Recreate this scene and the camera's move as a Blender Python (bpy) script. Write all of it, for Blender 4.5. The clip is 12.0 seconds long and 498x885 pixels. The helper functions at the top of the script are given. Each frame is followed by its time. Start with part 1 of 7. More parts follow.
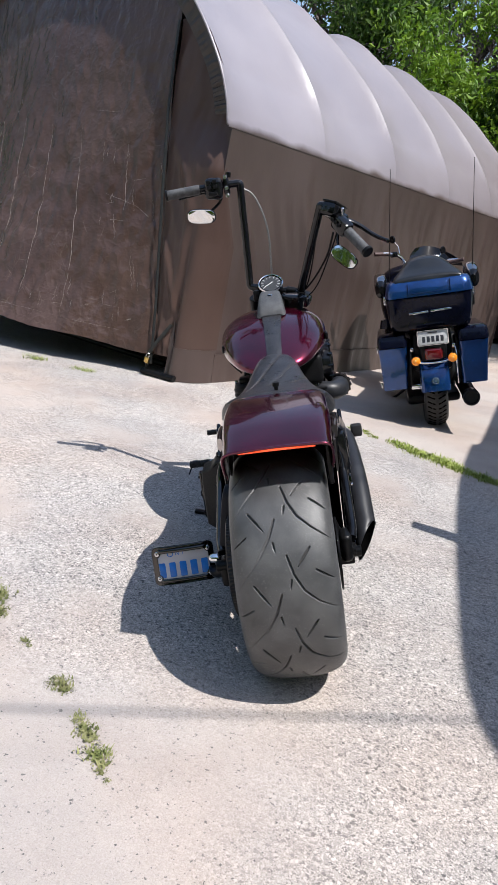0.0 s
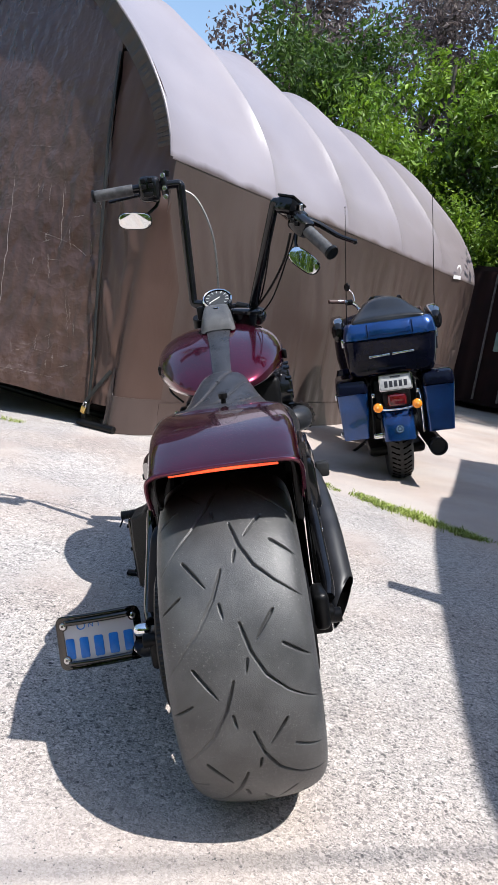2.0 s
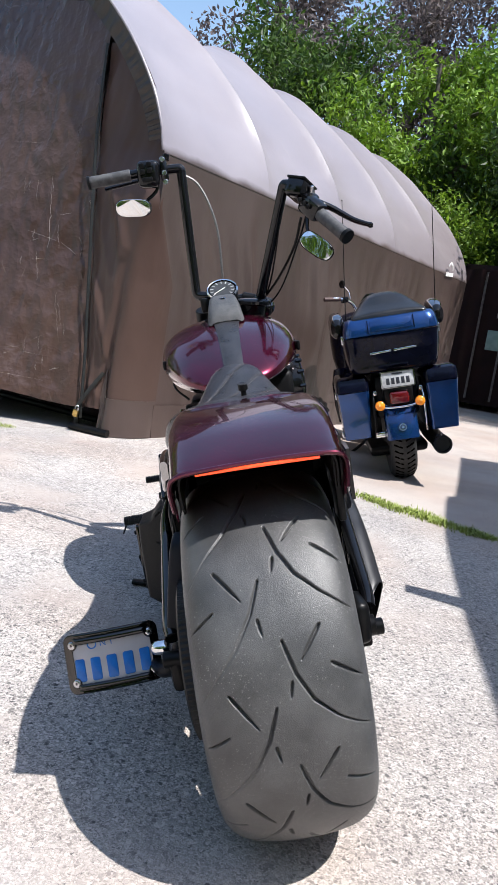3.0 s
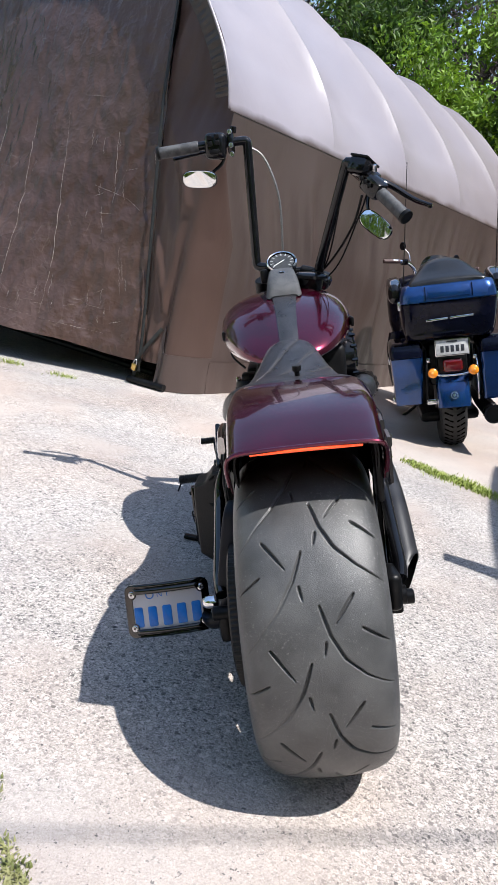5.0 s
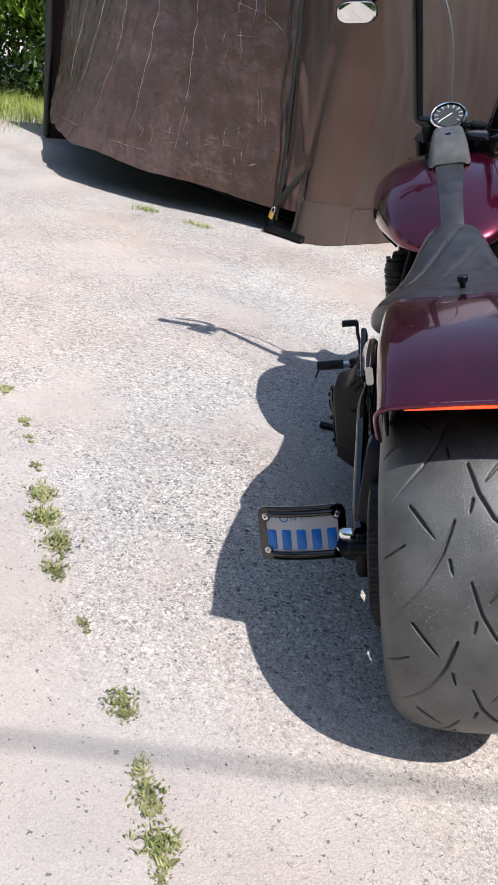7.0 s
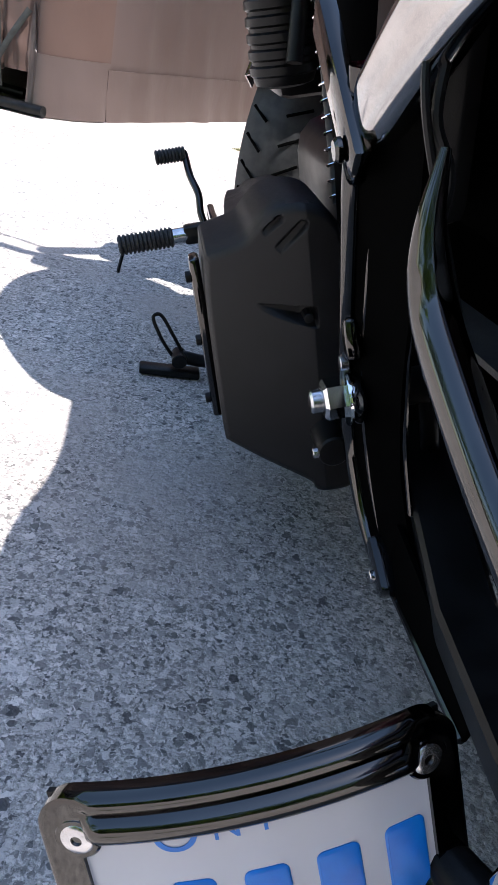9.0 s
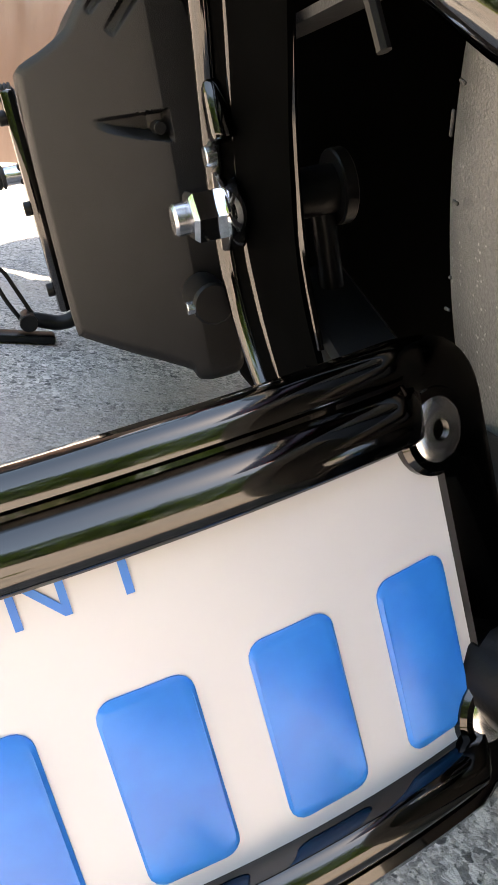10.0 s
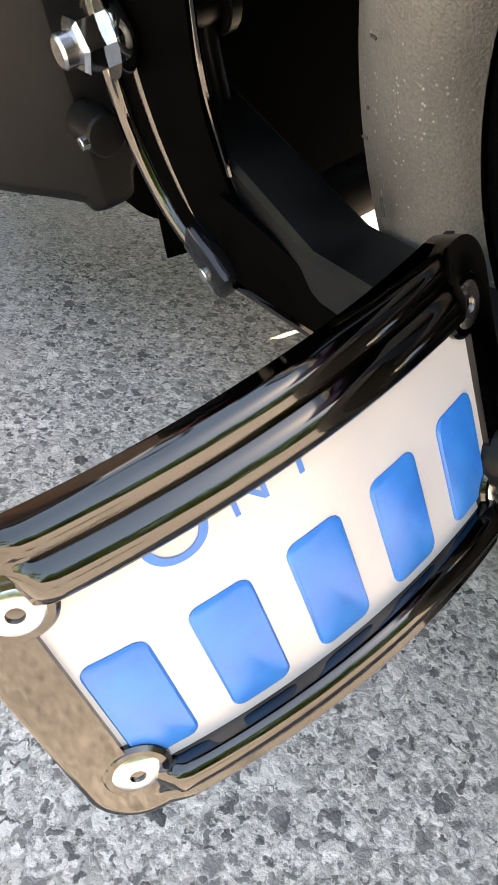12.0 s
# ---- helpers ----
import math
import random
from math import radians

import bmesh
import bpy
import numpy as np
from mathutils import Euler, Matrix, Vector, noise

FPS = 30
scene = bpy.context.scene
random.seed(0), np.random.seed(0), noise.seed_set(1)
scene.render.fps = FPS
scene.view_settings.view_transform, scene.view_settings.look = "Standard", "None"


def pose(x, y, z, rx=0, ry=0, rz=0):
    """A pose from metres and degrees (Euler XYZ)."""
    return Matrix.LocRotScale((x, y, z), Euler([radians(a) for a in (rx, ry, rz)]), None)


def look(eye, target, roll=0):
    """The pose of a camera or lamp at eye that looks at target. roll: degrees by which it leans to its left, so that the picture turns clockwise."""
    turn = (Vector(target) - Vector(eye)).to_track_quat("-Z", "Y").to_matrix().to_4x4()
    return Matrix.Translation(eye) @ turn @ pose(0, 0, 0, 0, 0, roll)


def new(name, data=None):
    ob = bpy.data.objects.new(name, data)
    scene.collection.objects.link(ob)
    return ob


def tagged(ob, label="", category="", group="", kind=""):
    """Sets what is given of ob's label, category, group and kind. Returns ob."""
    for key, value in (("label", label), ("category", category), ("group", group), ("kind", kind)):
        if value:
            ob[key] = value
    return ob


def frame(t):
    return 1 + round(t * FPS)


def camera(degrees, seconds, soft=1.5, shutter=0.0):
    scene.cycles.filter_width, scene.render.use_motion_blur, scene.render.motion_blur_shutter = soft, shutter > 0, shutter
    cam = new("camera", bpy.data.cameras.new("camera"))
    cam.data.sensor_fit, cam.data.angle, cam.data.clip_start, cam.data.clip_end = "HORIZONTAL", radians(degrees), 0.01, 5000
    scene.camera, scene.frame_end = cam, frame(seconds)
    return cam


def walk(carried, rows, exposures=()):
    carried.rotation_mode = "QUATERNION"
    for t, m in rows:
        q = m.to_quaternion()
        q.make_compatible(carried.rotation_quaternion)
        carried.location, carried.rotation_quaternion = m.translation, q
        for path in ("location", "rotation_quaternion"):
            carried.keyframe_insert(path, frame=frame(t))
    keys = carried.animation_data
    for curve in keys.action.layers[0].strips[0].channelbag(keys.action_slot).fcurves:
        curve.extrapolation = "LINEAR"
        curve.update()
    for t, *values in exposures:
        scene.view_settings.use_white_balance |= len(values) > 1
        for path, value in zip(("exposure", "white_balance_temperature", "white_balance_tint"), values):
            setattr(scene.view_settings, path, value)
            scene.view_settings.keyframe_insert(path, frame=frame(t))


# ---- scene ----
cam = camera(38.0, 12.0, 1.15)
PATH = [
    (0, (0.114, -0.211, 1.193), (0.013, 1.713, 0.656), 9.3),
    (0.5, (0.1, -0.252, 1.196), (0.102, 1.68, 0.681), 10.4),
    (1, (0.087, -0.229, 1.187), (0.117, 1.714, 0.712), 10.8),
    (1.5, (0.171, -0.044, 1.086), (0.183, 1.915, 0.682), 10.7),
    (2, (0.133, 0.288, 0.964), (0.129, 2.26, 0.633), 9.3),
    (2.5, (0.064, 0.386, 0.9), (0.065, 2.363, 0.603), 7.9),
    (2.7, (0.059, 0.436, 0.904), (0.076, 2.413, 0.6), 8.0),
    (4.3, (0.059, 0.397, 0.92), (0.057, 2.362, 0.55), 10.3),
    (4.5, (0.057, 0.383, 0.927), (0.036, 2.343, 0.532), 10.5),
    (5, (0.049, 0.321, 0.985), (-0.038, 2.263, 0.518), 10.5),
    (5.5, (0.117, 0.187, 1.178), (-0.051, 2.1, 0.619), 10.0),
    (6, (0.222, 0.085, 1.183), (-0.036, 1.956, 0.525), 9.1),
    (6.5, (0.159, 0.201, 1.153), (-0.185, 2.014, 0.381), 9.2),
    (6.7, (0.08, 0.314, 1.134), (-0.279, 2.094, 0.296), 9.9),
    (8.3, (-0.2473, 1.2996, 0.9701), (-0.2619, 2.8372, -0.3089), 12.57),
    (8.5, (-0.2565, 1.3942, 0.9071), (-0.1789, 2.9675, -0.3252), 12.48),
    (9, (-0.2100, 1.6222, 0.5397), (0.0813, 3.3426, -0.4376), 11.73),
    (9.5, (-0.1662, 1.6792, 0.3843), (0.2920, 3.4605, -0.4012), 9.72),
    (10, (-0.1557, 1.6890, 0.3297), (0.4195, 3.4384, -0.4505), 8.66),
    (10.5, (-0.1760, 1.6613, 0.2991), (0.4797, 3.3276, -0.5917), 8.43),
    (11, (-0.2112, 1.6473, 0.3163), (0.5716, 3.1674, -0.7212), 8.81),
    (11.5, (-0.2327, 1.6847, 0.3517), (0.6488, 3.0478, -0.8166), 8.68),
    (12, (-0.2388, 1.6922, 0.3734), (0.6799, 2.9618, -0.8691), 7.33),
]
walk(cam, [(t, look(eye, target, roll)) for t, eye, target, roll in PATH],
     exposures=((0.0, 0.29, 6300, 10), (2.5, 0.53, 6250, 10), (4.5, 0.56, 6250, 10), (5.5, 0.45, 6300, 10), (6.7, 0.32, 6300, 10), (8.3, 0.42, 6250, 10), (8.6, 0.58, 6250, 10), (9.0, 1.3, 6100, 10), (9.5, 2.45, 7800, 10), (10.0, 2.65, 8400, 10), (10.5, 2.83, 8300, 10), (11.0, 2.8, 8450, 10), (12.0, 2.9, 8900, 10)))

# ---- light and sky ----
SUN_WAY = Vector((0.374, -0.276, 1.0)).normalized()
SUN_EL, SUN_ROT = math.asin(SUN_WAY.z), math.atan2(SUN_WAY.x, SUN_WAY.y)
world = bpy.data.worlds.new("sky")
scene.world = world
world.use_nodes = True
wn = world.node_tree
sky = wn.nodes.new("ShaderNodeTexSky")
sky.sky_type, sky.sun_disc = "NISHITA", False
sky.sun_elevation, sky.sun_rotation = SUN_EL, SUN_ROT
sky.air_density, sky.dust_density = 1.3, 1.0
wn.links.new(sky.outputs[0], wn.nodes["Background"].inputs[0])
wn.nodes["Background"].inputs[1].default_value = 0.145
sun_data = bpy.data.lights.new("sun", "SUN")
sun_data.energy, sun_data.angle, sun_data.color = 4.9, radians(0.53), (1.0, 0.955, 0.9)
sun = new("sun", sun_data)
sun.matrix_world = look(SUN_WAY * 30, (0, 0, 0))
scene.view_settings.exposure = 0.0

# ---- materials ----
MATS = {}


def mat(name, c1, c2=None, scale=20.0, rough=0.5, metal=0.0, bump=0.0, bump_scale=None, coat=0.0, spread=0.12, detail=4.0,
        stretch=(1, 1, 1), fine=0.0, sheen=0.0, vary=0.0, emit=0.0, spec=0.5, flake=0.0):
    """Principled material: two colours mixed by broad noise, fine grain, bump, uneven roughness."""
    if name in MATS:
        return MATS[name]
    m = bpy.data.materials.new(name)
    m.use_nodes = True
    t = m.node_tree
    b = t.nodes["Principled BSDF"]
    N = lambda kind: t.nodes.new("ShaderNode" + kind)
    co = N("TexCoord")
    mp = N("Mapping")
    mp.inputs["Scale"].default_value = stretch
    t.links.new(co.outputs["Object"], mp.inputs[0])
    n1 = N("TexNoise")
    n1.inputs["Scale"].default_value, n1.inputs["Detail"].default_value = scale, detail
    t.links.new(mp.outputs[0], n1.inputs["Vector"])
    c2 = c2 or tuple(min(1, c * 1.25) for c in c1)
    ramp = N("ValToRGB")
    ramp.color_ramp.elements[0].position, ramp.color_ramp.elements[1].position = 0.5 - spread, 0.5 + spread
    ramp.color_ramp.elements[0].color, ramp.color_ramp.elements[1].color = (*c1, 1), (*c2, 1)
    t.links.new(n1.outputs["Fac"], ramp.inputs[0])
    out = ramp.outputs[0]
    n2 = N("TexNoise")
    n2.inputs["Scale"].default_value, n2.inputs["Detail"].default_value = bump_scale or scale * 12, 3.0
    t.links.new(mp.outputs[0], n2.inputs["Vector"])
    if fine or flake:
        mx = N("Mix")
        mx.data_type, mx.blend_type = "RGBA", "OVERLAY"
        mx.inputs["Factor"].default_value = fine or flake
        t.links.new(out, mx.inputs["A"])
        t.links.new(n2.outputs["Color"] if flake else n2.outputs["Fac"], mx.inputs["B"])
        out = mx.outputs["Result"]
    if vary:
        info, hs, mr = N("ObjectInfo"), N("HueSaturation"), N("MapRange")
        mr.inputs["To Min"].default_value, mr.inputs["To Max"].default_value = 1 - vary, 1 + vary
        t.links.new(info.outputs["Random"], mr.inputs["Value"])
        t.links.new(mr.outputs[0], hs.inputs["Value"])
        t.links.new(out, hs.inputs["Color"])
        out = hs.outputs[0]
    t.links.new(out, b.inputs["Base Color"])
    rr = N("MapRange")
    rr.inputs["To Min"].default_value, rr.inputs["To Max"].default_value = max(0.02, rough * 0.8), min(1, rough * 1.2)
    t.links.new(n1.outputs["Fac"], rr.inputs["Value"])
    t.links.new(rr.outputs[0], b.inputs["Roughness"])
    b.inputs["Metallic"].default_value, b.inputs["Coat Weight"].default_value = metal, coat
    b.inputs["Coat Roughness"].default_value = 0.03
    b.inputs["Sheen Weight"].default_value = sheen
    b.inputs["Specular IOR Level"].default_value = spec
    if bump:
        bp = N("Bump")
        bp.inputs["Strength"].default_value, bp.inputs["Distance"].default_value = bump, 0.004
        t.links.new(n2.outputs["Fac"], bp.inputs["Height"])
        t.links.new(bp.outputs[0], b.inputs["Normal"])
    if emit:
        b.inputs["Emission Color"].default_value, b.inputs["Emission Strength"].default_value = (*c1, 1), emit
    MATS[name] = m
    return m


gloss_black = mat("gloss black paint", (0.004, 0.004, 0.005), (0.007, 0.007, 0.008), 14, 0.07, bump=0.01, bump_scale=60, spec=0.42)
navy_satin = mat("dark navy satin coating", (0.005, 0.007, 0.013), (0.009, 0.012, 0.02), 12, 0.5, bump=0.05, bump_scale=500, spec=0.25)
black_chrome = mat("black chrome", (0.062, 0.06, 0.059), (0.085, 0.083, 0.081), 9, 0.06, metal=1.0)
strut_metal = mat("polished dark strut metal", (0.4, 0.39, 0.39), (0.46, 0.45, 0.45), 20, 0.1, metal=1.0)
satin_black = mat("satin black coating", (0.004, 0.004, 0.0045), (0.008, 0.008, 0.0085), 30, 0.34, bump=0.06, bump_scale=900, spec=0.18)
matt_black = mat("matt black cast cover", (0.0045, 0.0045, 0.0052), (0.008, 0.008, 0.009), 18, 0.5, bump=0.15, bump_scale=1500, spec=0.2)
ceramic_black = mat("matt black exhaust coating", (0.014, 0.0145, 0.0175), (0.022, 0.0225, 0.026), 16, 0.42, bump=0.05, bump_scale=800, spec=0.4)
rubber = mat("worn tyre rubber", (0.038, 0.0382, 0.039), (0.09, 0.0902, 0.091), 13, 0.44, bump=0.2, bump_scale=620, fine=0.7, detail=8, spread=0.2, spec=0.62)


def add_specks(m, tone, scale, size, share):
    """Small pale chips, thicker in some places than in others."""
    t = m.node_tree
    b = t.nodes["Principled BSDF"]
    L = t.links.new
    N = lambda kind: t.nodes.new("ShaderNode" + kind)
    co, vo, sp, gate, cl, near, mul, mx = N("TexCoord"), N("TexVoronoi"), N("SeparateColor"), N("TexNoise"), N("MapRange"), N("MapRange"), N("Math"), N("Mix")
    vo.inputs["Scale"].default_value, gate.inputs["Scale"].default_value, gate.inputs["Detail"].default_value = scale, 11.0, 3.0
    L(co.outputs["Object"], vo.inputs["Vector"])
    L(co.outputs["Object"], gate.inputs["Vector"])
    L(vo.outputs["Color"], sp.inputs[0])
    add = N("Math")
    L(sp.outputs[0], add.inputs[0])
    L(gate.outputs["Fac"], add.inputs[1])
    cl.inputs["From Min"].default_value, cl.inputs["From Max"].default_value = share, share + 0.1
    L(add.outputs[0], cl.inputs["Value"])
    near.inputs["From Min"].default_value, near.inputs["From Max"].default_value = size * 0.6, size
    near.inputs["To Min"].default_value, near.inputs["To Max"].default_value = 1.0, 0.0
    L(vo.outputs["Distance"], near.inputs["Value"])
    mul.operation = "MULTIPLY"
    L(cl.outputs[0], mul.inputs[0])
    L(near.outputs[0], mul.inputs[1])
    mx.data_type = "RGBA"
    src = b.inputs["Base Color"].links[0].from_socket
    L(mul.outputs[0], mx.inputs["Factor"])
    L(src, mx.inputs["A"])
    mx.inputs["B"].default_value = (*tone, 1)
    L(mx.outputs["Result"], b.inputs["Base Color"])


add_specks(rubber, (0.22, 0.218, 0.214), 420.0, 0.42, 1.39)
front_rubber = mat("dark front tyre rubber", (0.016, 0.016, 0.017), (0.03, 0.03, 0.03), 50, 0.55, bump=0.12, bump_scale=900, spec=0.35)
rubber_grip = mat("black rubber", (0.009, 0.009, 0.01), (0.017, 0.017, 0.017), 60, 0.6, bump=0.2, bump_scale=700)
wine_paint = mat("dark wine red metallic paint", (0.074, 0.0016, 0.015), (0.112, 0.0024, 0.0235), 8, 0.22, metal=0.8, coat=1.0, flake=0.25, bump_scale=2600)
leather = mat("black stitched leather", (0.022, 0.022, 0.025), (0.036, 0.036, 0.041), 22, 0.29, bump=0.22, bump_scale=1100)
leather_grey = mat("grey leather console", (0.05, 0.052, 0.056), (0.085, 0.087, 0.092), 30, 0.5, bump=0.5, bump_scale=900)
thread = mat("pale stitching thread", (0.1, 0.088, 0.088), (0.16, 0.14, 0.135), 90, 0.8)
# near-zero black: soot in the bores, painted shade in the frame's gaps
bore_shade_black = mat("sooty and painted shade black", (0.0009, 0.0009, 0.0009), (0.0016, 0.0016, 0.0016), 30, 0.8, spec=0.01)
chrome = mat("polished chrome", (0.75, 0.75, 0.76), (0.85, 0.85, 0.86), 20, 0.07, metal=1.0)
steel = mat("zinc plated steel", (0.5, 0.5, 0.52), (0.68, 0.68, 0.7), 60, 0.25, metal=1.0)
brass = mat("brass padlock body", (0.6, 0.4, 0.12), (0.75, 0.52, 0.2), 50, 0.3, metal=1.0)
plate_white = mat("white plate enamel", (0.44, 0.44, 0.475), (0.48, 0.48, 0.515), 12, 0.3, bump=0.01)
plate_blue = mat("blue embossed enamel", (0.003, 0.13, 0.5), (0.004, 0.16, 0.56), 60, 0.35)
plate_grey = mat("dull grey plate enamel", (0.42, 0.42, 0.42), (0.55, 0.55, 0.54), 40, 0.45)
dark_ink = mat("dark embossed ink", (0.02, 0.022, 0.03), (0.03, 0.032, 0.04), 40, 0.4)
amber = mat("amber lens", (0.8, 0.22, 0.01), (0.9, 0.3, 0.02), 40, 0.15, coat=0.5, emit=0.15)
red_lens = mat("red lens", (0.09, 0.003, 0.005), (0.13, 0.004, 0.007), 40, 0.12, coat=0.6)
strip_red = mat("lit orange red strip lens", (1.0, 0.085, 0.02), (1.0, 0.12, 0.035), 200, 0.2, coat=0.4, emit=0.6)
blue_paint = mat("deep blue metallic paint", (0.002, 0.034, 0.145), (0.004, 0.05, 0.2), 8, 0.25, metal=0.6, coat=1.0, flake=0.15, bump_scale=2600)
navy_paint = mat("black navy gloss paint", (0.002, 0.0025, 0.008), (0.0035, 0.0045, 0.013), 8, 0.1, spec=0.2)
mirror_glass = mat("mirror glass", (0.8, 0.82, 0.82), (0.84, 0.85, 0.85), 4, 0.02, metal=1.0)
dial_face = mat("grey dial ring", (0.03, 0.031, 0.031), (0.05, 0.051, 0.051), 60, 0.3)
dial_mark = mat("dial marks", (0.4, 0.4, 0.4), (0.55, 0.55, 0.55), 60, 0.5)
white_print = mat("white print", (0.75, 0.74, 0.72), (0.82, 0.81, 0.8), 30, 0.5)
bark = mat("grey brown bark", (0.05, 0.04, 0.03), (0.11, 0.09, 0.07), 9, 0.9, bump=0.8, bump_scale=40)
weed_green = mat("dry green weed", (0.13, 0.15, 0.04), (0.3, 0.29, 0.13), 25, 0.7, vary=0.2)
grass_green = mat("roadside grass blades", (0.17, 0.22, 0.03), (0.32, 0.38, 0.08), 12, 0.65)
# container red taken down near black, with the tree shade painted in
rust_red = mat("shade darkened red corrugated steel paint", (0.012, 0.004, 0.004), (0.02, 0.006, 0.006), 3, 0.6, bump=0.1, spec=0.2)
grey_plaster = mat("grey rendered wall", (0.3, 0.29, 0.27), (0.4, 0.39, 0.36), 2, 0.9, bump=0.4, bump_scale=120)


def leaf_mat(name, c1, c2):
    m = mat(name, c1, c2, 1.6, 0.55, detail=6)
    t = m.node_tree
    b = t.nodes["Principled BSDF"]
    geo, hs, mr = (t.nodes.new("ShaderNode" + k) for k in ("NewGeometry", "HueSaturation", "MapRange"))
    mr.inputs["To Min"].default_value, mr.inputs["To Max"].default_value = 0.55, 1.5
    t.links.new(geo.outputs["Random Per Island"], mr.inputs["Value"])
    t.links.new(mr.outputs[0], hs.inputs["Value"])
    t.links.new(b.inputs["Base Color"].links[0].from_socket, hs.inputs["Color"])
    t.links.new(hs.outputs[0], b.inputs["Base Color"])
    tr, mixs = t.nodes.new("ShaderNodeBsdfTranslucent"), t.nodes.new("ShaderNodeMixShader")
    t.links.new(hs.outputs[0], tr.inputs[0])
    mixs.inputs[0].default_value = 0.4
    t.links.new(b.outputs[0], mixs.inputs[1])
    t.links.new(tr.outputs[0], mixs.inputs[2])
    t.links.new(mixs.outputs[0], t.nodes["Material Output"].inputs[0])
    return m


leaf_bright = leaf_mat("bright green leaves", (0.1, 0.19, 0.015), (0.22, 0.34, 0.03))
leaf_dark = leaf_mat("dark green leaves", (0.04, 0.085, 0.012), (0.09, 0.155, 0.025))
leaf_brown = leaf_mat("purple brown leaves", (0.09, 0.07, 0.075), (0.16, 0.13, 0.12))


def ground_mat():
    """Sun-bleached exposed aggregate between two smoother concrete slabs; the joints run where the weeds grow."""
    m = bpy.data.materials.new("weathered aggregate concrete")
    m.use_nodes = True
    t = m.node_tree
    b = t.nodes["Principled BSDF"]
    L = t.links.new
    N = lambda kind: t.nodes.new("ShaderNode" + kind)

    def math_node(op, a, c=None, clamp=False):
        n = N("Math")
        n.operation, n.use_clamp = op, clamp
        for i, v in enumerate((a, c)):
            if v is None:
                continue
            if isinstance(v, (int, float)):
                n.inputs[i].default_value = v
            else:
                L(v, n.inputs[i])
        return n.outputs[0]

    def noise_node(scale, detail=4.0, rough=0.55):
        n = N("TexNoise")
        n.inputs["Scale"].default_value, n.inputs["Detail"].default_value, n.inputs["Roughness"].default_value = scale, detail, rough
        L(co.outputs["Object"], n.inputs["Vector"])
        return n.outputs["Fac"]

    def mix_col(f, a, c, mode="MIX"):
        n = N("Mix")
        n.data_type, n.blend_type = "RGBA", mode
        if isinstance(f, (int, float)):
            n.inputs["Factor"].default_value = f
        else:
            L(f, n.inputs["Factor"])
        for key, v in (("A", a), ("B", c)):
            if isinstance(v, tuple):
                n.inputs[key].default_value = (*v, 1)
            else:
                L(v, n.inputs[key])
        return n.outputs["Result"]

    def ramp_node(fac, stops):
        n = N("ValToRGB")
        e = n.color_ramp.elements
        while len(e) < len(stops):
            e.new(0.5)
        for el, (p, c) in zip(e, stops):
            el.position, el.color = p, (*c, 1)
        L(fac, n.inputs[0])
        return n.outputs[0]

    co = N("TexCoord")
    sep = N("SeparateXYZ")
    L(co.outputs["Object"], sep.inputs[0])
    X, Y = sep.outputs[0], sep.outputs[1]
    wob = math_node("MULTIPLY", math_node("SUBTRACT", noise_node(3.0), 0.5), 0.25)

    def side(px, py, nx, ny, soft):
        """1 on the side to which (nx, ny) points from the line through (px, py)."""
        d = math_node("ADD", math_node("MULTIPLY", math_node("SUBTRACT", X, px), nx), math_node("MULTIPLY", math_node("SUBTRACT", Y, py), ny))
        d = math_node("ADD", d, wob)
        return math_node("ADD", math_node("DIVIDE", d, soft), 0.5, True)

    left = side(-0.52, 1.57, -0.768, -0.640, 0.1)
    far = side(1.15, 4.26, 0.707, 0.707, 0.12)
    smooth = math_node("MAXIMUM", math_node("MULTIPLY", left, 0.4), far)
    # rounded stones of two sizes set in the paste
    jit = N("TexNoise")
    jit.inputs["Scale"].default_value, jit.inputs["Detail"].default_value = 130.0, 3.0
    L(co.outputs["Object"], jit.inputs["Vector"])
    warp = N("Vector" + "Math")
    warp.operation = "MULTIPLY_ADD"
    L(jit.outputs["Color"], warp.inputs[0])
    warp.inputs[1].default_value = (0.016, 0.016, 0.016)
    L(co.outputs["Object"], warp.inputs[2])
    stops = [(0.0, (0.07, 0.07, 0.074)), (0.18, (0.16, 0.158, 0.158)), (0.38, (0.27, 0.262, 0.255)), (0.54, (0.44, 0.425, 0.41)), (0.67, (0.58, 0.555, 0.535)), (1.0, (0.79, 0.76, 0.735))]
    dark_stops = [(0.0, (0.09, 0.09, 0.093)), (0.5, (0.2, 0.194, 0.19)), (1.0, (0.36, 0.345, 0.33))]
    paste = ramp_node(noise_node(210.0, 6.0, 0.75), [(0.35, (0.12, 0.117, 0.114)), (0.49, (0.42, 0.403, 0.384)), (0.64, (0.76, 0.732, 0.7))])
    rough_col = paste
    cells = []

    def stones(under, scale, lim, few, tones):
        v = N("TexVoronoi")
        v.inputs["Scale"].default_value = scale
        L(warp.outputs[0], v.inputs["Vector"])
        cells.append(v)
        sp = N("SeparateXYZ")
        L(v.outputs["Color"], sp.inputs[0])
        # stones differ in size: some cells hold none
        size = math_node("ADD", math_node("MULTIPLY", sp.outputs[1], 0.45), lim - 0.25)
        if few:
            size = math_node("SUBTRACT", size, math_node("MULTIPLY", math_node("LESS_THAN", sp.outputs[2], few), 2.0))
        body = math_node("MULTIPLY", math_node("SUBTRACT", size, v.outputs["Distance"]), 12.0, True)
        return mix_col(math_node("MULTIPLY", body, 0.9), under, ramp_node(sp.outputs[0], tones))

    rough_col = stones(rough_col, 190.0, 0.5, None, stops)
    rough_col = stones(rough_col, 92.0, 0.4, None, stops)
    coarse = side(0.31, 1.3, 0.955, -0.294, 0.3)
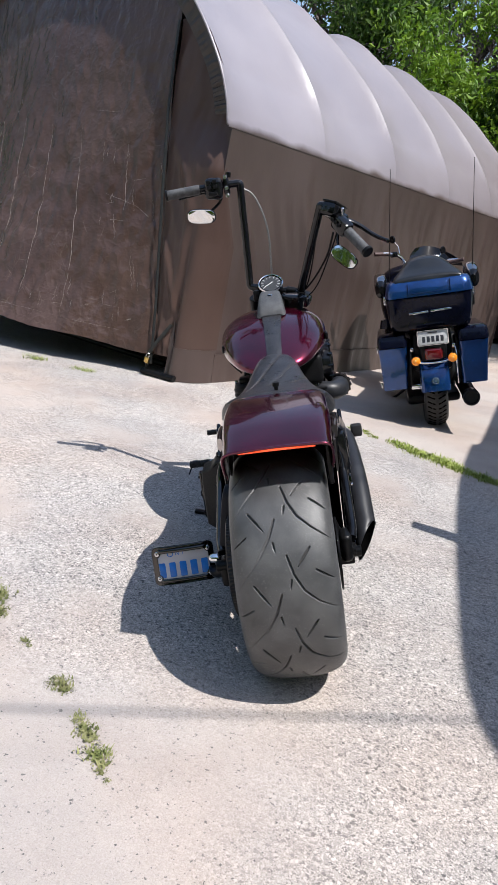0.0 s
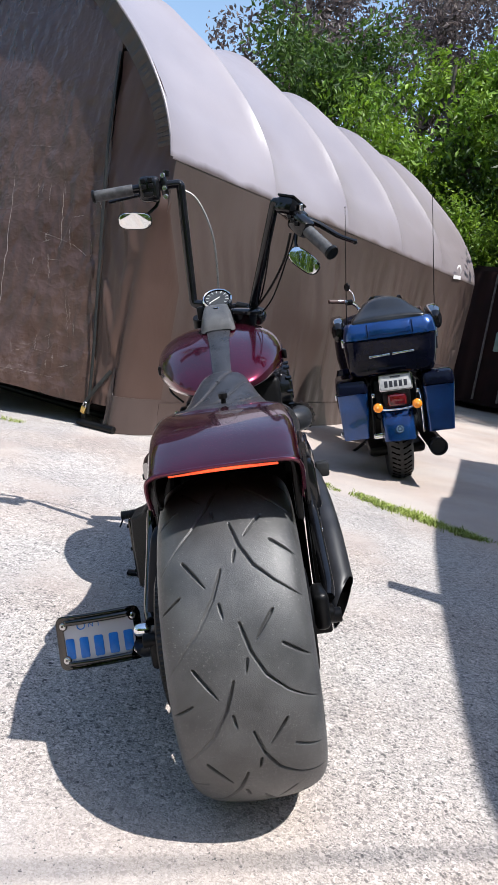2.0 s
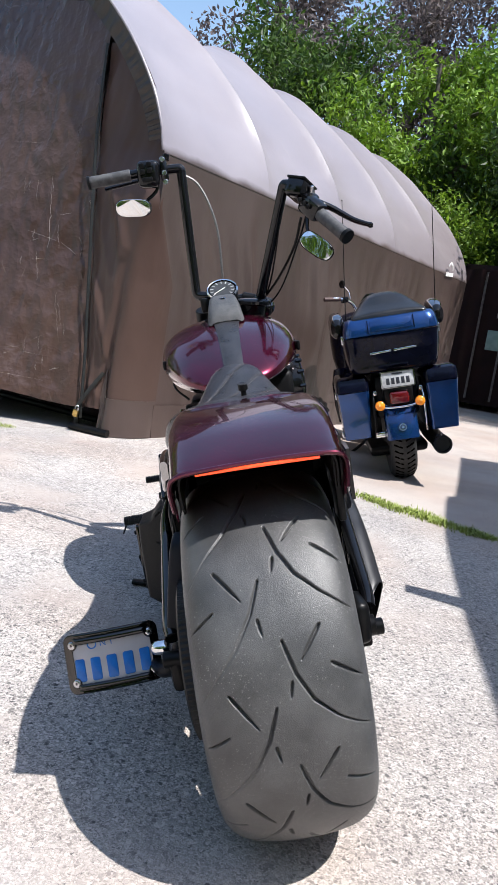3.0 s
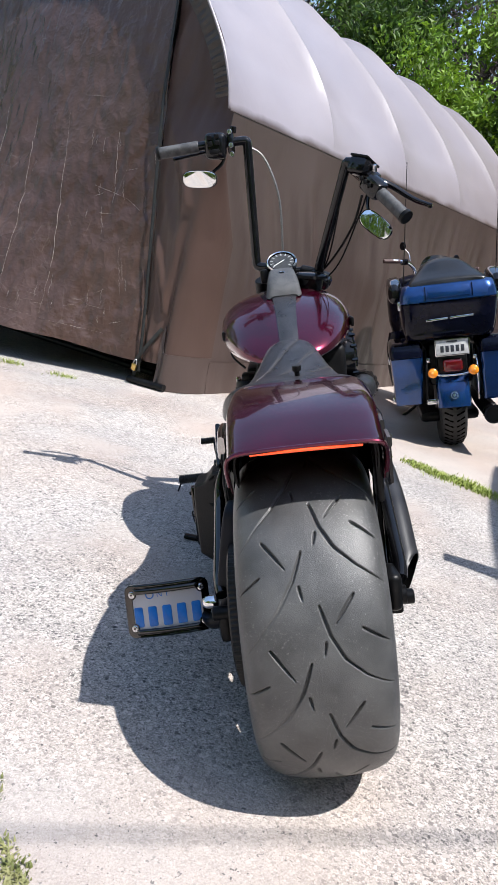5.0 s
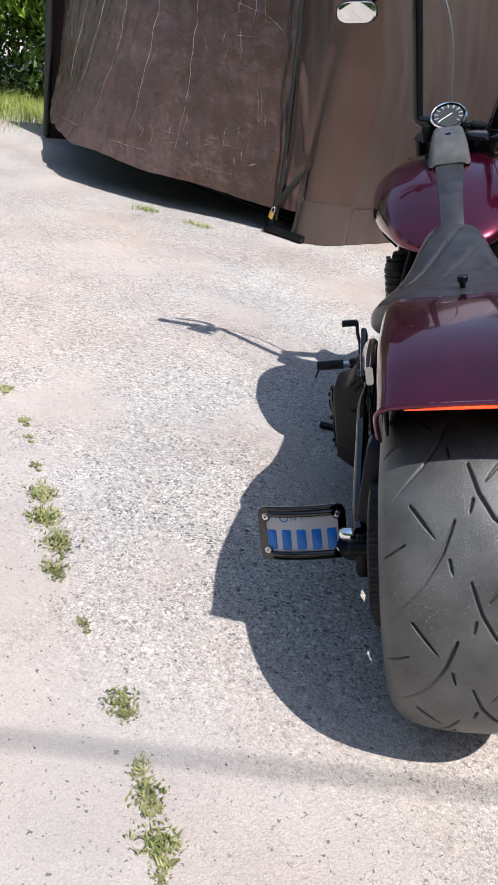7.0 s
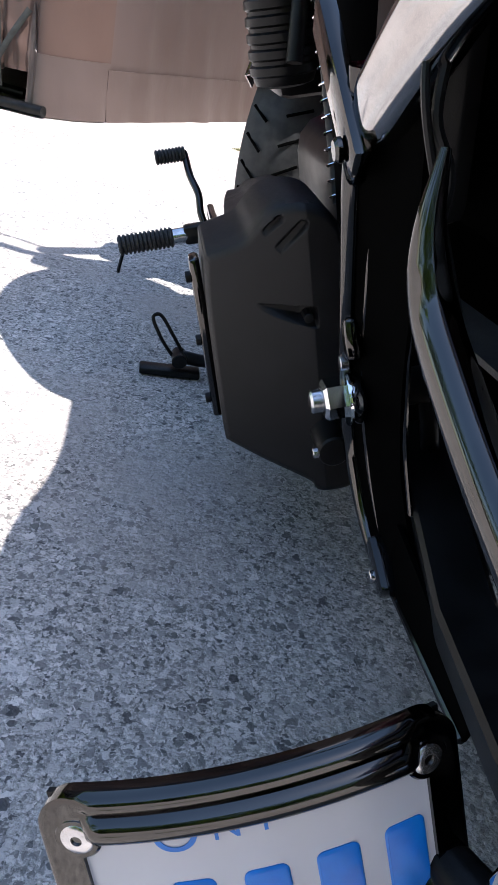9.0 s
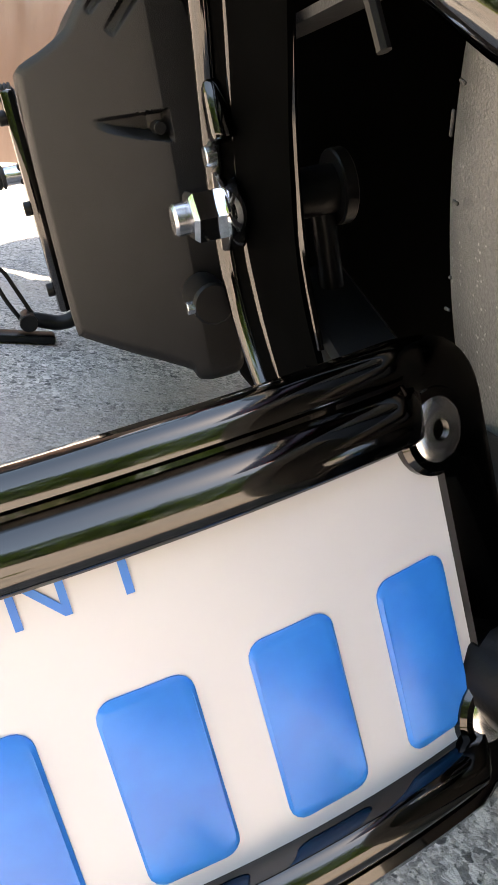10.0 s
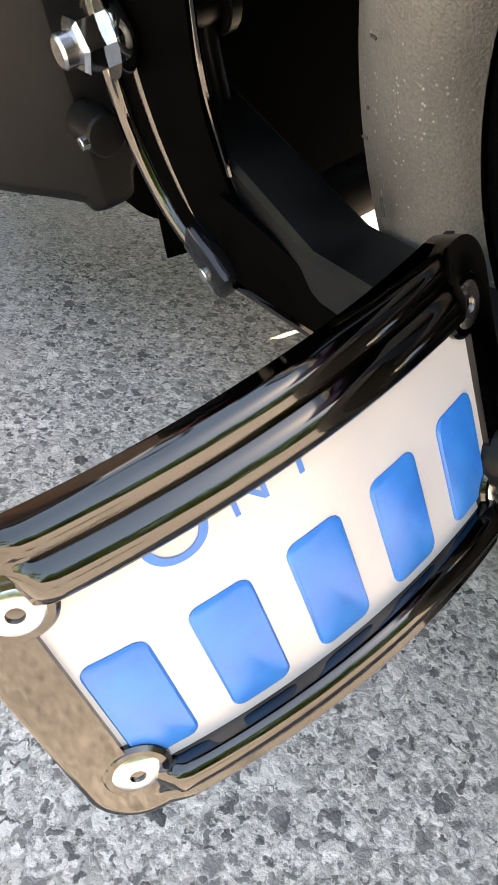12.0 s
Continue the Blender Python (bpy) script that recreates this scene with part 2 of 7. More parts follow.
    front = math_node("MULTIPLY", side(0.0, 1.55, 0.0, -1.0, 0.5), 0.86)
    patch = ramp_node(noise_node(1.5, 5.0), [(0.5, (0, 0, 0)), (0.62, (0.85, 0.85, 0.85))])
    worn = math_node("MULTIPLY", math_node("MAXIMUM", patch, front), math_node("SUBTRACT", 1.0, math_node("MULTIPLY", coarse, 0.85)))
    worn_col = ramp_node(noise_node(240.0, 5.0, 0.7), [(0.3, (0.32, 0.294, 0.275)), (0.46, (0.465, 0.428, 0.402)), (0.7, (0.575, 0.53, 0.5))])
    rough_col = mix_col(worn, rough_col, worn_col)
    fine_col = ramp_node(noise_node(300.0, 4.0, 0.7), [(0.3, (0.32, 0.292, 0.27)), (0.5, (0.45, 0.412, 0.384)), (0.7, (0.56, 0.515, 0.482))])
    col = mix_col(smooth, rough_col, fine_col)
    col = stones(col, 150.0, 0.36, 0.86, dark_stops)
    col = stones(col, 66.0, 0.34, 0.925, dark_stops)
    stain = ramp_node(noise_node(0.9, 6.0, 0.62), [(0.35, (0.78, 0.77, 0.77)), (0.6, (1.0, 0.985, 0.965))])
    col = mix_col(1.0, col, stain, "MULTIPLY")
    pink = ramp_node(noise_node(0.8, 4.0), [(0.42, (1.0, 0.982, 0.98)), (0.6, (1.0, 0.91, 0.86))])
    col = mix_col(1.0, col, pink, "MULTIPLY")
    pits = ramp_node(noise_node(46.0, 4.0, 0.7), [(0.27, (0.5, 0.48, 0.46)), (0.34, (1, 1, 1))])
    col = mix_col(0.8, col, pits, "MULTIPLY")
    L(col, b.inputs["Base Color"])
    b.inputs["Roughness"].default_value = 0.88
    b.inputs["Specular IOR Level"].default_value = 0.25
    h = math_node("ADD", math_node("MULTIPLY", cells[0].outputs["Distance"], -0.7), math_node("MULTIPLY", cells[1].outputs["Distance"], -0.5))
    h = math_node("MULTIPLY", h, math_node("SUBTRACT", 1.0, math_node("MULTIPLY", smooth, 0.85)))
    h = math_node("ADD", h, math_node("MULTIPLY", noise_node(260.0, 5.0, 0.65), 0.45))
    bp = N("Bump")
    bp.inputs["Strength"].default_value, bp.inputs["Distance"].default_value = 0.5, 0.006
    L(h, bp.inputs["Height"])
    L(bp.outputs[0], b.inputs["Normal"])
    return m


def tarp_mat(name, c1, c2, crease=0.0, rough=0.42):
    """Coated woven tarpaulin: weave bump, soft wrinkles, pale worn creases."""
    m = mat(name, c1, c2, 1.2, rough, bump=0.0, detail=6, spread=0.2)
    t = m.node_tree
    b = t.nodes["Principled BSDF"]
    L = t.links.new
    N = lambda kind: t.nodes.new("ShaderNode" + kind)
    co = N("TexCoord")
    mp = N("Mapping")
    mp.inputs["Scale"].default_value = (1.0, 1.0, 0.55)
    L(co.outputs["Object"], mp.inputs[0])
    wr = N("TexNoise")
    wr.inputs["Scale"].default_value, wr.inputs["Detail"].default_value, wr.inputs["Distortion"].default_value = 5.0, 4.0, 0.3
    L(mp.outputs[0], wr.inputs["Vector"])
    height = wr.outputs["Fac"]
    if crease:
        # crumples: sharp ridges at two sizes, hanging mostly downwards
        for scale, weight, sc in ((4.2, 0.9, (1.0, 1.0, 0.5)), (9.5, 0.75, (1.0, 1.0, 0.5)), (19.0, 0.3, (0.8, 0.8, 1.0))):
            mq, rn, sub, ab, ma = N("Mapping"), N("TexNoise"), N("Math"), N("Math"), N("Math")
            mq.inputs["Scale"].default_value = sc
            L(co.outputs["Object"], mq.inputs[0])
            rn.inputs["Scale"].default_value, rn.inputs["Detail"].default_value = scale, 1.6
            L(mq.outputs[0], rn.inputs["Vector"])
            sub.operation, ab.operation, ma.operation = "SUBTRACT", "ABSOLUTE", "MULTIPLY_ADD"
            L(rn.outputs["Fac"], sub.inputs[0])
            sub.inputs[1].default_value = 0.5
            L(sub.outputs[0], ab.inputs[0])
            L(ab.outputs[0], ma.inputs[0])
            ma.inputs[1].default_value = -weight * 2
            L(height, ma.inputs[2])
            height = ma.outputs[0]
    bp = N("Bump")
    bp.inputs["Strength"].default_value, bp.inputs["Distance"].default_value = (0.5 if crease else 0.22), (0.03 if crease else 0.03)
    L(height, bp.inputs["Height"])
    L(bp.outputs[0], b.inputs["Normal"])
    if crease:
        src = b.inputs["Base Color"].links[0].from_socket
        fac = None
        for sc, seed, lim in (((2.6, 2.6, 1.0), 0.0, 0.012), ((1.4, 1.4, 3.2), 5.0, 0.006)):
            mp2 = N("Mapping")
            mp2.inputs["Scale"].default_value, mp2.inputs["Location"].default_value = sc, (seed, seed, seed)
            L(co.outputs["Object"], mp2.inputs[0])
            dn = N("TexNoise")
            dn.inputs["Scale"].default_value = 2.5
            L(mp2.outputs[0], dn.inputs["Vector"])
            ad = N("Vector" + "Math")
            ad.operation = "MULTIPLY_ADD"
            L(dn.outputs["Color"], ad.inputs[0])
            ad.inputs[1].default_value = (0.14, 0.14, 0.14)
            L(mp2.outputs[0], ad.inputs[2])
            vo = N("TexVoronoi")
            vo.feature = "DISTANCE_TO_EDGE"
            vo.inputs["Scale"].default_value = 2.2
            L(ad.outputs[0], vo.inputs["Vector"])
            mr = N("MapRange")
            mr.inputs["From Min"].default_value, mr.inputs["From Max"].default_value = 0.0, lim
            mr.inputs["To Min"].default_value, mr.inputs["To Max"].default_value = 1.0, 0.0
            L(vo.outputs["Distance"], mr.inputs["Value"])
            br = N("TexNoise")
            br.inputs["Scale"].default_value = 5.0
            L(co.outputs["Object"], br.inputs["Vector"])
            cut = N("MapRange")
            cut.inputs["From Min"].default_value, cut.inputs["From Max"].default_value = 0.5, 0.66
            L(br.outputs["Fac"], cut.inputs["Value"])
            mu = N("Math")
            mu.operation = "MULTIPLY"
            L(mr.outputs[0], mu.inputs[0])
            L(cut.outputs[0], mu.inputs[1])
            if fac is None:
                fac = mu.outputs[0]
            else:
                mxx = N("Math")
                mxx.operation = "MAXIMUM"
                L(fac, mxx.inputs[0])
                L(mu.outputs[0], mxx.inputs[1])
                fac = mxx.outputs[0]
        sc_ = N("Math")
        sc_.operation = "MULTIPLY"
        L(fac, sc_.inputs[0])
        sc_.inputs[1].default_value = crease
        mx = N("Mix")
        mx.data_type = "RGBA"
        L(sc_.outputs[0], mx.inputs["Factor"])
        L(src, mx.inputs["A"])
        mx.inputs["B"].default_value = (0.34, 0.29, 0.26, 1)
        L(mx.outputs["Result"], b.inputs["Base Color"])
    return m


# roof colour carries sun and sky sheen: a lit copy of the wall cloth
tarp_roof = tarp_mat("sky lit lilac brown roof cloth", (0.255, 0.228, 0.245), (0.3, 0.27, 0.288), rough=0.36)


def shade_low(m, tone, low, high):
    """Runs the roof's painted light out unevenly into the darker wall tone at the eaves."""
    t = m.node_tree
    b = t.nodes["Principled BSDF"]
    L = t.links.new
    N = lambda kind: t.nodes.new("ShaderNode" + kind)
    co, sp, no, ma, mr, mx = N("TexCoord"), N("SeparateXYZ"), N("TexNoise"), N("Math"), N("MapRange"), N("Mix")
    L(co.outputs["Object"], sp.inputs[0])
    no.inputs["Scale"].default_value, no.inputs["Detail"].default_value = 3.0, 3.0
    L(co.outputs["Object"], no.inputs["Vector"])
    ma.operation = "MULTIPLY_ADD"
    L(no.outputs["Fac"], ma.inputs[0])
    ma.inputs[1].default_value = 0.12
    L(sp.outputs["Z"], ma.inputs[2])
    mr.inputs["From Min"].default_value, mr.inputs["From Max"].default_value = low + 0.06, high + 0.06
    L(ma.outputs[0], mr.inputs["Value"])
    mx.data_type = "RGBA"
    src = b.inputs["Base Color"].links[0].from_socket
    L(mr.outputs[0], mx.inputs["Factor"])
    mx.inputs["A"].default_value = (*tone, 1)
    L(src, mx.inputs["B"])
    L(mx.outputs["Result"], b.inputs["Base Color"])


# soft painted edge where the light on the curved cloth falls off
shade_low(tarp_roof, (0.085, 0.062, 0.056), 1.94, 2.0)


def reflect_far(m, tone, start, end, most):
    """Paints the trees' brown reflection into the cloth, stronger towards the far end."""
    t = m.node_tree
    b = t.nodes["Principled BSDF"]
    L = t.links.new
    N = lambda kind: t.nodes.new("ShaderNode" + kind)
    co, no, mu, ad, mr, mx = N("TexCoord"), N("TexNoise"), N("Vector" + "Math"), N("Math"), N("MapRange"), N("Mix")
    mu.operation = "DOT_PRODUCT"
    L(co.outputs["Object"], mu.inputs[0])
    mu.inputs[1].default_value = (0.5495, 0.8355, 0.0)
    no.inputs["Scale"].default_value, no.inputs["Detail"].default_value = 1.4, 5.0
    L(co.outputs["Object"], no.inputs["Vector"])
    ad.operation = "MULTIPLY_ADD"
    L(no.outputs["Fac"], ad.inputs[0])
    ad.inputs[1].default_value = 1.6
    L(mu.outputs["Value"], ad.inputs[2])
    mr.inputs["From Min"].default_value, mr.inputs["From Max"].default_value, mr.inputs["To Max"].default_value = start + 0.8, end + 0.8, most
    L(ad.outputs[0], mr.inputs["Value"])
    mx.data_type = "RGBA"
    src = b.inputs["Base Color"].links[0].from_socket
    L(mr.outputs[0], mx.inputs["Factor"])
    L(src, mx.inputs["A"])
    mx.inputs["B"].default_value = (*tone, 1)
    L(mx.outputs["Result"], b.inputs["Base Color"])


# dimmer tree reflection on the far bays, put into the roof colour
reflect_far(tarp_roof, (0.135, 0.105, 0.098), 5.6, 10.8, 0.55)
# same cloth as the roof, without the painted light
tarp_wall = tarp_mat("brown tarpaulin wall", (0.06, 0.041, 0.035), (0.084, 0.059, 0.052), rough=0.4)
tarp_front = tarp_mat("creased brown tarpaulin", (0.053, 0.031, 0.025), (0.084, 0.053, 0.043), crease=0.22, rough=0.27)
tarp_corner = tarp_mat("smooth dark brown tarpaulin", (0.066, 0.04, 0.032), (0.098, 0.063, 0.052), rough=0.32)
tarp_front.node_tree.nodes["Principled BSDF"].inputs["Specular IOR Level"].default_value = 0.4
tarp_corner.node_tree.nodes["Principled BSDF"].inputs["Specular IOR Level"].default_value = 0.25
hem_cloth = mat("dark hem cloth", (0.026, 0.02, 0.018), (0.04, 0.031, 0.028), 12, 0.5, bump=0.2, bump_scale=200)
webbing = mat("black zip webbing", (0.01, 0.011, 0.01), (0.02, 0.022, 0.02), 40, 0.6, bump=0.3, bump_scale=300)

# ---- mesh helpers ----


def as_mesh(name, verts, faces, smooth=True):
    me = bpy.data.meshes.new(name)
    me.from_pydata([tuple(v) for v in verts], [], faces)
    bm = bmesh.new()
    bm.from_mesh(me)
    bmesh.ops.recalc_face_normals(bm, faces=bm.faces)
    bm.to_mesh(me)
    bm.free()
    if smooth:
        me.shade_smooth()
        me.set_sharp_from_angle(angle=radians(38))
    return me


def part(name, geo, material, parent=None, label=""):
    """One mesh object from (verts, faces), a bmesh or a mesh, under its parent."""
    if isinstance(geo, tuple):
        me = as_mesh(name, *geo)
    elif isinstance(geo, bmesh.types.BMesh):
        me = bpy.data.meshes.new(name)
        bmesh.ops.recalc_face_normals(geo, faces=geo.faces)
        geo.to_mesh(me)
        geo.free()
        me.shade_smooth()
        me.set_sharp_from_angle(angle=radians(38))
    else:
        me = geo
    if not me.materials:
        me.materials.append(material)
    ob = new(name, me)
    if parent is not None:
        ob.parent = parent
    if label:
        ob["label"] = label
    return ob


def thing(name, m, label, category, group="", kind=""):
    ob = new(name)
    ob.empty_display_size = 0.1
    ob.matrix_world = m
    return tagged(ob, label, category, group, kind)


def merge(*geos):
    vs, fs = [], []
    for v, f in geos:
        k = len(vs)
        vs += [tuple(p) for p in v]
        fs += [tuple(i + k for i in q) for q in f]
    return vs, fs


def moved(geo, m):
    return [tuple(m @ Vector(v)) for v in geo[0]], geo[1]


def smooth_line(points, steps=8):
    """Catmull-Rom through the points."""
    p = [Vector(q) for q in points]
    if len(p) < 3:
        return p
    p = [2 * p[0] - p[1]] + p + [2 * p[-1] - p[-2]]
    out = []
    for i in range(1, len(p) - 2):
        for k in range(steps):
            u = k / steps
            a, b, c, d = p[i - 1:i + 3]
            out.append(0.5 * (2 * b + (c - a) * u + (2 * a - 5 * b + 4 * c - d) * u * u + (3 * b - a - 3 * c + d) * u ** 3))
    return out + [p[-2]]


def tube(points, radius, sides=12, steps=8, cap=True, flat=1.0, up=(0, 0, 1), round_end=False):
    """A tube along a smooth line; radius is a number or one per given point; flat squeezes it."""
    line = smooth_line(points, steps) if steps > 1 else [Vector(q) for q in points]
    n = len(line)
    if isinstance(radius, (int, float)):
        rad = [radius] * n
    else:
        rad = list(np.interp(np.linspace(0, len(radius) - 1, n), range(len(radius)), radius))
    vs, fs = [], []
    side = None
    for i, q in enumerate(line):
        d = (line[min(i + 1, n - 1)] - line[max(i - 1, 0)]).normalized()
        if side is None:
            side = d.cross(Vector(up))
            if side.length < 0.3:
                side = d.cross(Vector((0, 1, 0)))
        side = side - d * side.dot(d)
        side.normalize()
        top = side.cross(d)
        for k in range(sides):
            a = 2 * math.pi * k / sides
            vs.append(q + (side * math.cos(a) * flat + top * math.sin(a)) * rad[i])
    for i in range(n - 1):
        for k in range(sides):
            j = (k + 1) % sides
            fs.append((i * sides + k, i * sides + j, (i + 1) * sides + j, (i + 1) * sides + k))
    if cap:
        fs.append(tuple(range(sides))[::-1])
        fs.append(tuple(range((n - 1) * sides, n * sides)))
    return vs, fs


def lathe(profile, sides=32, axis="x", center=(0, 0, 0), closed=False):
    """Revolve (along, radius) pairs about an axis through center."""
    vs, fs = [], []
    n = len(profile)
    c = Vector(center)
    for k in range(sides):
        a = 2 * math.pi * k / sides
        for h, r in profile:
            u, w = r * math.cos(a), r * math.sin(a)
            v = {"x": (h, u, w), "y": (u, h, w), "z": (u, w, h)}[axis]
            vs.append(c + Vector(v))
    for k in range(sides):
        k2 = (k + 1) % sides
        for i in range(n if closed else n - 1):
            j = (i + 1) % n
            fs.append((k * n + i, k * n + j, k2 * n + j, k2 * n + i))
    if not closed:
        if profile[0][1] > 1e-6:
            fs.append(tuple(k * n for k in range(sides)))
        if profile[-1][1] > 1e-6:
            fs.append(tuple(k * n + n - 1 for k in range(sides)))
    return vs, fs


def cyl(a, b, r, sides=20, bevel=0.0, r2=None):
    """A cylinder from a to b with softened rims."""
    a, b = Vector(a), Vector(b)
    h = (b - a).length
    r2 = r if r2 is None else r2
    bv = bevel or min(r, h) * 0.12
    geo = lathe([(0, max(r - bv, 1e-4)), (bv, r), (h - bv, r2), (h, max(r2 - bv, 1e-4))], sides, "z")
    q = (b - a).to_track_quat("Z", "Y").to_matrix().to_4x4()
    return moved(geo, Matrix.Translation(a) @ q)


def box(size, center=(0, 0, 0), bevel=0.004, turn=(0, 0, 0), segments=2, taper=None):
    """A box with rounded edges. taper: scale of the top face in x and y."""
    bm = bmesh.new()
    bmesh.ops.create_cube(bm, size=1.0)
    for v in bm.verts:
        k = taper if taper and v.co.z > 0 else (1, 1)
        v.co = Vector((v.co.x * size[0] * k[0], v.co.y * size[1] * k[1], v.co.z * size[2]))
    if bevel:
        bmesh.ops.bevel(bm, geom=list(bm.edges), offset=min(bevel, min(size) * 0.45), segments=segments, affect="EDGES", profile=0.5)
    m = pose(*center, *turn)
    vs = [tuple(m @ v.co) for v in bm.verts]
    bm.verts.index_update()
    fs = [tuple(v.index for v in f.verts) for f in bm.faces]
    bm.free()
    return vs, fs


def loft(rings, closed=True, caps=True):
    """Skin rings of equal length."""
    n = len(rings[0])
    vs = [tuple(p) for r in rings for p in r]
    fs = []
    for i in range(len(rings) - 1):
        for k in range(n if closed else n - 1):
            j = (k + 1) % n
            fs.append((i * n + k, i * n + j, (i + 1) * n + j, (i + 1) * n + k))
    if caps and closed:
        fs.append(tuple(range(n))[::-1])
        fs.append(tuple(range((len(rings) - 1) * n, len(rings) * n)))
    return vs, fs


def super_ring(cx, cy, cz, hw, up, down, n=28, power=2.6):
    """A ring in the xz plane at y = cy: rounded box, different above and below."""
    ring = []
    for k in range(n):
        a = 2 * math.pi * k / n
        c, s = math.cos(a), math.sin(a)
        e = 2 / power
        x = math.copysign(abs(c) ** e, c) * hw
        z = math.copysign(abs(s) ** e, s) * (up if s > 0 else down)
        ring.append((cx + x, cy, cz + z))
    return ring


def smooth_rows(rows, steps=4):
    """Interpolate rows of numbers by Catmull-Rom."""
    out = []
    r = [np.array(q, float) for q in rows]
    r = [2 * r[0] - r[1]] + r + [2 * r[-1] - r[-2]]
    for i in range(1, len(r) - 2):
        for k in range(steps):
            u = k / steps
            a, b, c, d = r[i - 1:i + 3]
            out.append(0.5 * (2 * b + (c - a) * u + (2 * a - 5 * b + 4 * c - d) * u * u + (3 * b - a - 3 * c + d) * u ** 3))
    return out + [r[-2]]


def sheet(rows, thick):
    """A thick sheet from rows of points, thickened along its normals."""
    nr, nc = len(rows), len(rows[0])
    P = np.array(rows, float)
    du, dv = np.gradient(P, axis=0), np.gradient(P, axis=1)
    nn = np.cross(du, dv)
    nn /= np.maximum(np.linalg.norm(nn, axis=2, keepdims=True), 1e-9)
    Q = P - nn * thick
    vs = [tuple(p) for p in P.reshape(-1, 3)] + [tuple(p) for p in Q.reshape(-1, 3)]
    k = nr * nc
    fs = []
    for i in range(nr - 1):
        for j in range(nc - 1):
            a = i * nc + j
            fs.append((a, a + 1, a + nc + 1, a + nc))
            fs.append((k + a, k + a + nc, k + a + nc + 1, k + a + 1))
    rim = [j for j in range(nc)] + [i * nc + nc - 1 for i in range(1, nr)] + [(nr - 1) * nc + j for j in range(nc - 2, -1, -1)] + [i * nc for i in range(nr - 2, 0, -1)]
    for a, b in zip(rim, rim[1:] + rim[:1]):
        fs.append((a, k + a, k + b, b))
    return vs, fs


def text_mesh(words, size, depth, font_shear=0.0):
    cu = bpy.data.curves.new("lettering", "FONT")
    cu.body, cu.size, cu.extrude, cu.align_x, cu.shear = words, size, depth, "CENTER", font_shear
    ob = bpy.data.objects.new("lettering", cu)
    scene.collection.objects.link(ob)
    dg = bpy.context.evaluated_depsgraph_get()
    me = bpy.data.meshes.new_from_object(ob.evaluated_get(dg))
    bpy.data.objects.remove(ob)
    return me

# ---- ground ----
ground_me = as_mesh("ground", *(lambda s: (
    [(x, y, 0) for y in s for x in s],
    [(j * len(s) + i, j * len(s) + i + 1, (j + 1) * len(s) + i + 1, (j + 1) * len(s) + i) for j in range(len(s) - 1) for i in range(len(s) - 1)]))(
    [-1500, -300, -60, -20, -8, -4, -2, 0, 2, 4, 6, 8, 12, 20, 60, 300, 1500]), smooth=False)
ground = part("ground", ground_me, ground_mat())
tagged(ground, "sun-bleached exposed aggregate concrete yard with worn joints", "ground", kind="structure")

# ---- fabric shelter ----
TENT_D = Vector((0.5495, 0.8355, 0))
TENT_N = Vector((-0.8355, 0.5495, 0))
TENT_C = Vector((-0.79, 5.45, 0))
BAY, BAYS = 1.32, 5
ARCH = [(-0.03, 0.0), (-0.06, 1.0), (-0.1, 1.95), (-0.05, 2.14), (0.08, 2.4), (0.36, 2.76), (0.8, 3.17), (1.16, 3.44), (1.5, 3.65), (1.9, 3.76)]
ARCH += [(3.8 - u, z) for u, z in ARCH[-2::-1]]


def tent_at(u, v, z):
    return TENT_C + TENT_N * u + TENT_D * v + Vector((0, 0, z))


tent = thing("fabric_shelter", Matrix(), "brown tarpaulin storage shelter with rounded ribbed roof and closed front", "shelter")
full = smooth_rows(ARCH[2:-2], 6)
full_low = [np.array([-0.1, 1.942])] + list(full) + [np.array([3.9, 1.942])]
cu = np.array([1.9, 1.9])


def cover_rows(rows, v0, v1, n, sag, inset=0.0):
    out = []
    for v in np.linspace(v0, v1, n):
        f = (v / BAY) % 1.0
        s = sag * (4 * f * (1 - f)) ** 0.72
        line = []
        for u, z in rows:
            w = np.array([u, z]) - cu
            w /= np.linalg.norm(w)
            low = min(1.0, max(0.0, (z - 1.95) / 0.5))
            k = s * low + inset
            wob = 0.012 * low * noise.noise(Vector((u * 2.1, v * 2.1, z * 1.3)))
            line.append(tent_at(u - w[0] * (k + wob), v, z - w[1] * (k + wob)))
        out.append(line)
    return out


for i in range(BAYS):
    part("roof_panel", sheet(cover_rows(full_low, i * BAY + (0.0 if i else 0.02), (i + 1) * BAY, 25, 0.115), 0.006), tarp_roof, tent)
wall_rows = smooth_rows(ARCH[:3], 8)


def side_wall(rows, v0, v1, n, sign):
    out = []
    for v in np.linspace(v0, v1, n):
        line = []
        for u, z in rows:
            fold = 0.03 * noise.noise(Vector((v * 2.4, z * 0.35, sign * 3.0))) + 0.026 * noise.noise(Vector((v * 7.0 + z * 0.8, z * 0.7, 9.0))) + 0.009 * noise.noise(Vector((v * 17.0 - z, z * 1.2, 2.0)))
            f = (v / BAY) % 1.0
            tug = 0.03 * math.exp(-((min(f, 1 - f)) / 0.06) ** 2) * (z / 2.0) * min(1.0, max(0.0, (1.9 - z) / 0.5))
            fade = 1 - min(1.0, max(0.0, (z - 1.45) / 0.4))
            near = v0 - (v0 - 0.06) * min(1.0, max(0.0, (z - 1.1) / 0.5)) if sign > 0 else v0
            w = near + (v - v0) * (v1 - near) / (v1 - v0)
            fold *= min(1.0, max(0.0, (v - 0.3) / 0.3))
            line.append(tent_at(u + sign * ((fold + 0.012) * fade + 0.003 * (1 - fade) - tug), w, z))
        out.append(line)
    return out


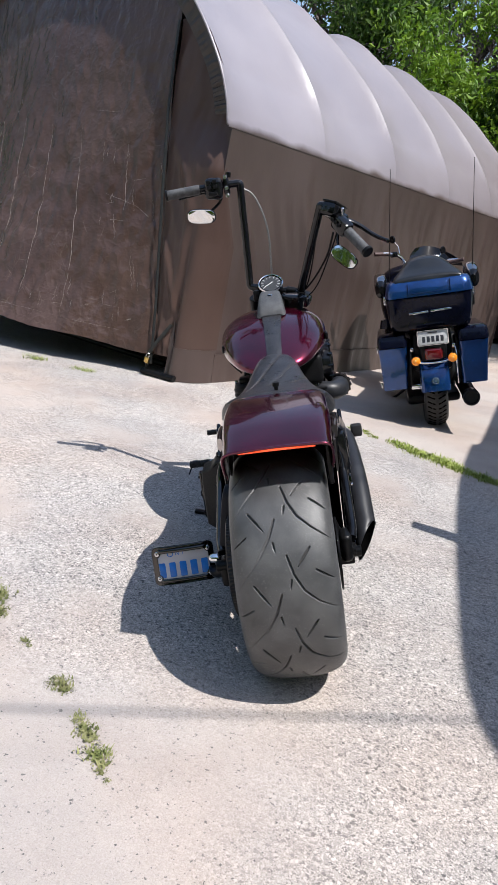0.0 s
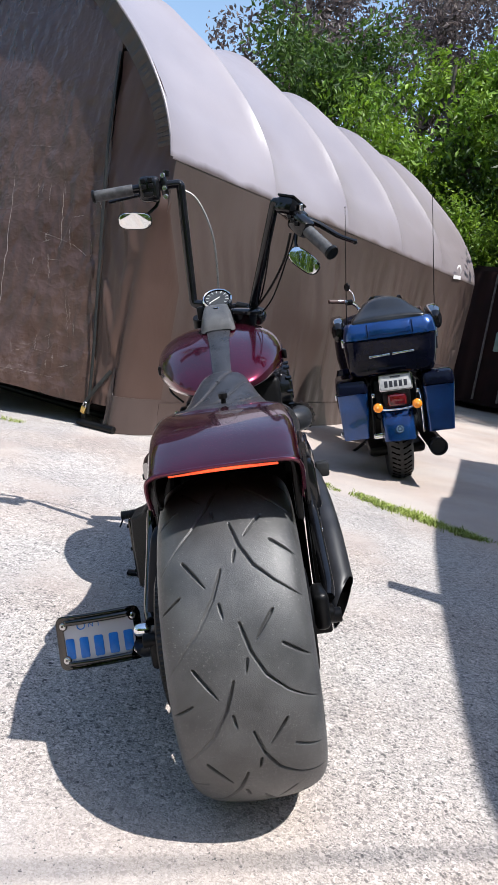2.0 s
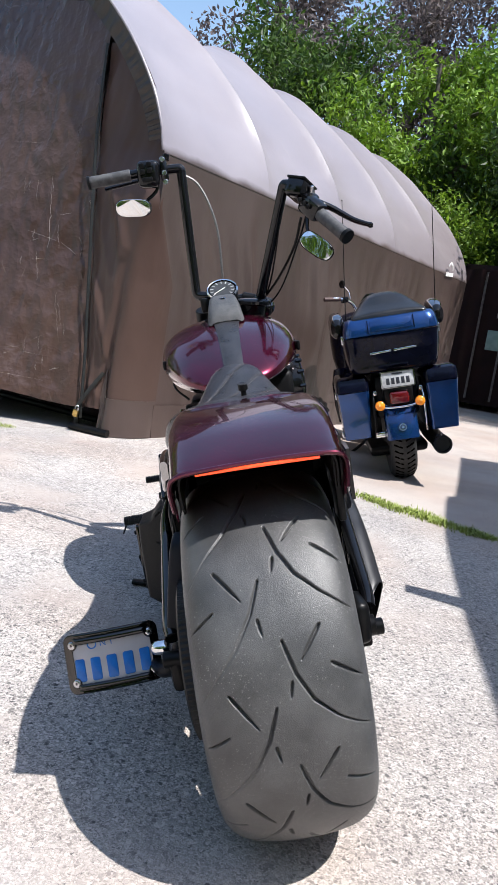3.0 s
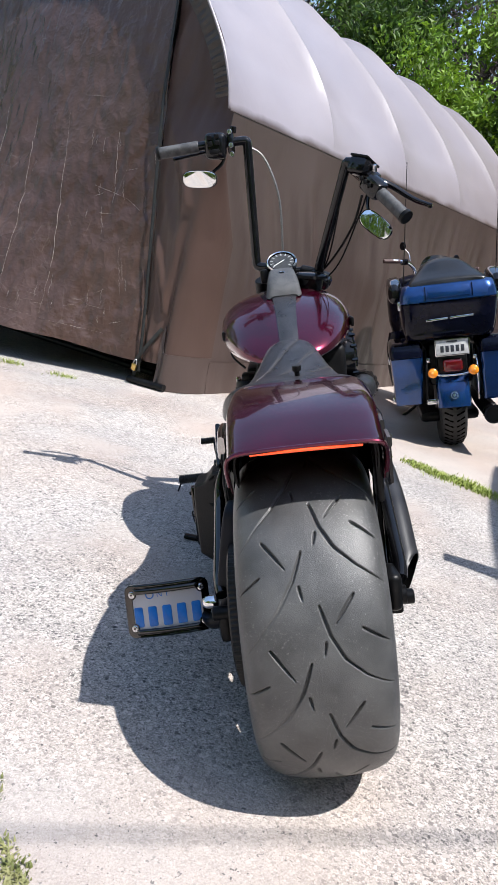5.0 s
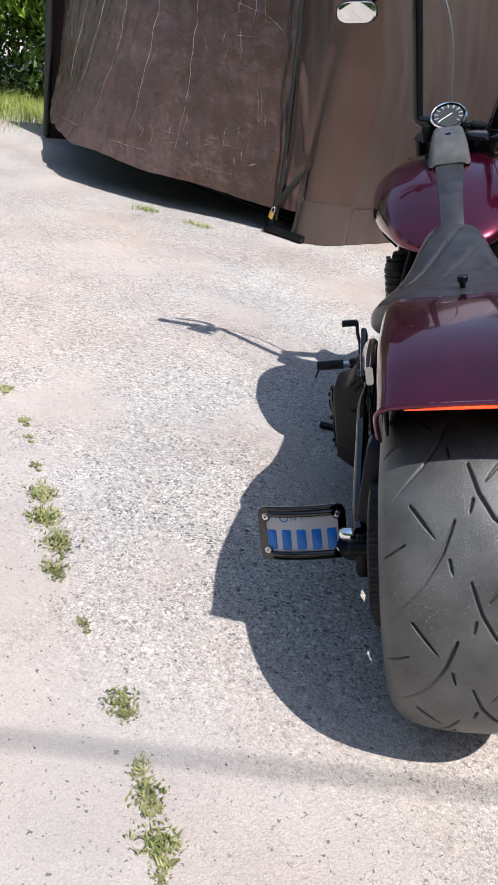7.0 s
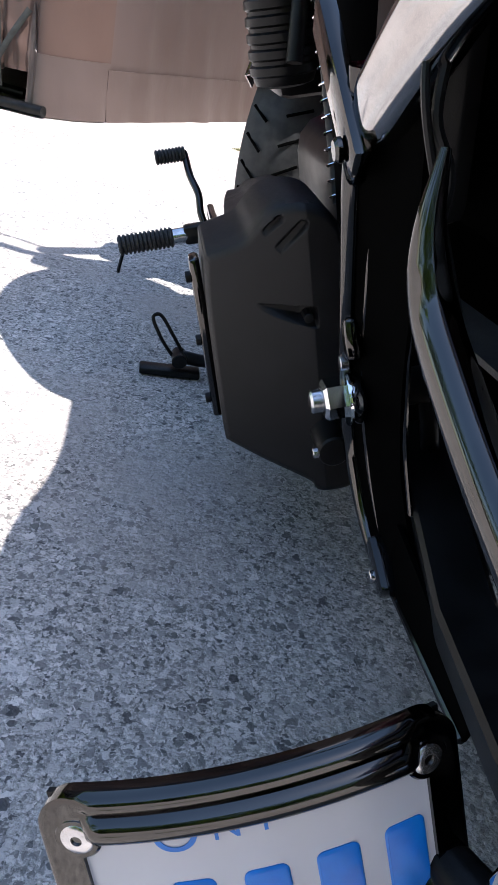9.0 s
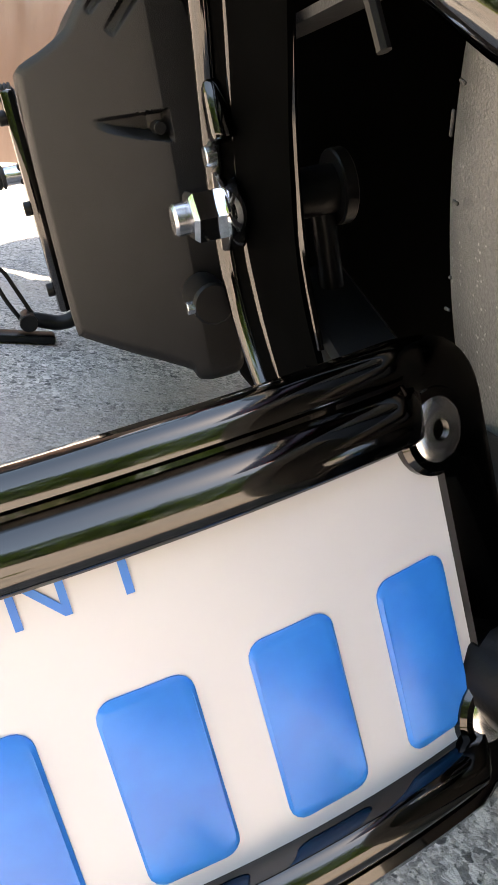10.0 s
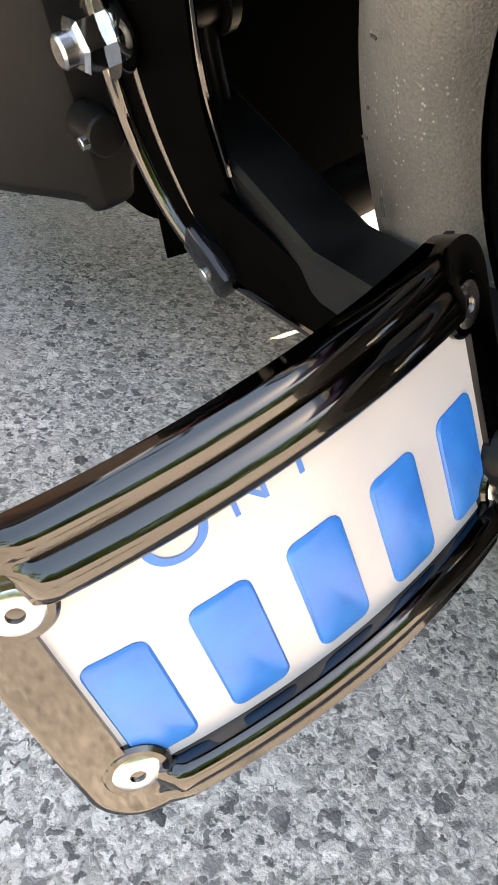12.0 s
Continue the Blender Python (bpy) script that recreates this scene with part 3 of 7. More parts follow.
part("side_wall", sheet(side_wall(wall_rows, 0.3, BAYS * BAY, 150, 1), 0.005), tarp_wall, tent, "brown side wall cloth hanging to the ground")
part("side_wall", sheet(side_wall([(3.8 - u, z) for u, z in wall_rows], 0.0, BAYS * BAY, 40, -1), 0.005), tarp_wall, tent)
skirt = side_wall([(-0.047, 0.0), (-0.05, 0.1), (-0.052, 0.2), (-0.053, 0.24)], 0.3, BAYS * BAY, 150, 1)
for i, line in enumerate(skirt):
    line[0] = line[0] - TENT_N * (0.012 + 0.02 * abs(noise.noise(Vector((i * 0.21, 0, 5)))))
part("wall_skirt", sheet(skirt, 0.005), tarp_wall, tent)

# front panel, set back under the first arch
FRONT_V = 0.12
BELLY = ([-0.2, 0.1, 0.32, 0.6, 0.95, 1.39, 1.87, 2.19, 2.9, 3.35, 3.75], [0.0, -0.1, -0.2, -0.36, -0.62, -0.86, -1.0, -0.98, -0.66, -0.36, -0.02])
FALL = ([0.0, 0.2, 0.6, 0.9, 1.25, 1.7, 2.2, 3.2, 4.0], [1.0, 0.98, 0.7, 0.58, 0.44, 0.32, 0.2, 0.0, 0.0])


def front_v(u, z):
    """Where the front cloth hangs: it bellies forward towards its loose lower hem."""
    return FRONT_V + float(np.interp(u, *BELLY)) * float(np.interp(z, *FALL))



def arch_z(u):
    us = [p[0] for p in full]
    zs = [p[1] for p in full]
    return float(np.interp(u, us, zs))


def zip_u(z):
    """The zip leans inwards as it rises."""
    return float(np.interp(z, [0.0, 0.3, 0.7, 1.0, 1.35, 1.7, 2.06, 2.4, 2.7], [0.28, 0.305, 0.36, 0.4, 0.45, 0.495, 0.54, 0.56, 0.572]))


def crumple(u, z):
    """Old packing folds: pillowed blocks between creases, with soft rucks over them."""
    uu = u + 0.05 * noise.noise(Vector((u * 2.0, z * 2.0, 11.0)))
    zz = z + 0.06 * noise.noise(Vector((u * 2.3, z * 1.7, 13.0)))
    a, c = uu / 0.205, zz / 0.23
    fa, fc = a % 1.0, c % 1.0
    tone = noise.noise(Vector((math.floor(a) * 3.7, math.floor(c) * 5.3, 0.5)))
    deep = min(1.0, max(0.15, (2.5 - z) / 0.8))
    pillow = 0.02 * (tone + 0.25) * (1 - (2 * fa - 1) ** 2) * (1 - (2 * fc - 1) ** 2)
    ruck = 0.011 * (1 - abs(noise.noise(Vector((u * 5.5, z * 2.6, 21.0)))) * 2) + 0.006 * (1 - abs(noise.noise(Vector((u * 11.0, z * 6.0, 23.0)))) * 2)
    return (pillow + ruck) * deep


def front_rows(u0, u1, n, z_low, m=60):
    out = []
    for base in np.linspace(u0, u1, n):
        lean = 1 - (base - u0) / (u1 - u0)
        top = arch_z(base + (zip_u(2.7) - u0) * lean) - 0.06
        low = z_low(base)
        line = []
        for k in range(m):
            z = low + (top - low) * k / (m - 1)
            u = base + (zip_u(z) - u0) * lean
            dent = 0.02 * noise.noise(Vector((u * 2.2, z * 1.4, 4.0))) + 0.012 * noise.noise(Vector((u * 6.0, z * 2.2, 1.0)))
            dent += 0.006 * noise.noise(Vector((u * 15.0, z * 9.0, 2.0))) + 0.011 * noise.noise(Vector((u * 13.0, z * 1.6, 6.0))) * min(1.0, max(0.2, 1.6 - z * 0.6))
            line.append(tent_at(u, front_v(u, z) + dent + crumple(u, z), z))
        out.append(line)
    return out


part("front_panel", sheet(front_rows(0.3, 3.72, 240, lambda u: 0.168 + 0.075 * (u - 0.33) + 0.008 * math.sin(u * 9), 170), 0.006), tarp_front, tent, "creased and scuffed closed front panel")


def corner_cloth(f, z, out=0.0):
    """Cloth from the zip (f 0) round the corner (f 1) on to the side wall."""
    top = z / 2.0
    uw = float(np.interp(z, [p[1] for p in wall_rows], [p[0] for p in wall_rows])) + 0.004 + 0.02 * max(0.0, top - 0.85)
    u0, uc = zip_u(z), 0.13 - 0.06 * top
    v0, vc = front_v(u0, z) + 0.004, -0.035 + 0.03 * top
    if f < 0.62:
        g = f / 0.62
        u, v = u0 + (uc - u0) * g, v0 + (vc - v0) * g * g * (3 - 2 * g)
    else:
        g = math.pi / 2 * (f - 0.62) / 0.38
        u, v = uc + (uw - uc) * math.sin(g), vc + (0.32 - 0.235 * min(1.0, max(0.0, (z - 1.1) / 0.5)) - vc) * (1 - math.cos(g))
    free = min(1.0, f / 0.12, (1 - f) / 0.15)
    valley = 0.5 + 0.16 * min(1.0, max(0.0, (z - 0.4) / 1.1))
    push = 0.03 * math.exp(-((f - valley) / 0.09) ** 2) * max(0.0, min(1.0, (1.75 - z) / 0.8))
    for f0, z0, f1, z1, h in ((0.06, 1.05, 0.44, 0.56, 0.022), (0.08, 1.9, 0.56, 1.3, 0.02), (0.05, 1.5, 0.4, 1.05, 0.008), (0.04, 0.36, 0.4, 0.26, 0.012)):
        k = min(1.0, max(0.0, ((f - f0) * (f1 - f0) * 0.16 + (z - z0) * (z1 - z0)) / ((f1 - f0) ** 2 * 0.16 + (z1 - z0) ** 2)))
        d = math.hypot((f - f0 - (f1 - f0) * k) * 0.4, z - z0 - (z1 - z0) * k)
        push -= h * math.exp(-(d / 0.03) ** 2)
    push += 0.014 * noise.noise(Vector((f * 4.5, z * 1.6, 7))) + 0.006 * noise.noise(Vector((f * 11, z * 4, 2)))
    w = min(1.0, max(0.0, (f - 0.55) / 0.4))
    push = push * free - out
    u, v = u + push * w, v + push * (1 - w)
    up = min(1.0, max(0.0, (z - 1.6) / 0.4))
    up = up * up * (3 - 2 * up)
    if up:
        side = full[:40]
        edge = float(np.interp(z, [p[1] for p in side if p[0] < 1.9], [p[0] for p in side if p[0] < 1.9])) + 0.055
        fu = u0 + (edge - u0) * f
        fv = front_v(fu, z) + 0.012 + 0.014 * noise.noise(Vector((fu * 7, z * 3, 3))) + 0.008 * noise.noise(Vector((fu * 16 + z * 5, z * 3, 8)))
        u, v = u + (fu - u) * up, v + (fv - v) * up
    return tent_at(u, v, z)


def drape_rows():
    out = []
    for f in np.linspace(0, 1, 70):
        low = 0.015 + 0.165 * (1 - min(1.0, max(0.0, (f - 0.47) / 0.06)))
        out.append([corner_cloth(f, low + (2.7 - low) * k / 119) for k in range(120)])
    return out


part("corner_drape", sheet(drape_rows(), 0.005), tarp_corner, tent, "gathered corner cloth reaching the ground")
boot = []
for f in np.linspace(0.44, 1.0, 40):
    top = 0.27 + 0.2 * math.exp(-((f - 0.5) / 0.05) ** 2)
    line = []
    for k in range(24):
        z = 0.004 + (top - 0.004) * k / 23
        flare = 0.012 + 0.03 * (1 - z / top) ** 2 + 0.006 * math.sin(f * 40) * (1 - z / top)
        line.append(corner_cloth(f + 0.05 * (1 - f) * (0.45 - z), z, flare * min(1.0, (1.02 - f) / 0.1)))
    boot.append(line)
part("corner_skirt", sheet(boot, 0.005), tarp_wall, tent, "skirt of corner cloth gathered to a peak")
for off, wd in ((0.0, 0.014),):
    strip = []
    for k in range(40):
        z = 0.1 + 2.58 * k / 39
        u = zip_u(z) - off * 0.5
        dz = front_v(u, z) - 0.03
        strip.append([tent_at(u + wd * s, dz - 0.006 * (1 - s * s), z) for s in (-1, 0, 1)])
    part("zip_strip", sheet(strip, 0.006), webbing, tent, "black zip strip")
# piped rim of the first arch
rim = [tent_at(u - 0.004, 0.0, z) for u, z in smooth_rows(ARCH[2:-2], 5)]
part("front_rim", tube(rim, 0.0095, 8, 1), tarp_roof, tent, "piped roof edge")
hem = []
for k, (u, z) in enumerate(smooth_rows(ARCH[2:-2], 22)):
    w = np.array([u, z]) - cu
    w /= np.linalg.norm(w)
    ruck = 0.006 * math.sin(k * 1.9 + 1.5 * math.sin(k * 0.23)) + 0.006 * math.sin(k * 0.7)
    hem.append([tent_at(u - w[0] * d, 0.0 + d * 0.25 + ruck * e, z - w[1] * d) for d, e in ((0.006, 0.0), (0.045, 1.2), (0.085, 1.4), (0.125, 0.9), (0.15, 0.2))])
part("roof_hem", sheet(hem[10:-10], 0.004), hem_cloth, tent, "ruched hem turned in under the roof edge")
left_edge = [tent_at(3.83, 0.02, z) for z in np.linspace(0.02, 2.0, 8)]
part("corner_post", tube(left_edge, 0.035, 10, 1), webbing, tent)
back = [[tent_at(u, BAYS * BAY, z) for z in np.linspace(0, arch_z(u) if 0 < u < 3.8 else 2.0, 12)] for u in np.linspace(-0.06, 3.86, 20)]
part("back_wall", sheet(back, 0.006), tarp_wall, tent)
part("base_pipe", tube([tent_at(0.36, -0.11, 0.03), tent_at(0.04, -0.06, 0.03)], 0.026, 12, 1), satin_black, tent, "black steel base pipe on the ground")
part("base_pipe", tube([tent_at(0.5, 0.3, 0.03), tent_at(3.8, 0.3, 0.03)], 0.026, 12, 1), satin_black, tent)
# pale worn crease lines
rnd = random.Random(31)
cracks = []
long_folds = [(2.13, 1.9, 1.84, 0.5), (1.75, 1.86, 1.45, 0.45), (1.38, 1.86, 1.05, 0.36), (0.88, 1.76, 0.8, 1.25), (2.52, 1.9, 2.22, 0.5), (2.93, 1.8, 2.62, 0.5), (0.66, 0.95, 0.57, 0.6)]
hem_folds = [(1.7, 0.37, 1.1, 0.345), (1.05, 0.34, 0.6, 0.315), (2.4, 0.42, 1.8, 0.38), (0.99, 1.36, 0.74, 1.31), (0.72, 1.3, 0.56, 1.22), (1.3, 2.0, 1.02, 2.0)]
# small broken creases crowd between the folds and the zip
for k in range(34):
    u, z = rnd.uniform(0.5, 1.35), 0.36 + 1.3 * rnd.random() ** 1.4
    if k % 3:
        length = rnd.uniform(0.05, 0.17)
        cracks.append((u + 0.22 * length, z + length, u, z))
    else:
        cracks.append((u, z, u + rnd.uniform(0.04, 0.12), z - rnd.uniform(-0.03, 0.05)))
for u0, z0, u1, z1 in tuple(cracks + long_folds + hem_folds):
    pts = []
    for k in range(30):
        f = k / 29
        u, z = u0 + (u1 - u0) * f, z0 + (z1 - z0) * f
        u += 0.012 * noise.noise(Vector((f * 4, u0 * 9, 0))) + 0.012 * noise.noise(Vector((f * 17, u0 * 5, 3)))
        dent = 0.02 * noise.noise(Vector((u * 2.2, z * 1.4, 4.0))) + 0.012 * noise.noise(Vector((u * 6.0, z * 2.2, 1.0))) + 0.006 * noise.noise(Vector((u * 15.0, z * 9.0, 2.0))) + 0.011 * noise.noise(Vector((u * 13.0, z * 1.6, 6.0))) * min(1.0, max(0.2, 1.6 - z * 0.6))
        pts.append(tent_at(u, front_v(u, z) + dent + crumple(u, z) - 0.0075, z))
    part("worn_crease", tube(pts, [0.0004, 0.0011, 0.0016, 0.0012, 0.0004] if abs(z0 - z1) > 0.4 else [0.0003, 0.0009, 0.0011, 0.0008, 0.0003], 5, 1), mat("worn crease", (0.2, 0.165, 0.15), (0.34, 0.29, 0.26), 30, 0.7), tent)
# maker's mark: a plain arch and bar
mark = [[tent_at(-0.1 - 0.012, 5.82 + 0.14 * s, 1.93 + 0.05 * k + 0.012 * s) for k in (0, 1)] for s in (-1, -0.3, 0.3, 1)]
part("printed_mark", sheet(mark, 0.003), white_print, tent, "white printed mark")
arc = [[tent_at(-0.115, 5.82 + (0.1 - 0.02 * k) * math.cos(a) , 2.0 + (0.12 - 0.03 * k) * math.sin(a)) for k in (0, 1)] for a in np.linspace(0.2, 2.6, 10)]
part("printed_mark", sheet(arc, 0.003), white_print, tent)

lock_at = tent_at(0.3, -0.13, 0.13)
lock = thing("padlock", pose(*lock_at, 0, 12, -35), "brass padlock hanging at the foot of the shelter zip", "padlock")
part("body", box((0.045, 0.022, 0.05), (0, 0, 0), 0.006), brass, lock)
part("shackle", tube([(-0.014, 0, 0.02), (-0.014, 0, 0.045), (0, 0, 0.06), (0.014, 0, 0.045), (0.014, 0, 0.02)], 0.0042, 8), steel, lock)
strap = thing("tie_strap", Matrix(), "black strap tying the shelter corner to its base pipe", "strap")
part("webbing", tube([tent_at(0.17, -0.03, 0.44), tent_at(0.24, -0.09, 0.3), tent_at(0.3, -0.12, 0.17), tent_at(0.34, -0.08, 0.05)], 0.014, 8, 6, flat=0.3), webbing, strap)

# ---- unseen stand-in block added beside the yard, whose roof edge throws the shadow ----
shed = thing("shadow_caster", Matrix(), "unseen plain grey block added beside the yard to cast a shadow", "shed")
SH = 3.6
edge = [(0.99, 1.2), (0.914, 1.444), (0.879, 1.618), (0.891, 1.891), (0.953, 2.304), (1.076, 3.036), (1.249, 3.903), (1.4, 4.5), (1.564, 5.055), (1.66, 5.2), (2.213, 7.022)]
edge = [tuple(q) for q in smooth_rows(edge, 3)]
top = [(x + 0.374 * SH, y - 0.276 * SH) for x, y in edge]
wall_pts = [[Vector((x + 0.02, y, z)) for z in (0, 1.2, 2.4, SH)] for x, y in top]
part("wall", sheet(wall_pts, 0.12), grey_plaster, shed)
part("wall", box((6.0, 0.12, SH), (top[0][0] + 3.1, top[0][1], SH / 2), 0.01), grey_plaster, shed)
part("wall", box((6.0, 0.12, SH), (top[-1][0] + 3.1, top[-1][1], SH / 2), 0.01), grey_plaster, shed)
roof_rows = [[Vector((x + d, y, SH + 0.01)) for d in (0, 3.0, 5.0)] for x, y in top]
part("roof", sheet(roof_rows, 0.08), grey_plaster, shed)
# made-up arm, shaped only to cast the spike in that shadow
BH = 2.0
arm = []
for lo, hi in (((0.772, 3.095), (0.792, 3.178)), ((0.9, 3.028), (0.915, 3.14)), ((1.05, 2.945), (1.05, 3.09)), ((1.6, 2.66), (1.6, 2.9)), ((2.0, 2.45), (2.0, 2.76))):
    arm.append([Vector((x + 0.374 * BH, y - 0.276 * BH, BH)) for x, y in (lo, hi)])
part("bracket", sheet(arm, 0.02), satin_black, shed)

cable = thing("overhead_cable", Matrix(), "black overhead service cable", "cable")
CH = 5.2
a0, a1 = Vector((-0.47, 1.29, 0)), Vector((0.85, 1.65, 0))
lift = Vector((0.374 * CH, -0.276 * CH, CH))
part("wire", tube([a0 + (a0 - a1) * 8 + lift, a0 + lift - Vector((0, 0, 0.05)), a1 + lift - Vector((0, 0, 0.05)), a1 + (a1 - a0) * 8 + lift], 0.008, 6, 4), satin_black, cable)

for q, lab in ((a0 + (a0 - a1) * 8 + lift, ""), (a1 + (a1 - a0) * 8 + lift, "")):
    pole = thing("utility_pole", pose(q.x, q.y, 0), "weathered wooden pole carrying a service cable", "pole", "utility poles")
    part("post", cyl((0, 0, -0.1), (0, 0, q.z + 0.25), 0.11, 14, r2=0.08), bark, pole)
    part("cable_hook", box((0.06, 0.06, 0.12), (0, 0, q.z), 0.01), steel, pole)

# ---- red steel container beyond the shelter ----
cont = thing("shipping_container", pose(4.35, 13.5, 0, 0, 0, -33), "dark red corrugated steel container in the shade of trees", "container")
rows = []
for i in range(91):
    x = -2.2 + 4.8 * i / 90
    k = (i % 6)
    rows.append([(x, -0.04 * (k in (1, 2, 3)), z) for z in (0.12, 1.3, 2.5)])
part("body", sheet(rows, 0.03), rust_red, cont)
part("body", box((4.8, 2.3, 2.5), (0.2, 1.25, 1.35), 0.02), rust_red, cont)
for x in (-0.35, 0.1, 0.75, 1.2):
    part("lock_bar", cyl((x, -0.09, 0.2), (x, -0.09, 2.45), 0.02, 10), mat("dull steel bar", (0.12, 0.11, 0.11), (0.2, 0.18, 0.18), 20, 0.5, metal=0.6), cont)
part("sign", box((0.42, 0.02, 0.35), (0.05, -0.08, 1.28), 0.01), mat("pale green sign", (0.2, 0.3, 0.27), (0.26, 0.36, 0.33), 10, 0.6), cont)
part("sign", box((0.5, 0.012, 0.09), (0.2, -0.08, 1.72), 0.004), mat("faded print", (0.3, 0.24, 0.22), (0.36, 0.3, 0.28), 10, 0.7), cont)
part("sign", lathe([(0, 0.0001), (0, 0.13), (0.012, 0.13), (0.012, 0.0001)], 20, "y", (0.35, -0.09, 2.1)), mat("pale disc", (0.42, 0.42, 0.44), (0.5, 0.5, 0.52), 10, 0.6), cont)

# ---- trees ----


def leaf_cloud(blobs, count, size, seed, droop=0.0, narrow=0.45):
    """Many small folded leaves gathered in clumps round twig ends."""
    rng = np.random.default_rng(seed)
    w = np.array([b[3] ** 2 for b in blobs])
    pick = rng.choice(len(blobs), count, p=w / w.sum())
    B = np.array(blobs, float)
    tw = rng.normal(size=(len(blobs) * 42, 3))
    tw /= np.linalg.norm(tw, axis=1, keepdims=True)
    tw *= rng.uniform(0.35, 1.05, size=(len(tw), 1))
    which = pick * 42 + rng.integers(0, 42, count)
    spread = rng.normal(size=(count, 3)) * 0.16
    c = B[pick, :3] + (tw[which] + spread) * B[pick, 3:4] * np.array([1, 1, 0.8])
    c[:, 2] -= droop * rng.uniform(0, 1, count)
    d = rng.normal(size=(count, 3)) + np.array([0, 0, -0.6 - droop * 2])
    d /= np.linalg.norm(d, axis=1, keepdims=True)
    s = np.cross(d, rng.normal(size=(count, 3)))
    s /= np.linalg.norm(s, axis=1, keepdims=True)
    ln = size * rng.uniform(0.6, 1.4, (count, 1))
    up = np.cross(s, d) * ln * 0.12
    V = np.stack([c, c + d * ln * 0.5 + s * ln * narrow * 0.5 + up, c + d * ln, c + d * ln * 0.5 - s * ln * narrow * 0.5 + up], 1).reshape(-1, 3)
    me = bpy.data.meshes.new("crown")
    F = np.arange(count * 4).reshape(-1, 4)
    me.from_pydata(V.tolist(), [], F.tolist())
    return me


def tree(x, y, h, spread, material, seed, count=9000, size=0.13, low=0.3, label="leafy green broadleaf tree", droop=0.0):
    rng = random.Random(seed)
    t = thing("tree", pose(x, y, 0), label, "tree", "trees behind the yard")
    lean = (rng.uniform(-0.4, 0.4), rng.uniform(-0.4, 0.4))
    spine = [(0, 0, -0.05), (lean[0] * 0.3, lean[1] * 0.3, h * 0.3), (lean[0], lean[1], h * 0.62), (lean[0] * 1.4, lean[1] * 1.4, h * 0.9)]
    r = 0.022 * h
    geos = [tube(spine, [r * 1.3, r, r * 0.6, r * 0.2], 10, 6)]
    blobs = []
    for i in range(16):
        f = low + (0.95 - low) * i / 15
        a = rng.uniform(0, 6.28)
        reach = spread * (0.45 + 0.6 * math.sin(min(1, f * 1.1) * math.pi)) * rng.uniform(0.6, 1.1)
        z0 = h * f * 0.85
        p0 = Vector((lean[0] * f, lean[1] * f, z0))
        p1 = p0 + Vector((math.cos(a) * reach * 0.5, math.sin(a) * reach * 0.5, h * 0.07))
        p2 = p0 + Vector((math.cos(a) * reach, math.sin(a) * reach, h * rng.uniform(0.05, 0.16)))
        geos.append(tube([p0, p1, p2], [r * 0.45, r * 0.28, r * 0.08], 6, 4))
        blobs.append((*p2, spread * rng.uniform(0.3, 0.46)))
        blobs.append((*(p0.lerp(p2, 0.55)), spread * rng.uniform(0.22, 0.36)))
    part("trunk", merge(*geos), bark, t)
    part("crown", leaf_cloud(blobs, count, size, seed, droop), material, t)
    return t


tree(5.6, 15.4, 6.6, 2.4, leaf_bright, 1, 36000, 0.11, 0.1)
# two crowns added sunward of the container to shade it
tree(6.3, 12.0, 6.4, 2.3, leaf_dark, 17, 26000, 0.12, 0.5)
tree(4.9, 11.3, 5.9, 1.5, leaf_dark, 18, 9000, 0.11, 0.62)
tree(7.8, 13.4, 6.4, 2.5, leaf_bright, 2, 32000, 0.115, 0.1)
tree(3.4, 16.6, 7.6, 2.6, leaf_bright, 3, 26000, 0.14, 0.12)
tree(6.4, 17.6, 8.2, 2.9, leaf_dark, 4, 22000, 0.16, 0.1)
tree(0.8, 17.2, 8.0, 2.5, leaf_dark, 14, 16000, 0.15, 0.3)
tree(-0.6, 19.5, 10.0, 2.8, leaf_brown, 5, 15000, 0.15, 0.35, "thin crowned tree with dull purple brown leaves")
tree(3.0, 20.5, 11.5, 3.2, leaf_brown, 6, 19000, 0.15, 0.3, "thin crowned tree with dull purple brown leaves")
tree(6.5, 21.0, 12.0, 3.2, leaf_brown, 7, 19000, 0.15, 0.3, "thin crowned tree with dull purple brown leaves")
tree(10.0, 19.5, 11.0, 3.2, leaf_brown, 15, 15000, 0.16, 0.3, "thin crowned tree with dull purple brown leaves")
tree(10.5, 15.5, 7.5, 2.8, leaf_dark, 8, 15000, 0.16, 0.1)
# tree added out of view on the right to shade the container
tree(7.6, 10.4, 6.8, 2.5, leaf_bright, 16, 26000, 0.115, 0.3)
tree(-5.6, 11.0, 5.5, 1.9, leaf_bright, 9, 18000, 0.12, 0.12, "drooping bright green tree", 0.5)
tree(-8.0, 12.5, 6.5, 2.4, leaf_dark, 10, 16000, 0.14, 0.08)
tree(-7.0, 15.5, 7.5, 2.6, leaf_dark, 11, 14000, 0.15, 0.05)
tree(-10.5, 10.0, 6.5, 2.6, leaf_dark, 12, 10000, 0.16, 0.06)
for k, (x, y) in enumerate(((-9, -9), (-4, -12), (2, -13), (8, -11), (-13, -2), (-14, 5))):
    tree(x, y, 7.5 + (k % 3), 2.9, leaf_dark if k % 2 else leaf_bright, 30 + k, 5000, 0.2, 0.08)


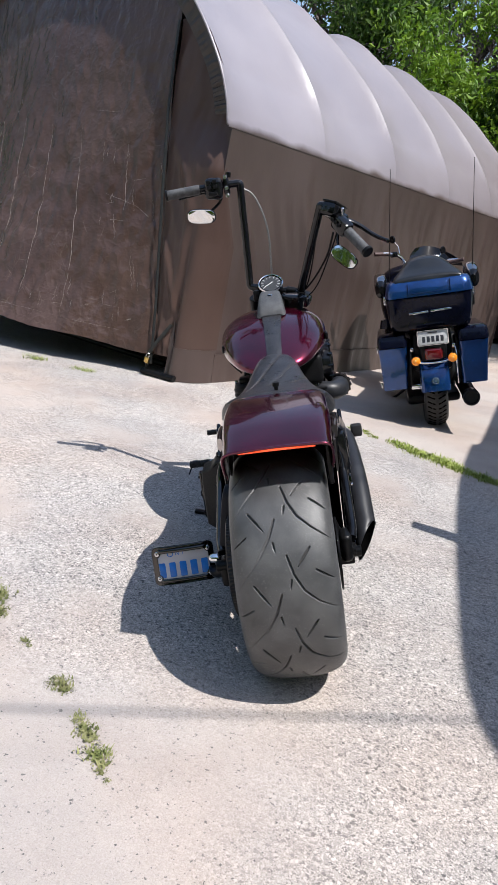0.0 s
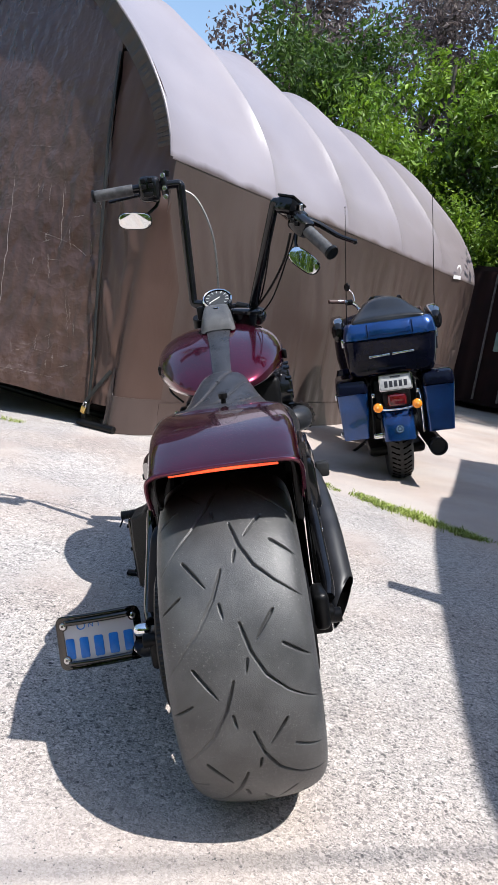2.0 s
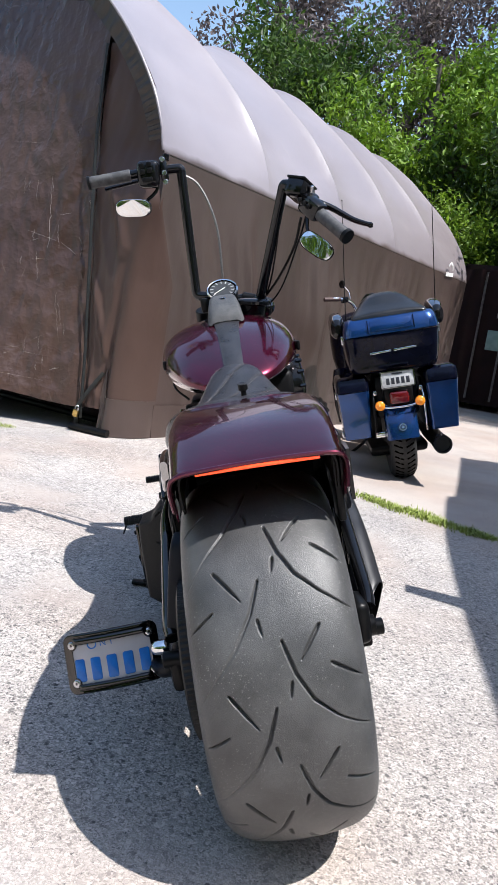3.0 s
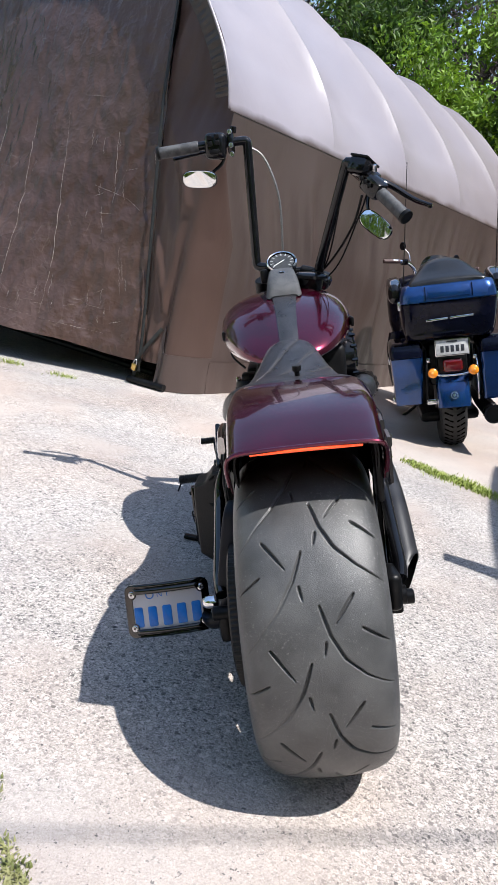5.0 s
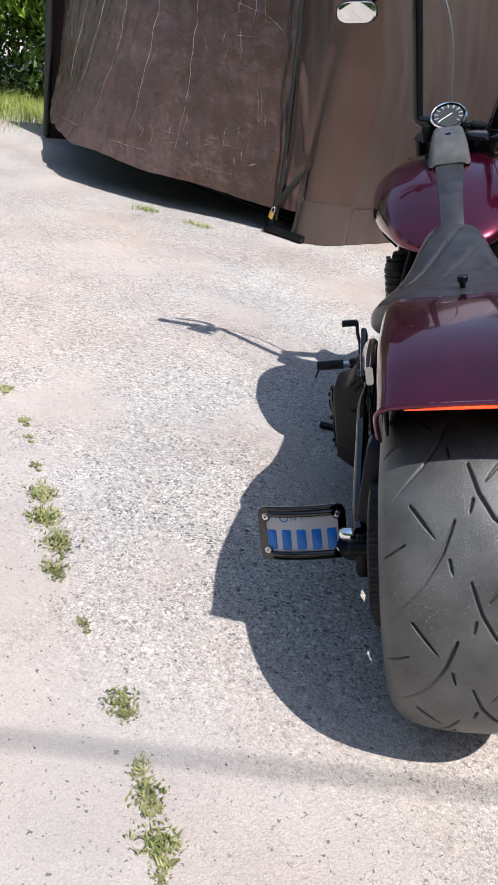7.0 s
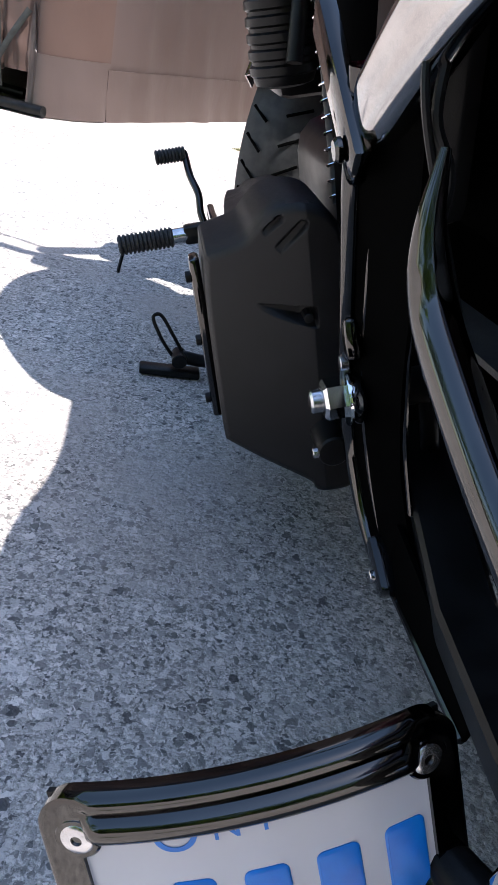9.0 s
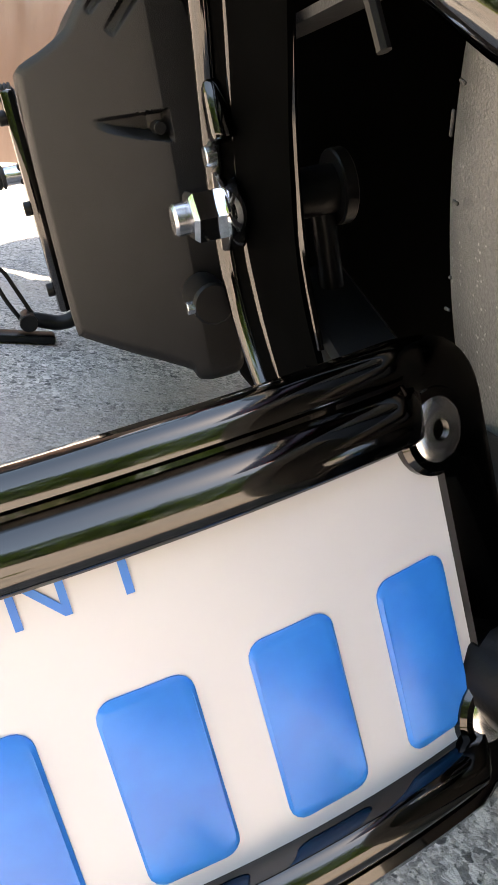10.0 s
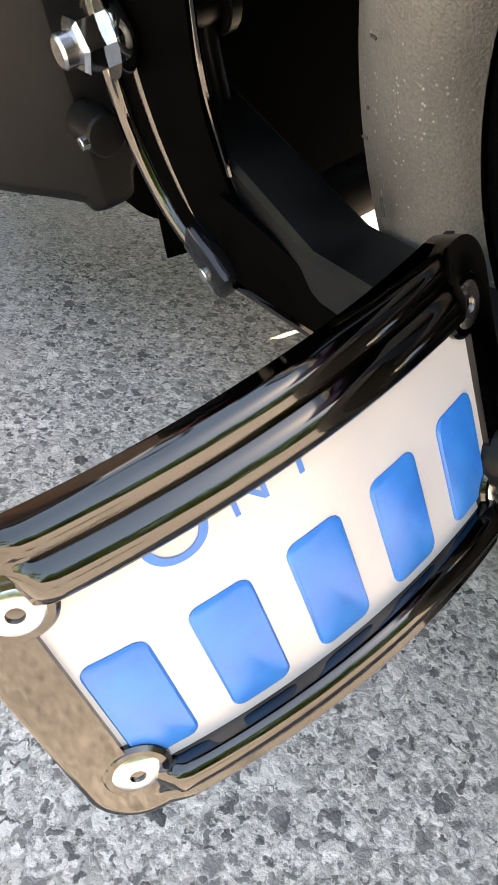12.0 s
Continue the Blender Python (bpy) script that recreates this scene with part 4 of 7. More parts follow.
def hedge(x0, y0, x1, y1, h, w, count, seed, material, size=0.12):
    n = 10
    blobs = [(x0 + (x1 - x0) * i / (n - 1), y0 + (y1 - y0) * i / (n - 1), h * k, w) for i in range(n) for k in (0.2, 0.55, 0.9)]
    ob = part("hedge", leaf_cloud(blobs, count, size, seed), material)
    return tagged(ob, "dense dark green undergrowth behind the yard", "hedge", kind="stuff")


hedge(2.6, 15.5, 12.0, 14.0, 2.4, 1.1, 16000, 50, leaf_dark)
hedge(-13.0, -8.5, 11.0, -9.5, 4.6, 2.2, 34000, 52, leaf_bright, 0.2)
hedge(-13.0, -10.5, 11.0, -11.5, 8.5, 2.8, 36000, 53, leaf_dark, 0.28)
hedge(-4.4, 10.4, -12.0, 10.0, 1.6, 0.8, 14000, 51, leaf_dark)


def blades(name, centers, count, height, spread, seed, material, label, category="grass"):
    """Tufts of narrow bent blades."""
    rng = np.random.default_rng(seed)
    vs, fs = [], []
    for cx, cy, k in centers:
        for _ in range(int(count * k)):
            x, y = cx + rng.normal() * spread * k, cy + rng.normal() * spread * k
            a = rng.uniform(0, 6.28)
            hgt = height * k * rng.uniform(0.4, 1.2)
            out = hgt * rng.uniform(0.3, 1.2)
            dx, dy = math.cos(a), math.sin(a)
            w = 0.0014 + 0.0016 * rng.random()
            b = len(vs)
            for f, ww in ((0, 1.0), (0.55, 0.9), (1, 0.1)):
                px, py, pz = x + dx * out * f * f, y + dy * out * f * f, hgt * (f - 0.35 * f * f * (out / max(hgt, 1e-3)) * 0.5)
                vs += [(px - dy * w * ww, py + dx * w * ww, max(0.001, pz)), (px + dy * w * ww, py - dx * w * ww, max(0.001, pz))]
            fs += [(b, b + 1, b + 3, b + 2), (b + 2, b + 3, b + 5, b + 4)]
    me = bpy.data.meshes.new(name)
    me.from_pydata(vs, [], fs)
    return tagged(part(name, me, material), label, category, kind="stuff")


rg = random.Random(4)
joint = [(0.57 + (1.45 - 0.57) * f + rg.uniform(-0.02, 0.02), 4.95 + (4.08 - 4.95) * f + rg.uniform(-0.03, 0.03), 0.5 + 0.7 * math.sin(max(0, f - 0.1) * 2.6) + rg.uniform(-0.2, 0.2)) for f in [i / 23 for i in range(24)] if not 0.2 < f < 0.3]
blades("joint_grass", joint, 150, 0.026, 0.034, 60, grass_green, "bright green grass growing along a concrete joint")
blades("grass_tuft", [(-2.02, 5.42, 1.3), (-1.94, 5.4, 0.9), (-1.6, 5.3, 1.0), (-1.52, 5.28, 0.8)], 60, 0.03, 0.035, 62, grass_green, "bright green grass tufts in front of the shelter")
blades("lawn_grass", [(-4.4 - rg.uniform(0, 4), 8.2 + rg.uniform(0, 3.0), 1.6) for _ in range(160)], 60, 0.12, 0.25, 61, grass_green, "long green grass at the edge of the yard")
for k, (x, y, s) in enumerate(((-0.84, 1.96, 0.9), (-0.78, 1.87, 1.0), (-0.7, 1.79, 0.9), (-0.66, 1.7, 0.7), (-0.52, 1.57, 0.35), (-0.36, 1.41, 0.75), (-0.27, 1.29, 0.5), (-0.24, 1.25, 0.7), (-0.19, 1.18, 0.8), (-0.165, 1.13, 0.3), (-1.02, 2.2, 0.35), (-1.08, 2.28, 0.45), (-1.25, 2.44, 0.6), (-0.92, 2.07, 0.4), (0.4, 5.2, 0.7), (0.1, 5.55, 0.6))):
    blades("weed", [(x, y, s * 0.8), (x + 0.02, y - 0.02, s * 0.5)], 230, 0.022, 0.026, 70 + k, weed_green, "small dusty weed rooted in a concrete joint", "weed")

# ---- wine red cruiser ----
BIKE = pose(0.292, 1.745, 0, 0, 0, 2.7) @ pose(0, 0, 0, 0, -17, 0)
bike = thing("cruiser_motorcycle", BIKE, "wine red custom cruiser with wide rear tyre on its side stand", "motorcycle", "parked motorcycles")
AXLE = 0.343


def rounded(w, h, r, n=6):
    pts = []
    for cx, cy, a0 in ((w - r, h - r, 0), (-w + r, h - r, 90), (-w + r, -h + r, 180), (w - r, -h + r, 270)):
        pts += [(cx + r * math.cos(radians(a0 + 90 * k / n)), cy + r * math.sin(radians(a0 + 90 * k / n))) for k in range(n + 1)]
    return pts


def groove_depth(x, ang):
    """Depth of the tread pattern at x across and ang degrees round; it repeats every 33 degrees."""
    best = 0.0
    for n, (pts, w) in enumerate(TREAD):
        worn = float(np.interp(x, [-0.11, -0.055, -0.025], [0.22, 0.4, 1.0])) if n == 1 else 1.0
        for rep in (-33.0, 0.0, 33.0):
            a = (ang % 33.0) + rep
            for (x0, a0), (x1, a1) in zip(pts, pts[1:]):
                k = 0.0057
                px, py, qx, qy = x, a * k, x1 - x0, (a1 - a0) * k
                rx, ry = px - x0, py - a0 * k
                u = max(0.0, min(1.0, (rx * qx + ry * qy) / (qx * qx + qy * qy)))
                d = math.hypot(rx - u * qx, ry - u * qy)
                # every groove runs out to a point at its far end
                along = (a0 + (a1 - a0) * u - pts[0][1]) / (pts[-1][1] - pts[0][1])
                d += w * float(np.interp(along, [0.0, 0.12, 0.6, 1.0], [0.3, 0.0, 0.08, 0.68]))
                best = max(best, worn * min(1.0, max(0.0, (w - d) / 0.0011)))
    return best


TREAD = [
    ([(0.009, 25.7), (0.023, 17.0), (0.044, 9.9), (0.078, 4.2), (0.122, -1.1)], 0.0031),
    ([(-0.013, 42.2), (-0.031, 33.7), (-0.061, 24.8), (-0.093, 18.3), (-0.128, 10.0)], 0.0031),
    ([(-0.08, 13.6), (-0.043, 4.2)], 0.0031),
    ([(-0.022, 31.8), (-0.018, 27.5)], 0.0027),
    ([(0.015, 15.2), (0.010, 11.1)], 0.0027),
    ([(0.068, 28.5), (0.034, 20.2)], 0.0029),
    ([(0.078, 18.4), (0.122, 13.0)], 0.0029),
    ([(-0.088, 35.5), (-0.128, 30.6)], 0.0022),
]


def rear_tyre():
    half = [(0.0, 0.331), (0.03, 0.3302), (0.06, 0.3272), (0.085, 0.3222), (0.105, 0.314), (0.12, 0.303), (0.13, 0.287), (0.1345, 0.266), (0.134, 0.243), (0.127, 0.224), (0.118, 0.213)]
    half = smooth_rows(half, 12)
    run = np.concatenate([[0], np.cumsum([np.linalg.norm(q - p) for p, q in zip(half, half[1:])])])
    even = np.concatenate([np.linspace(0, 0.142, 105), np.linspace(0.142, run[-1], 14)[1:]])
    half = [(float(np.interp(s, run, [p[0] for p in half])), float(np.interp(s, run, [p[1] for p in half]))) for s in even]
    prof = [(-x, r) for x, r in half[::-1]] + half[1:]
    n = 1320
    cache = {}
    vs, fs = [], []
    for k in range(n):
        ang = 360.0 * k / n
        key = k % (n // 11 + (1 if n % 11 else 0)) if n % 11 == 0 else k
        for x, r in prof:
            if (key, x) not in cache:
                cache[key, x] = groove_depth(x, (ang * 363.0 / 360.0) % 33.0) if abs(x) < 0.13 and r > 0.25 else 0.0
            rr = r - 0.007 * cache[key, x] * min(1.0, max(0.0, (0.127 - abs(x)) / 0.012))
            a = radians(ang)
            vs.append((x - 0.01, -rr * math.cos(a), AXLE + rr * math.sin(a)))
    m = len(prof)
    for k in range(n):
        k2 = (k + 1) % n
        for i in range(m - 1):
            fs.append((k * m + i, k * m + i + 1, k2 * m + i + 1, k2 * m + i))
    me = bpy.data.meshes.new("tyre")
    me.from_pydata(vs, [], fs)
    me.shade_smooth()
    return me


def spoked_rim(parent, name, y, z, r, hw, spokes, seed=0):
    rim = part(name, lathe([(-hw, r), (-hw * 0.98, r * 0.96), (-hw * 0.6, r * 0.9), (0, r * 0.86), (hw * 0.6, r * 0.9), (hw * 0.98, r * 0.96), (hw, r), (hw * 0.8, r * 0.985), (-hw * 0.8, r * 0.985)], 64, "x", (0, y, z), True), gloss_black, parent)
    part("hub", lathe([(-hw * 0.9, 0.045), (-hw * 0.6, 0.06), (-hw * 0.3, 0.04), (hw * 0.3, 0.04), (hw * 0.6, 0.06), (hw * 0.9, 0.045)], 32, "x", (0, y, z)), satin_black, rim)
    for k in range(spokes):
        a = 2 * math.pi * k / spokes
        p0 = (0, y + 0.03 * math.cos(a), z + 0.03 * math.sin(a))
        p1 = (0, y + r * 0.9 * math.cos(a + 0.08), z + r * 0.9 * math.sin(a + 0.08))
        part("spoke", tube([p0, ((p0[0] + p1[0]) / 2, (p0[1] + p1[1]) / 2, (p0[2] + p1[2]) / 2), p1], [0.02, 0.014, 0.017], 10, 4), gloss_black, rim)
    return rim


rear_wheel = spoked_rim(bike, "rear_wheel", 0, AXLE, 0.218, 0.118, 9)
part("rear_tyre", rear_tyre(), rubber, rear_wheel, "wide worn rear tyre with curved tread grooves")
for k in range(22):
    a = radians(-62 + 6.2 * k + 1.5 * math.sin(k * 2.3))
    r0 = 0.278 - 0.004 * (k % 3)
    m = pose(-0.1487, 0, AXLE) @ pose(0, 0, 0, math.degrees(a), 0, 0) @ pose(0, r0, 0)
    part("sidewall_mark", moved(box((0.0012, 0.0025 + 0.003 * (k % 2), 0.002 if k % 4 else 0.012), (0, 0, 0), 0.0006, (0, 0, -6), 1), m), rubber_grip, rear_wheel)
part("belt_pulley", lathe([(-0.176, 0.05), (-0.176, 0.14), (-0.172, 0.145), (-0.142, 0.145), (-0.138, 0.14), (-0.138, 0.05)], 80, "x", (0, 0, AXLE)), satin_black, bike)
belt = []
for k in range(90):
    a = math.pi / 2 + math.pi * k / 89
    belt.append((0.147 * math.cos(a), AXLE + 0.147 * math.sin(a)))
belt = [(0.62, AXLE + 0.10)] + belt + [(0.62, AXLE - 0.06)]
teeth = []
for i, (y, z) in enumerate(belt):
    e = 0.003 * (i % 2)
    dy, dz = (y, z - AXLE)
    ln = math.hypot(dy, dz) if -0.2 < y < 0.1 else 1e9
    teeth.append([(x, y + dy / ln * e, z + dz / ln * e) for x in (-0.172, -0.142)])
part("drive_belt", sheet(teeth, 0.005), rubber_grip, bike, "ribbed black drive belt")
part("brake_disc", lathe([(0.132, 0.05), (0.132, 0.105), (0.137, 0.105), (0.137, 0.05)], 64, "x", (0, 0, AXLE), True), satin_black, bike)
part("rear_axle", cyl((-0.225, 0, AXLE), (0.2, 0, AXLE), 0.016), satin_black, bike)
part("axle_carrier", box((0.036, 0.08, 0.085), (0.158, 0.01, AXLE + 0.02), 0.018, segments=3), satin_black, bike)
part("axle_nut", cyl((0.17, 0.0, AXLE + 0.005), (0.185, 0.0, AXLE + 0.005), 0.02, 18), satin_black, bike)
part("axle_carrier", box((0.03, 0.09, 0.07), (-0.2, 0.03, AXLE - 0.03), 0.012), satin_black, bike)

# swingarm and frame tubes
for s in (-1, 1):
    k = 1.0 if s < 0 else 0.88
    part("swingarm_tube", tube([(0.196 * s * k, 0.268, 0.59), (0.205 * s * k, 0.262, 0.56), (0.208 * s * k, 0.256, 0.535), (0.208 * s * k, 0.244, 0.51), (0.208 * s * k, 0.212, 0.487), (0.208 * s * k, 0.162, 0.459), (0.207 * s * k, 0.1, 0.43), (0.205 * s * k, 0.03, 0.4), (0.2 * s * k, 0.0, 0.385)], [0.003, 0.0075, 0.0115, 0.0135, 0.014, 0.014, 0.014, 0.014, 0.014], 20), black_chrome if s < 0 else gloss_black, bike, "gloss black bent swingarm tube")
    part("swingarm_leg", loft([[(s * (x * (1.0 if s < 0 else 0.84) + dx), y, z + dz + (0.0 if s < 0 else 0.05 * (0.5 - y))) for dx, dz in ((-0.024, -0.014), (-0.02, -0.018), (0.02, -0.018), (0.024, -0.014), (0.024, 0.014), (0.02, 0.018), (-0.02, 0.018), (-0.024, 0.014))] for x, y, z in ((0.135, 0.5, 0.275), (0.15, 0.4, 0.262), (0.168, 0.28, 0.246), (0.178, 0.15, 0.262), (0.185, 0.02, 0.29))]), satin_black, bike, "black box section swingarm leg")
    part("frame_rail", tube([(0.203 * s, 0.4, 0.62), (0.209 * s, 0.415, 0.545), (0.21 * s, 0.437, 0.463), (0.21 * s, 0.458, 0.39), (0.21 * s, 0.464, 0.33), (0.209 * s, 0.457, 0.285), (0.207 * s, 0.43, 0.238), (0.204 * s, 0.385, 0.203)], [0.009, 0.0082, 0.0078, 0.0078, 0.0076, 0.0074, 0.0068, 0.006], 12, flat=1.1), black_chrome, bike, "gloss black frame rail")
    part("frame_rail", tube([(0.19 * s, 0.385, 0.62), (0.197 * s, 0.398, 0.545), (0.199 * s, 0.42, 0.463), (0.199 * s, 0.442, 0.39), (0.199 * s, 0.447, 0.33), (0.198 * s, 0.438, 0.285), (0.197 * s, 0.412, 0.24), (0.196 * s, 0.375, 0.21)], 0.0046, 10), black_chrome, bike)
    part("frame_rail", tube([(0.172 * s, 0.345, 0.62), (0.176 * s, 0.356, 0.56), (0.178 * s, 0.372, 0.48), (0.178 * s, 0.392, 0.4), (0.178 * s, 0.398, 0.33), (0.178 * s, 0.385, 0.27)], 0.0024, 8), black_chrome, bike)
    part("rail_web", sheet([[(s * (0.203 - 0.026 * f), y - 0.06 * f, z) for f in np.linspace(0, 1, 5)] for y, z in [tuple(q) for q in smooth_rows([(0.385, 0.205), (0.43, 0.24), (0.456, 0.287), (0.462, 0.33), (0.455, 0.39), (0.434, 0.463), (0.412, 0.545), (0.397, 0.62)], 4)]], 0.006), bore_shade_black, bike)
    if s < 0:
        part("leg_gusset", sheet([[(-0.2 + 0.01 * f, y, z0 + (z1 - z0) * f) for f in (0, 0.5, 1)] for y, z0, z1 in ((0.385, 0.2, 0.262), (0.33, 0.205, 0.255), (0.26, 0.212, 0.24), (0.2, 0.22, 0.24))], 0.004), bore_shade_black, bike)
        part("gusset_edge", tube([(-0.2, 0.38, 0.2), (-0.2, 0.33, 0.205), (-0.2, 0.26, 0.212), (-0.2, 0.2, 0.22)], 0.0032, 8, 4), black_chrome, bike)
    part("rail_lug", box((0.018, 0.055, 0.03), (0.203 * s, 0.39, 0.213), 0.006, (32, 0, 0)), gloss_black, bike)
    part("lug_bolt", cyl((0.21 * s, 0.385, 0.207), (0.216 * s, 0.385, 0.207), 0.006, 12), steel, bike)
    part("rail_lug", box((0.014, 0.02, 0.035), (0.21 * s, 0.44, 0.418), 0.004, (-16, 0, 0)), black_chrome, bike)
    part("lug_bolt", cyl((0.212 * s, 0.448, 0.393), (0.22 * s, 0.448, 0.393), 0.0066, 12), steel, bike)
    bar = [(0.2, 0.396, 0.59, 0.009, 0.012), (0.199, 0.388, 0.595, 0.014, 0.023), (0.196, 0.365, 0.606, 0.016, 0.028), (0.188, 0.325, 0.636, 0.015, 0.029), (0.178, 0.275, 0.668, 0.012, 0.026), (0.171, 0.2, 0.692, 0.01, 0.021), (0.168, 0.11, 0.698, 0.0095, 0.021), (0.164, 0.03, 0.7, 0.007, 0.018)]
    rings = []
    for x, y, z, hw, hh in [tuple(q) for q in smooth_rows(bar, 5)]:
        rings.append([(s * (x + px), y, z + pz) for px, pz in rounded(hw, hh, min(hw, hh) * 0.92, 6)])
    part("fender_strut", loft(rings), strut_metal if s < 0 else gloss_black, bike, "broad gloss black fender strut")
    part("brake_cable", tube([(0.178 * s, 0.31, 0.64), (0.19 * s, 0.3, 0.6), (0.185 * s, 0.292, 0.57), (0.193 * s, 0.285, 0.53), (0.19 * s, 0.25, 0.44)], 0.0032, 8, 6), satin_black, bike)
    part("brake_cable", tube([(0.19 * s, 0.315, 0.64), (0.196 * s, 0.3, 0.605), (0.192 * s, 0.29, 0.56), (0.186 * s, 0.27, 0.5)], 0.0026, 8, 6), satin_black, bike)
    part("strut_plate", box((0.014, 0.036, 0.13), ((0.213 if s < 0 else 0.2) * s, 0.424, 0.606), 0.005, (-46, 0, 0)), black_chrome if s < 0 else gloss_black, bike)
    part("strut_plate_bolt", cyl(((0.22 if s < 0 else 0.206) * s, 0.392, 0.573), ((0.227 if s < 0 else 0.213) * s, 0.392, 0.573), 0.0085, 16, 0.002), black_chrome, bike)
guard = []
for z, x0, x1, y0, y1 in [tuple(q) for q in smooth_rows([(0.575, -0.168, -0.15, 0.03, 0.05), (0.56, -0.176, -0.148, 0.012, 0.06), (0.52, -0.186, -0.152, 0.01, 0.062), (0.46, -0.198, -0.16, 0.008, 0.064), (0.41, -0.207, -0.166, 0.006, 0.066), (0.385, -0.211, -0.17, 0.006, 0.066), (0.378, -0.208, -0.174, 0.012, 0.06)], 3)]:
    guard.append([((x0 + x1) / 2 + px, (y0 + y1) / 2 + py, z) for px, py in rounded((x1 - x0) / 2, (y1 - y0) / 2, 0.005, 3)])
part("belt_guard", loft(guard), navy_satin, bike, "flat dark navy guard beside the wheel")
# added black block and sheet that paint the deep shade behind the engine
part("rear_bulkhead", box((0.34, 0.12, 0.54), (0.0, 0.64, 0.4), 0.03, segments=3), bore_shade_black, bike)
part("inner_mudguard", sheet([[(x, y - 0.03 * (1 - (x / 0.17) ** 2), z) for x in np.linspace(-0.17, 0.17, 9)] for y, z in ((0.56, 0.12), (0.545, 0.25), (0.53, 0.4), (0.5, 0.55), (0.4, 0.68))], 0.006), bore_shade_black, bike)
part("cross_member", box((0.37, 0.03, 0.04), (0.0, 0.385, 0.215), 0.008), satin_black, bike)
# added black sheets standing in for shade ahead of the wheel
part("inner_guard", sheet([[(x, 0.358 * math.cos(a), AXLE + 0.358 * math.sin(a)) for x in np.linspace(-0.06, 0.13, 6)] for a in np.linspace(-0.75, 1.0, 14)], 0.004), bore_shade_black, bike)
part("flat_guard", sheet([[(x, 0.42, z) for x in np.linspace(-0.02, 0.17, 4)] for z in np.linspace(0.2, 0.62, 5)], 0.005), bore_shade_black, bike)
part("pivot_shaft", cyl((-0.215, 0.455, 0.357), (-0.13, 0.455, 0.357), 0.017), satin_black, bike)
part("pivot_flange", cyl((-0.132, 0.455, 0.357), (-0.122, 0.455, 0.357), 0.026, 20), satin_black, bike)
part("pivot_washer", lathe([(-0.216, 0.008), (-0.216, 0.026), (-0.21, 0.027), (-0.205, 0.026), (-0.205, 0.008)], 28, "x", (0, 0.454, 0.357)), chrome, bike)
part("pivot_nut", cyl((-0.236, 0.454, 0.357), (-0.211, 0.455, 0.357), 0.0185, 6, 0.003), chrome, bike, "bright plated pivot nut")
part("pivot_thread", cyl((-0.247, 0.454, 0.357), (-0.235, 0.454, 0.357), 0.011, 16, 0.002), steel, bike)
part("shock_tip", cyl((-0.136, 0.458, 0.266), (-0.1355, 0.458, 0.256), 0.006, 10), steel, bike)
part("shock_bolt", cyl((-0.14, 0.458, 0.36), (-0.136, 0.458, 0.266), 0.009, 12), satin_black, bike)

# rear fender, short and high over the tyre
CROSS = [(-0.141, -0.125), (-0.142, -0.075), (-0.14, -0.038), (-0.133, -0.018), (-0.114, -0.006), (-0.06, -0.001), (0, 0.0), (0.06, -0.001), (0.114, -0.006), (0.133, -0.018), (0.14, -0.038), (0.142, -0.075), (0.141, -0.125)]
SPINE = [(0.32, 0.775), (0.2, 0.794), (0.1, 0.797), (0.0, 0.792), (-0.08, 0.779), (-0.14, 0.762), (-0.182, 0.747), (-0.202, 0.737)]


def fender_rows(inset=0.0, last=None):
    sp = smooth_rows(SPINE[:last], 5)
    rows = []
    for i, (y, z) in enumerate(sp):
        t = np.array(sp[min(i + 1, len(sp) - 1)]) - np.array(sp[max(i - 1, 0)])
        t /= np.linalg.norm(t)
        up = np.array([t[1], -t[0]])
        line = []
        for x, dr in smooth_rows(CROSS, 4):
            k = 1 - inset / 0.141 + 0.07 * min(1.0, max(0.0, (y + 0.19) / 0.2))
            e = dr * (0.62 if i > len(sp) - 4 else 0.8 + 0.2 * min(1, (len(sp) - 4 - i) / 6)) - inset
            line.append((x * k + 0.004, y + up[0] * e, z + up[1] * e))
        rows.append(line)
    return rows


rows = fender_rows()
fender = part("rear_fender", sheet(rows, 0.004), wine_paint, bike, "short wine red metallic rear fender")
part("rolled_edge", tube(rows[-1], 0.0042, 8, 1), wine_paint, fender)
part("fender_liner", sheet(fender_rows(0.012, -1), 0.003), satin_black, fender)
part("light_strip", tube([(-0.093, -0.198, 0.731), (0.005, -0.203, 0.732), (0.103, -0.198, 0.7295)], 0.0037, 8, 6), strip_red, fender, "thin lit orange red light strip")
part("fender_flap", sheet([[(0.15 + 0.001 * k, -0.16 + 0.022 * k, 0.727 - j * (0.085 - 0.012 * k)) for j in np.linspace(0, 1, 6)] for k in range(4)], 0.006), gloss_black, fender)
part("fender_bracket", box((0.014, 0.05, 0.12), (0.135, -0.11, 0.66), 0.005), satin_black, fender)

# solo seat
seat_rows = smooth_rows([(0.2, 0.06, 0.785, 0.008, 0.02), (0.225, 0.125, 0.774, 0.022, 0.05), (0.28, 0.165, 0.75, 0.042, 0.07), (0.35, 0.184, 0.71, 0.069, 0.066), (0.42, 0.186, 0.69, 0.084, 0.06), (0.5, 0.15, 0.698, 0.08, 0.065), (0.57, 0.12, 0.722, 0.071, 0.07), (0.64, 0.099, 0.748, 0.067, 0.06), (0.7, 0.086, 0.768, 0.062, 0.05), (0.76, 0.078, 0.782, 0.053, 0.045), (0.8, 0.058, 0.795, 0.032, 0.03), (0.818, 0.03, 0.8, 0.012, 0.015)], 5)


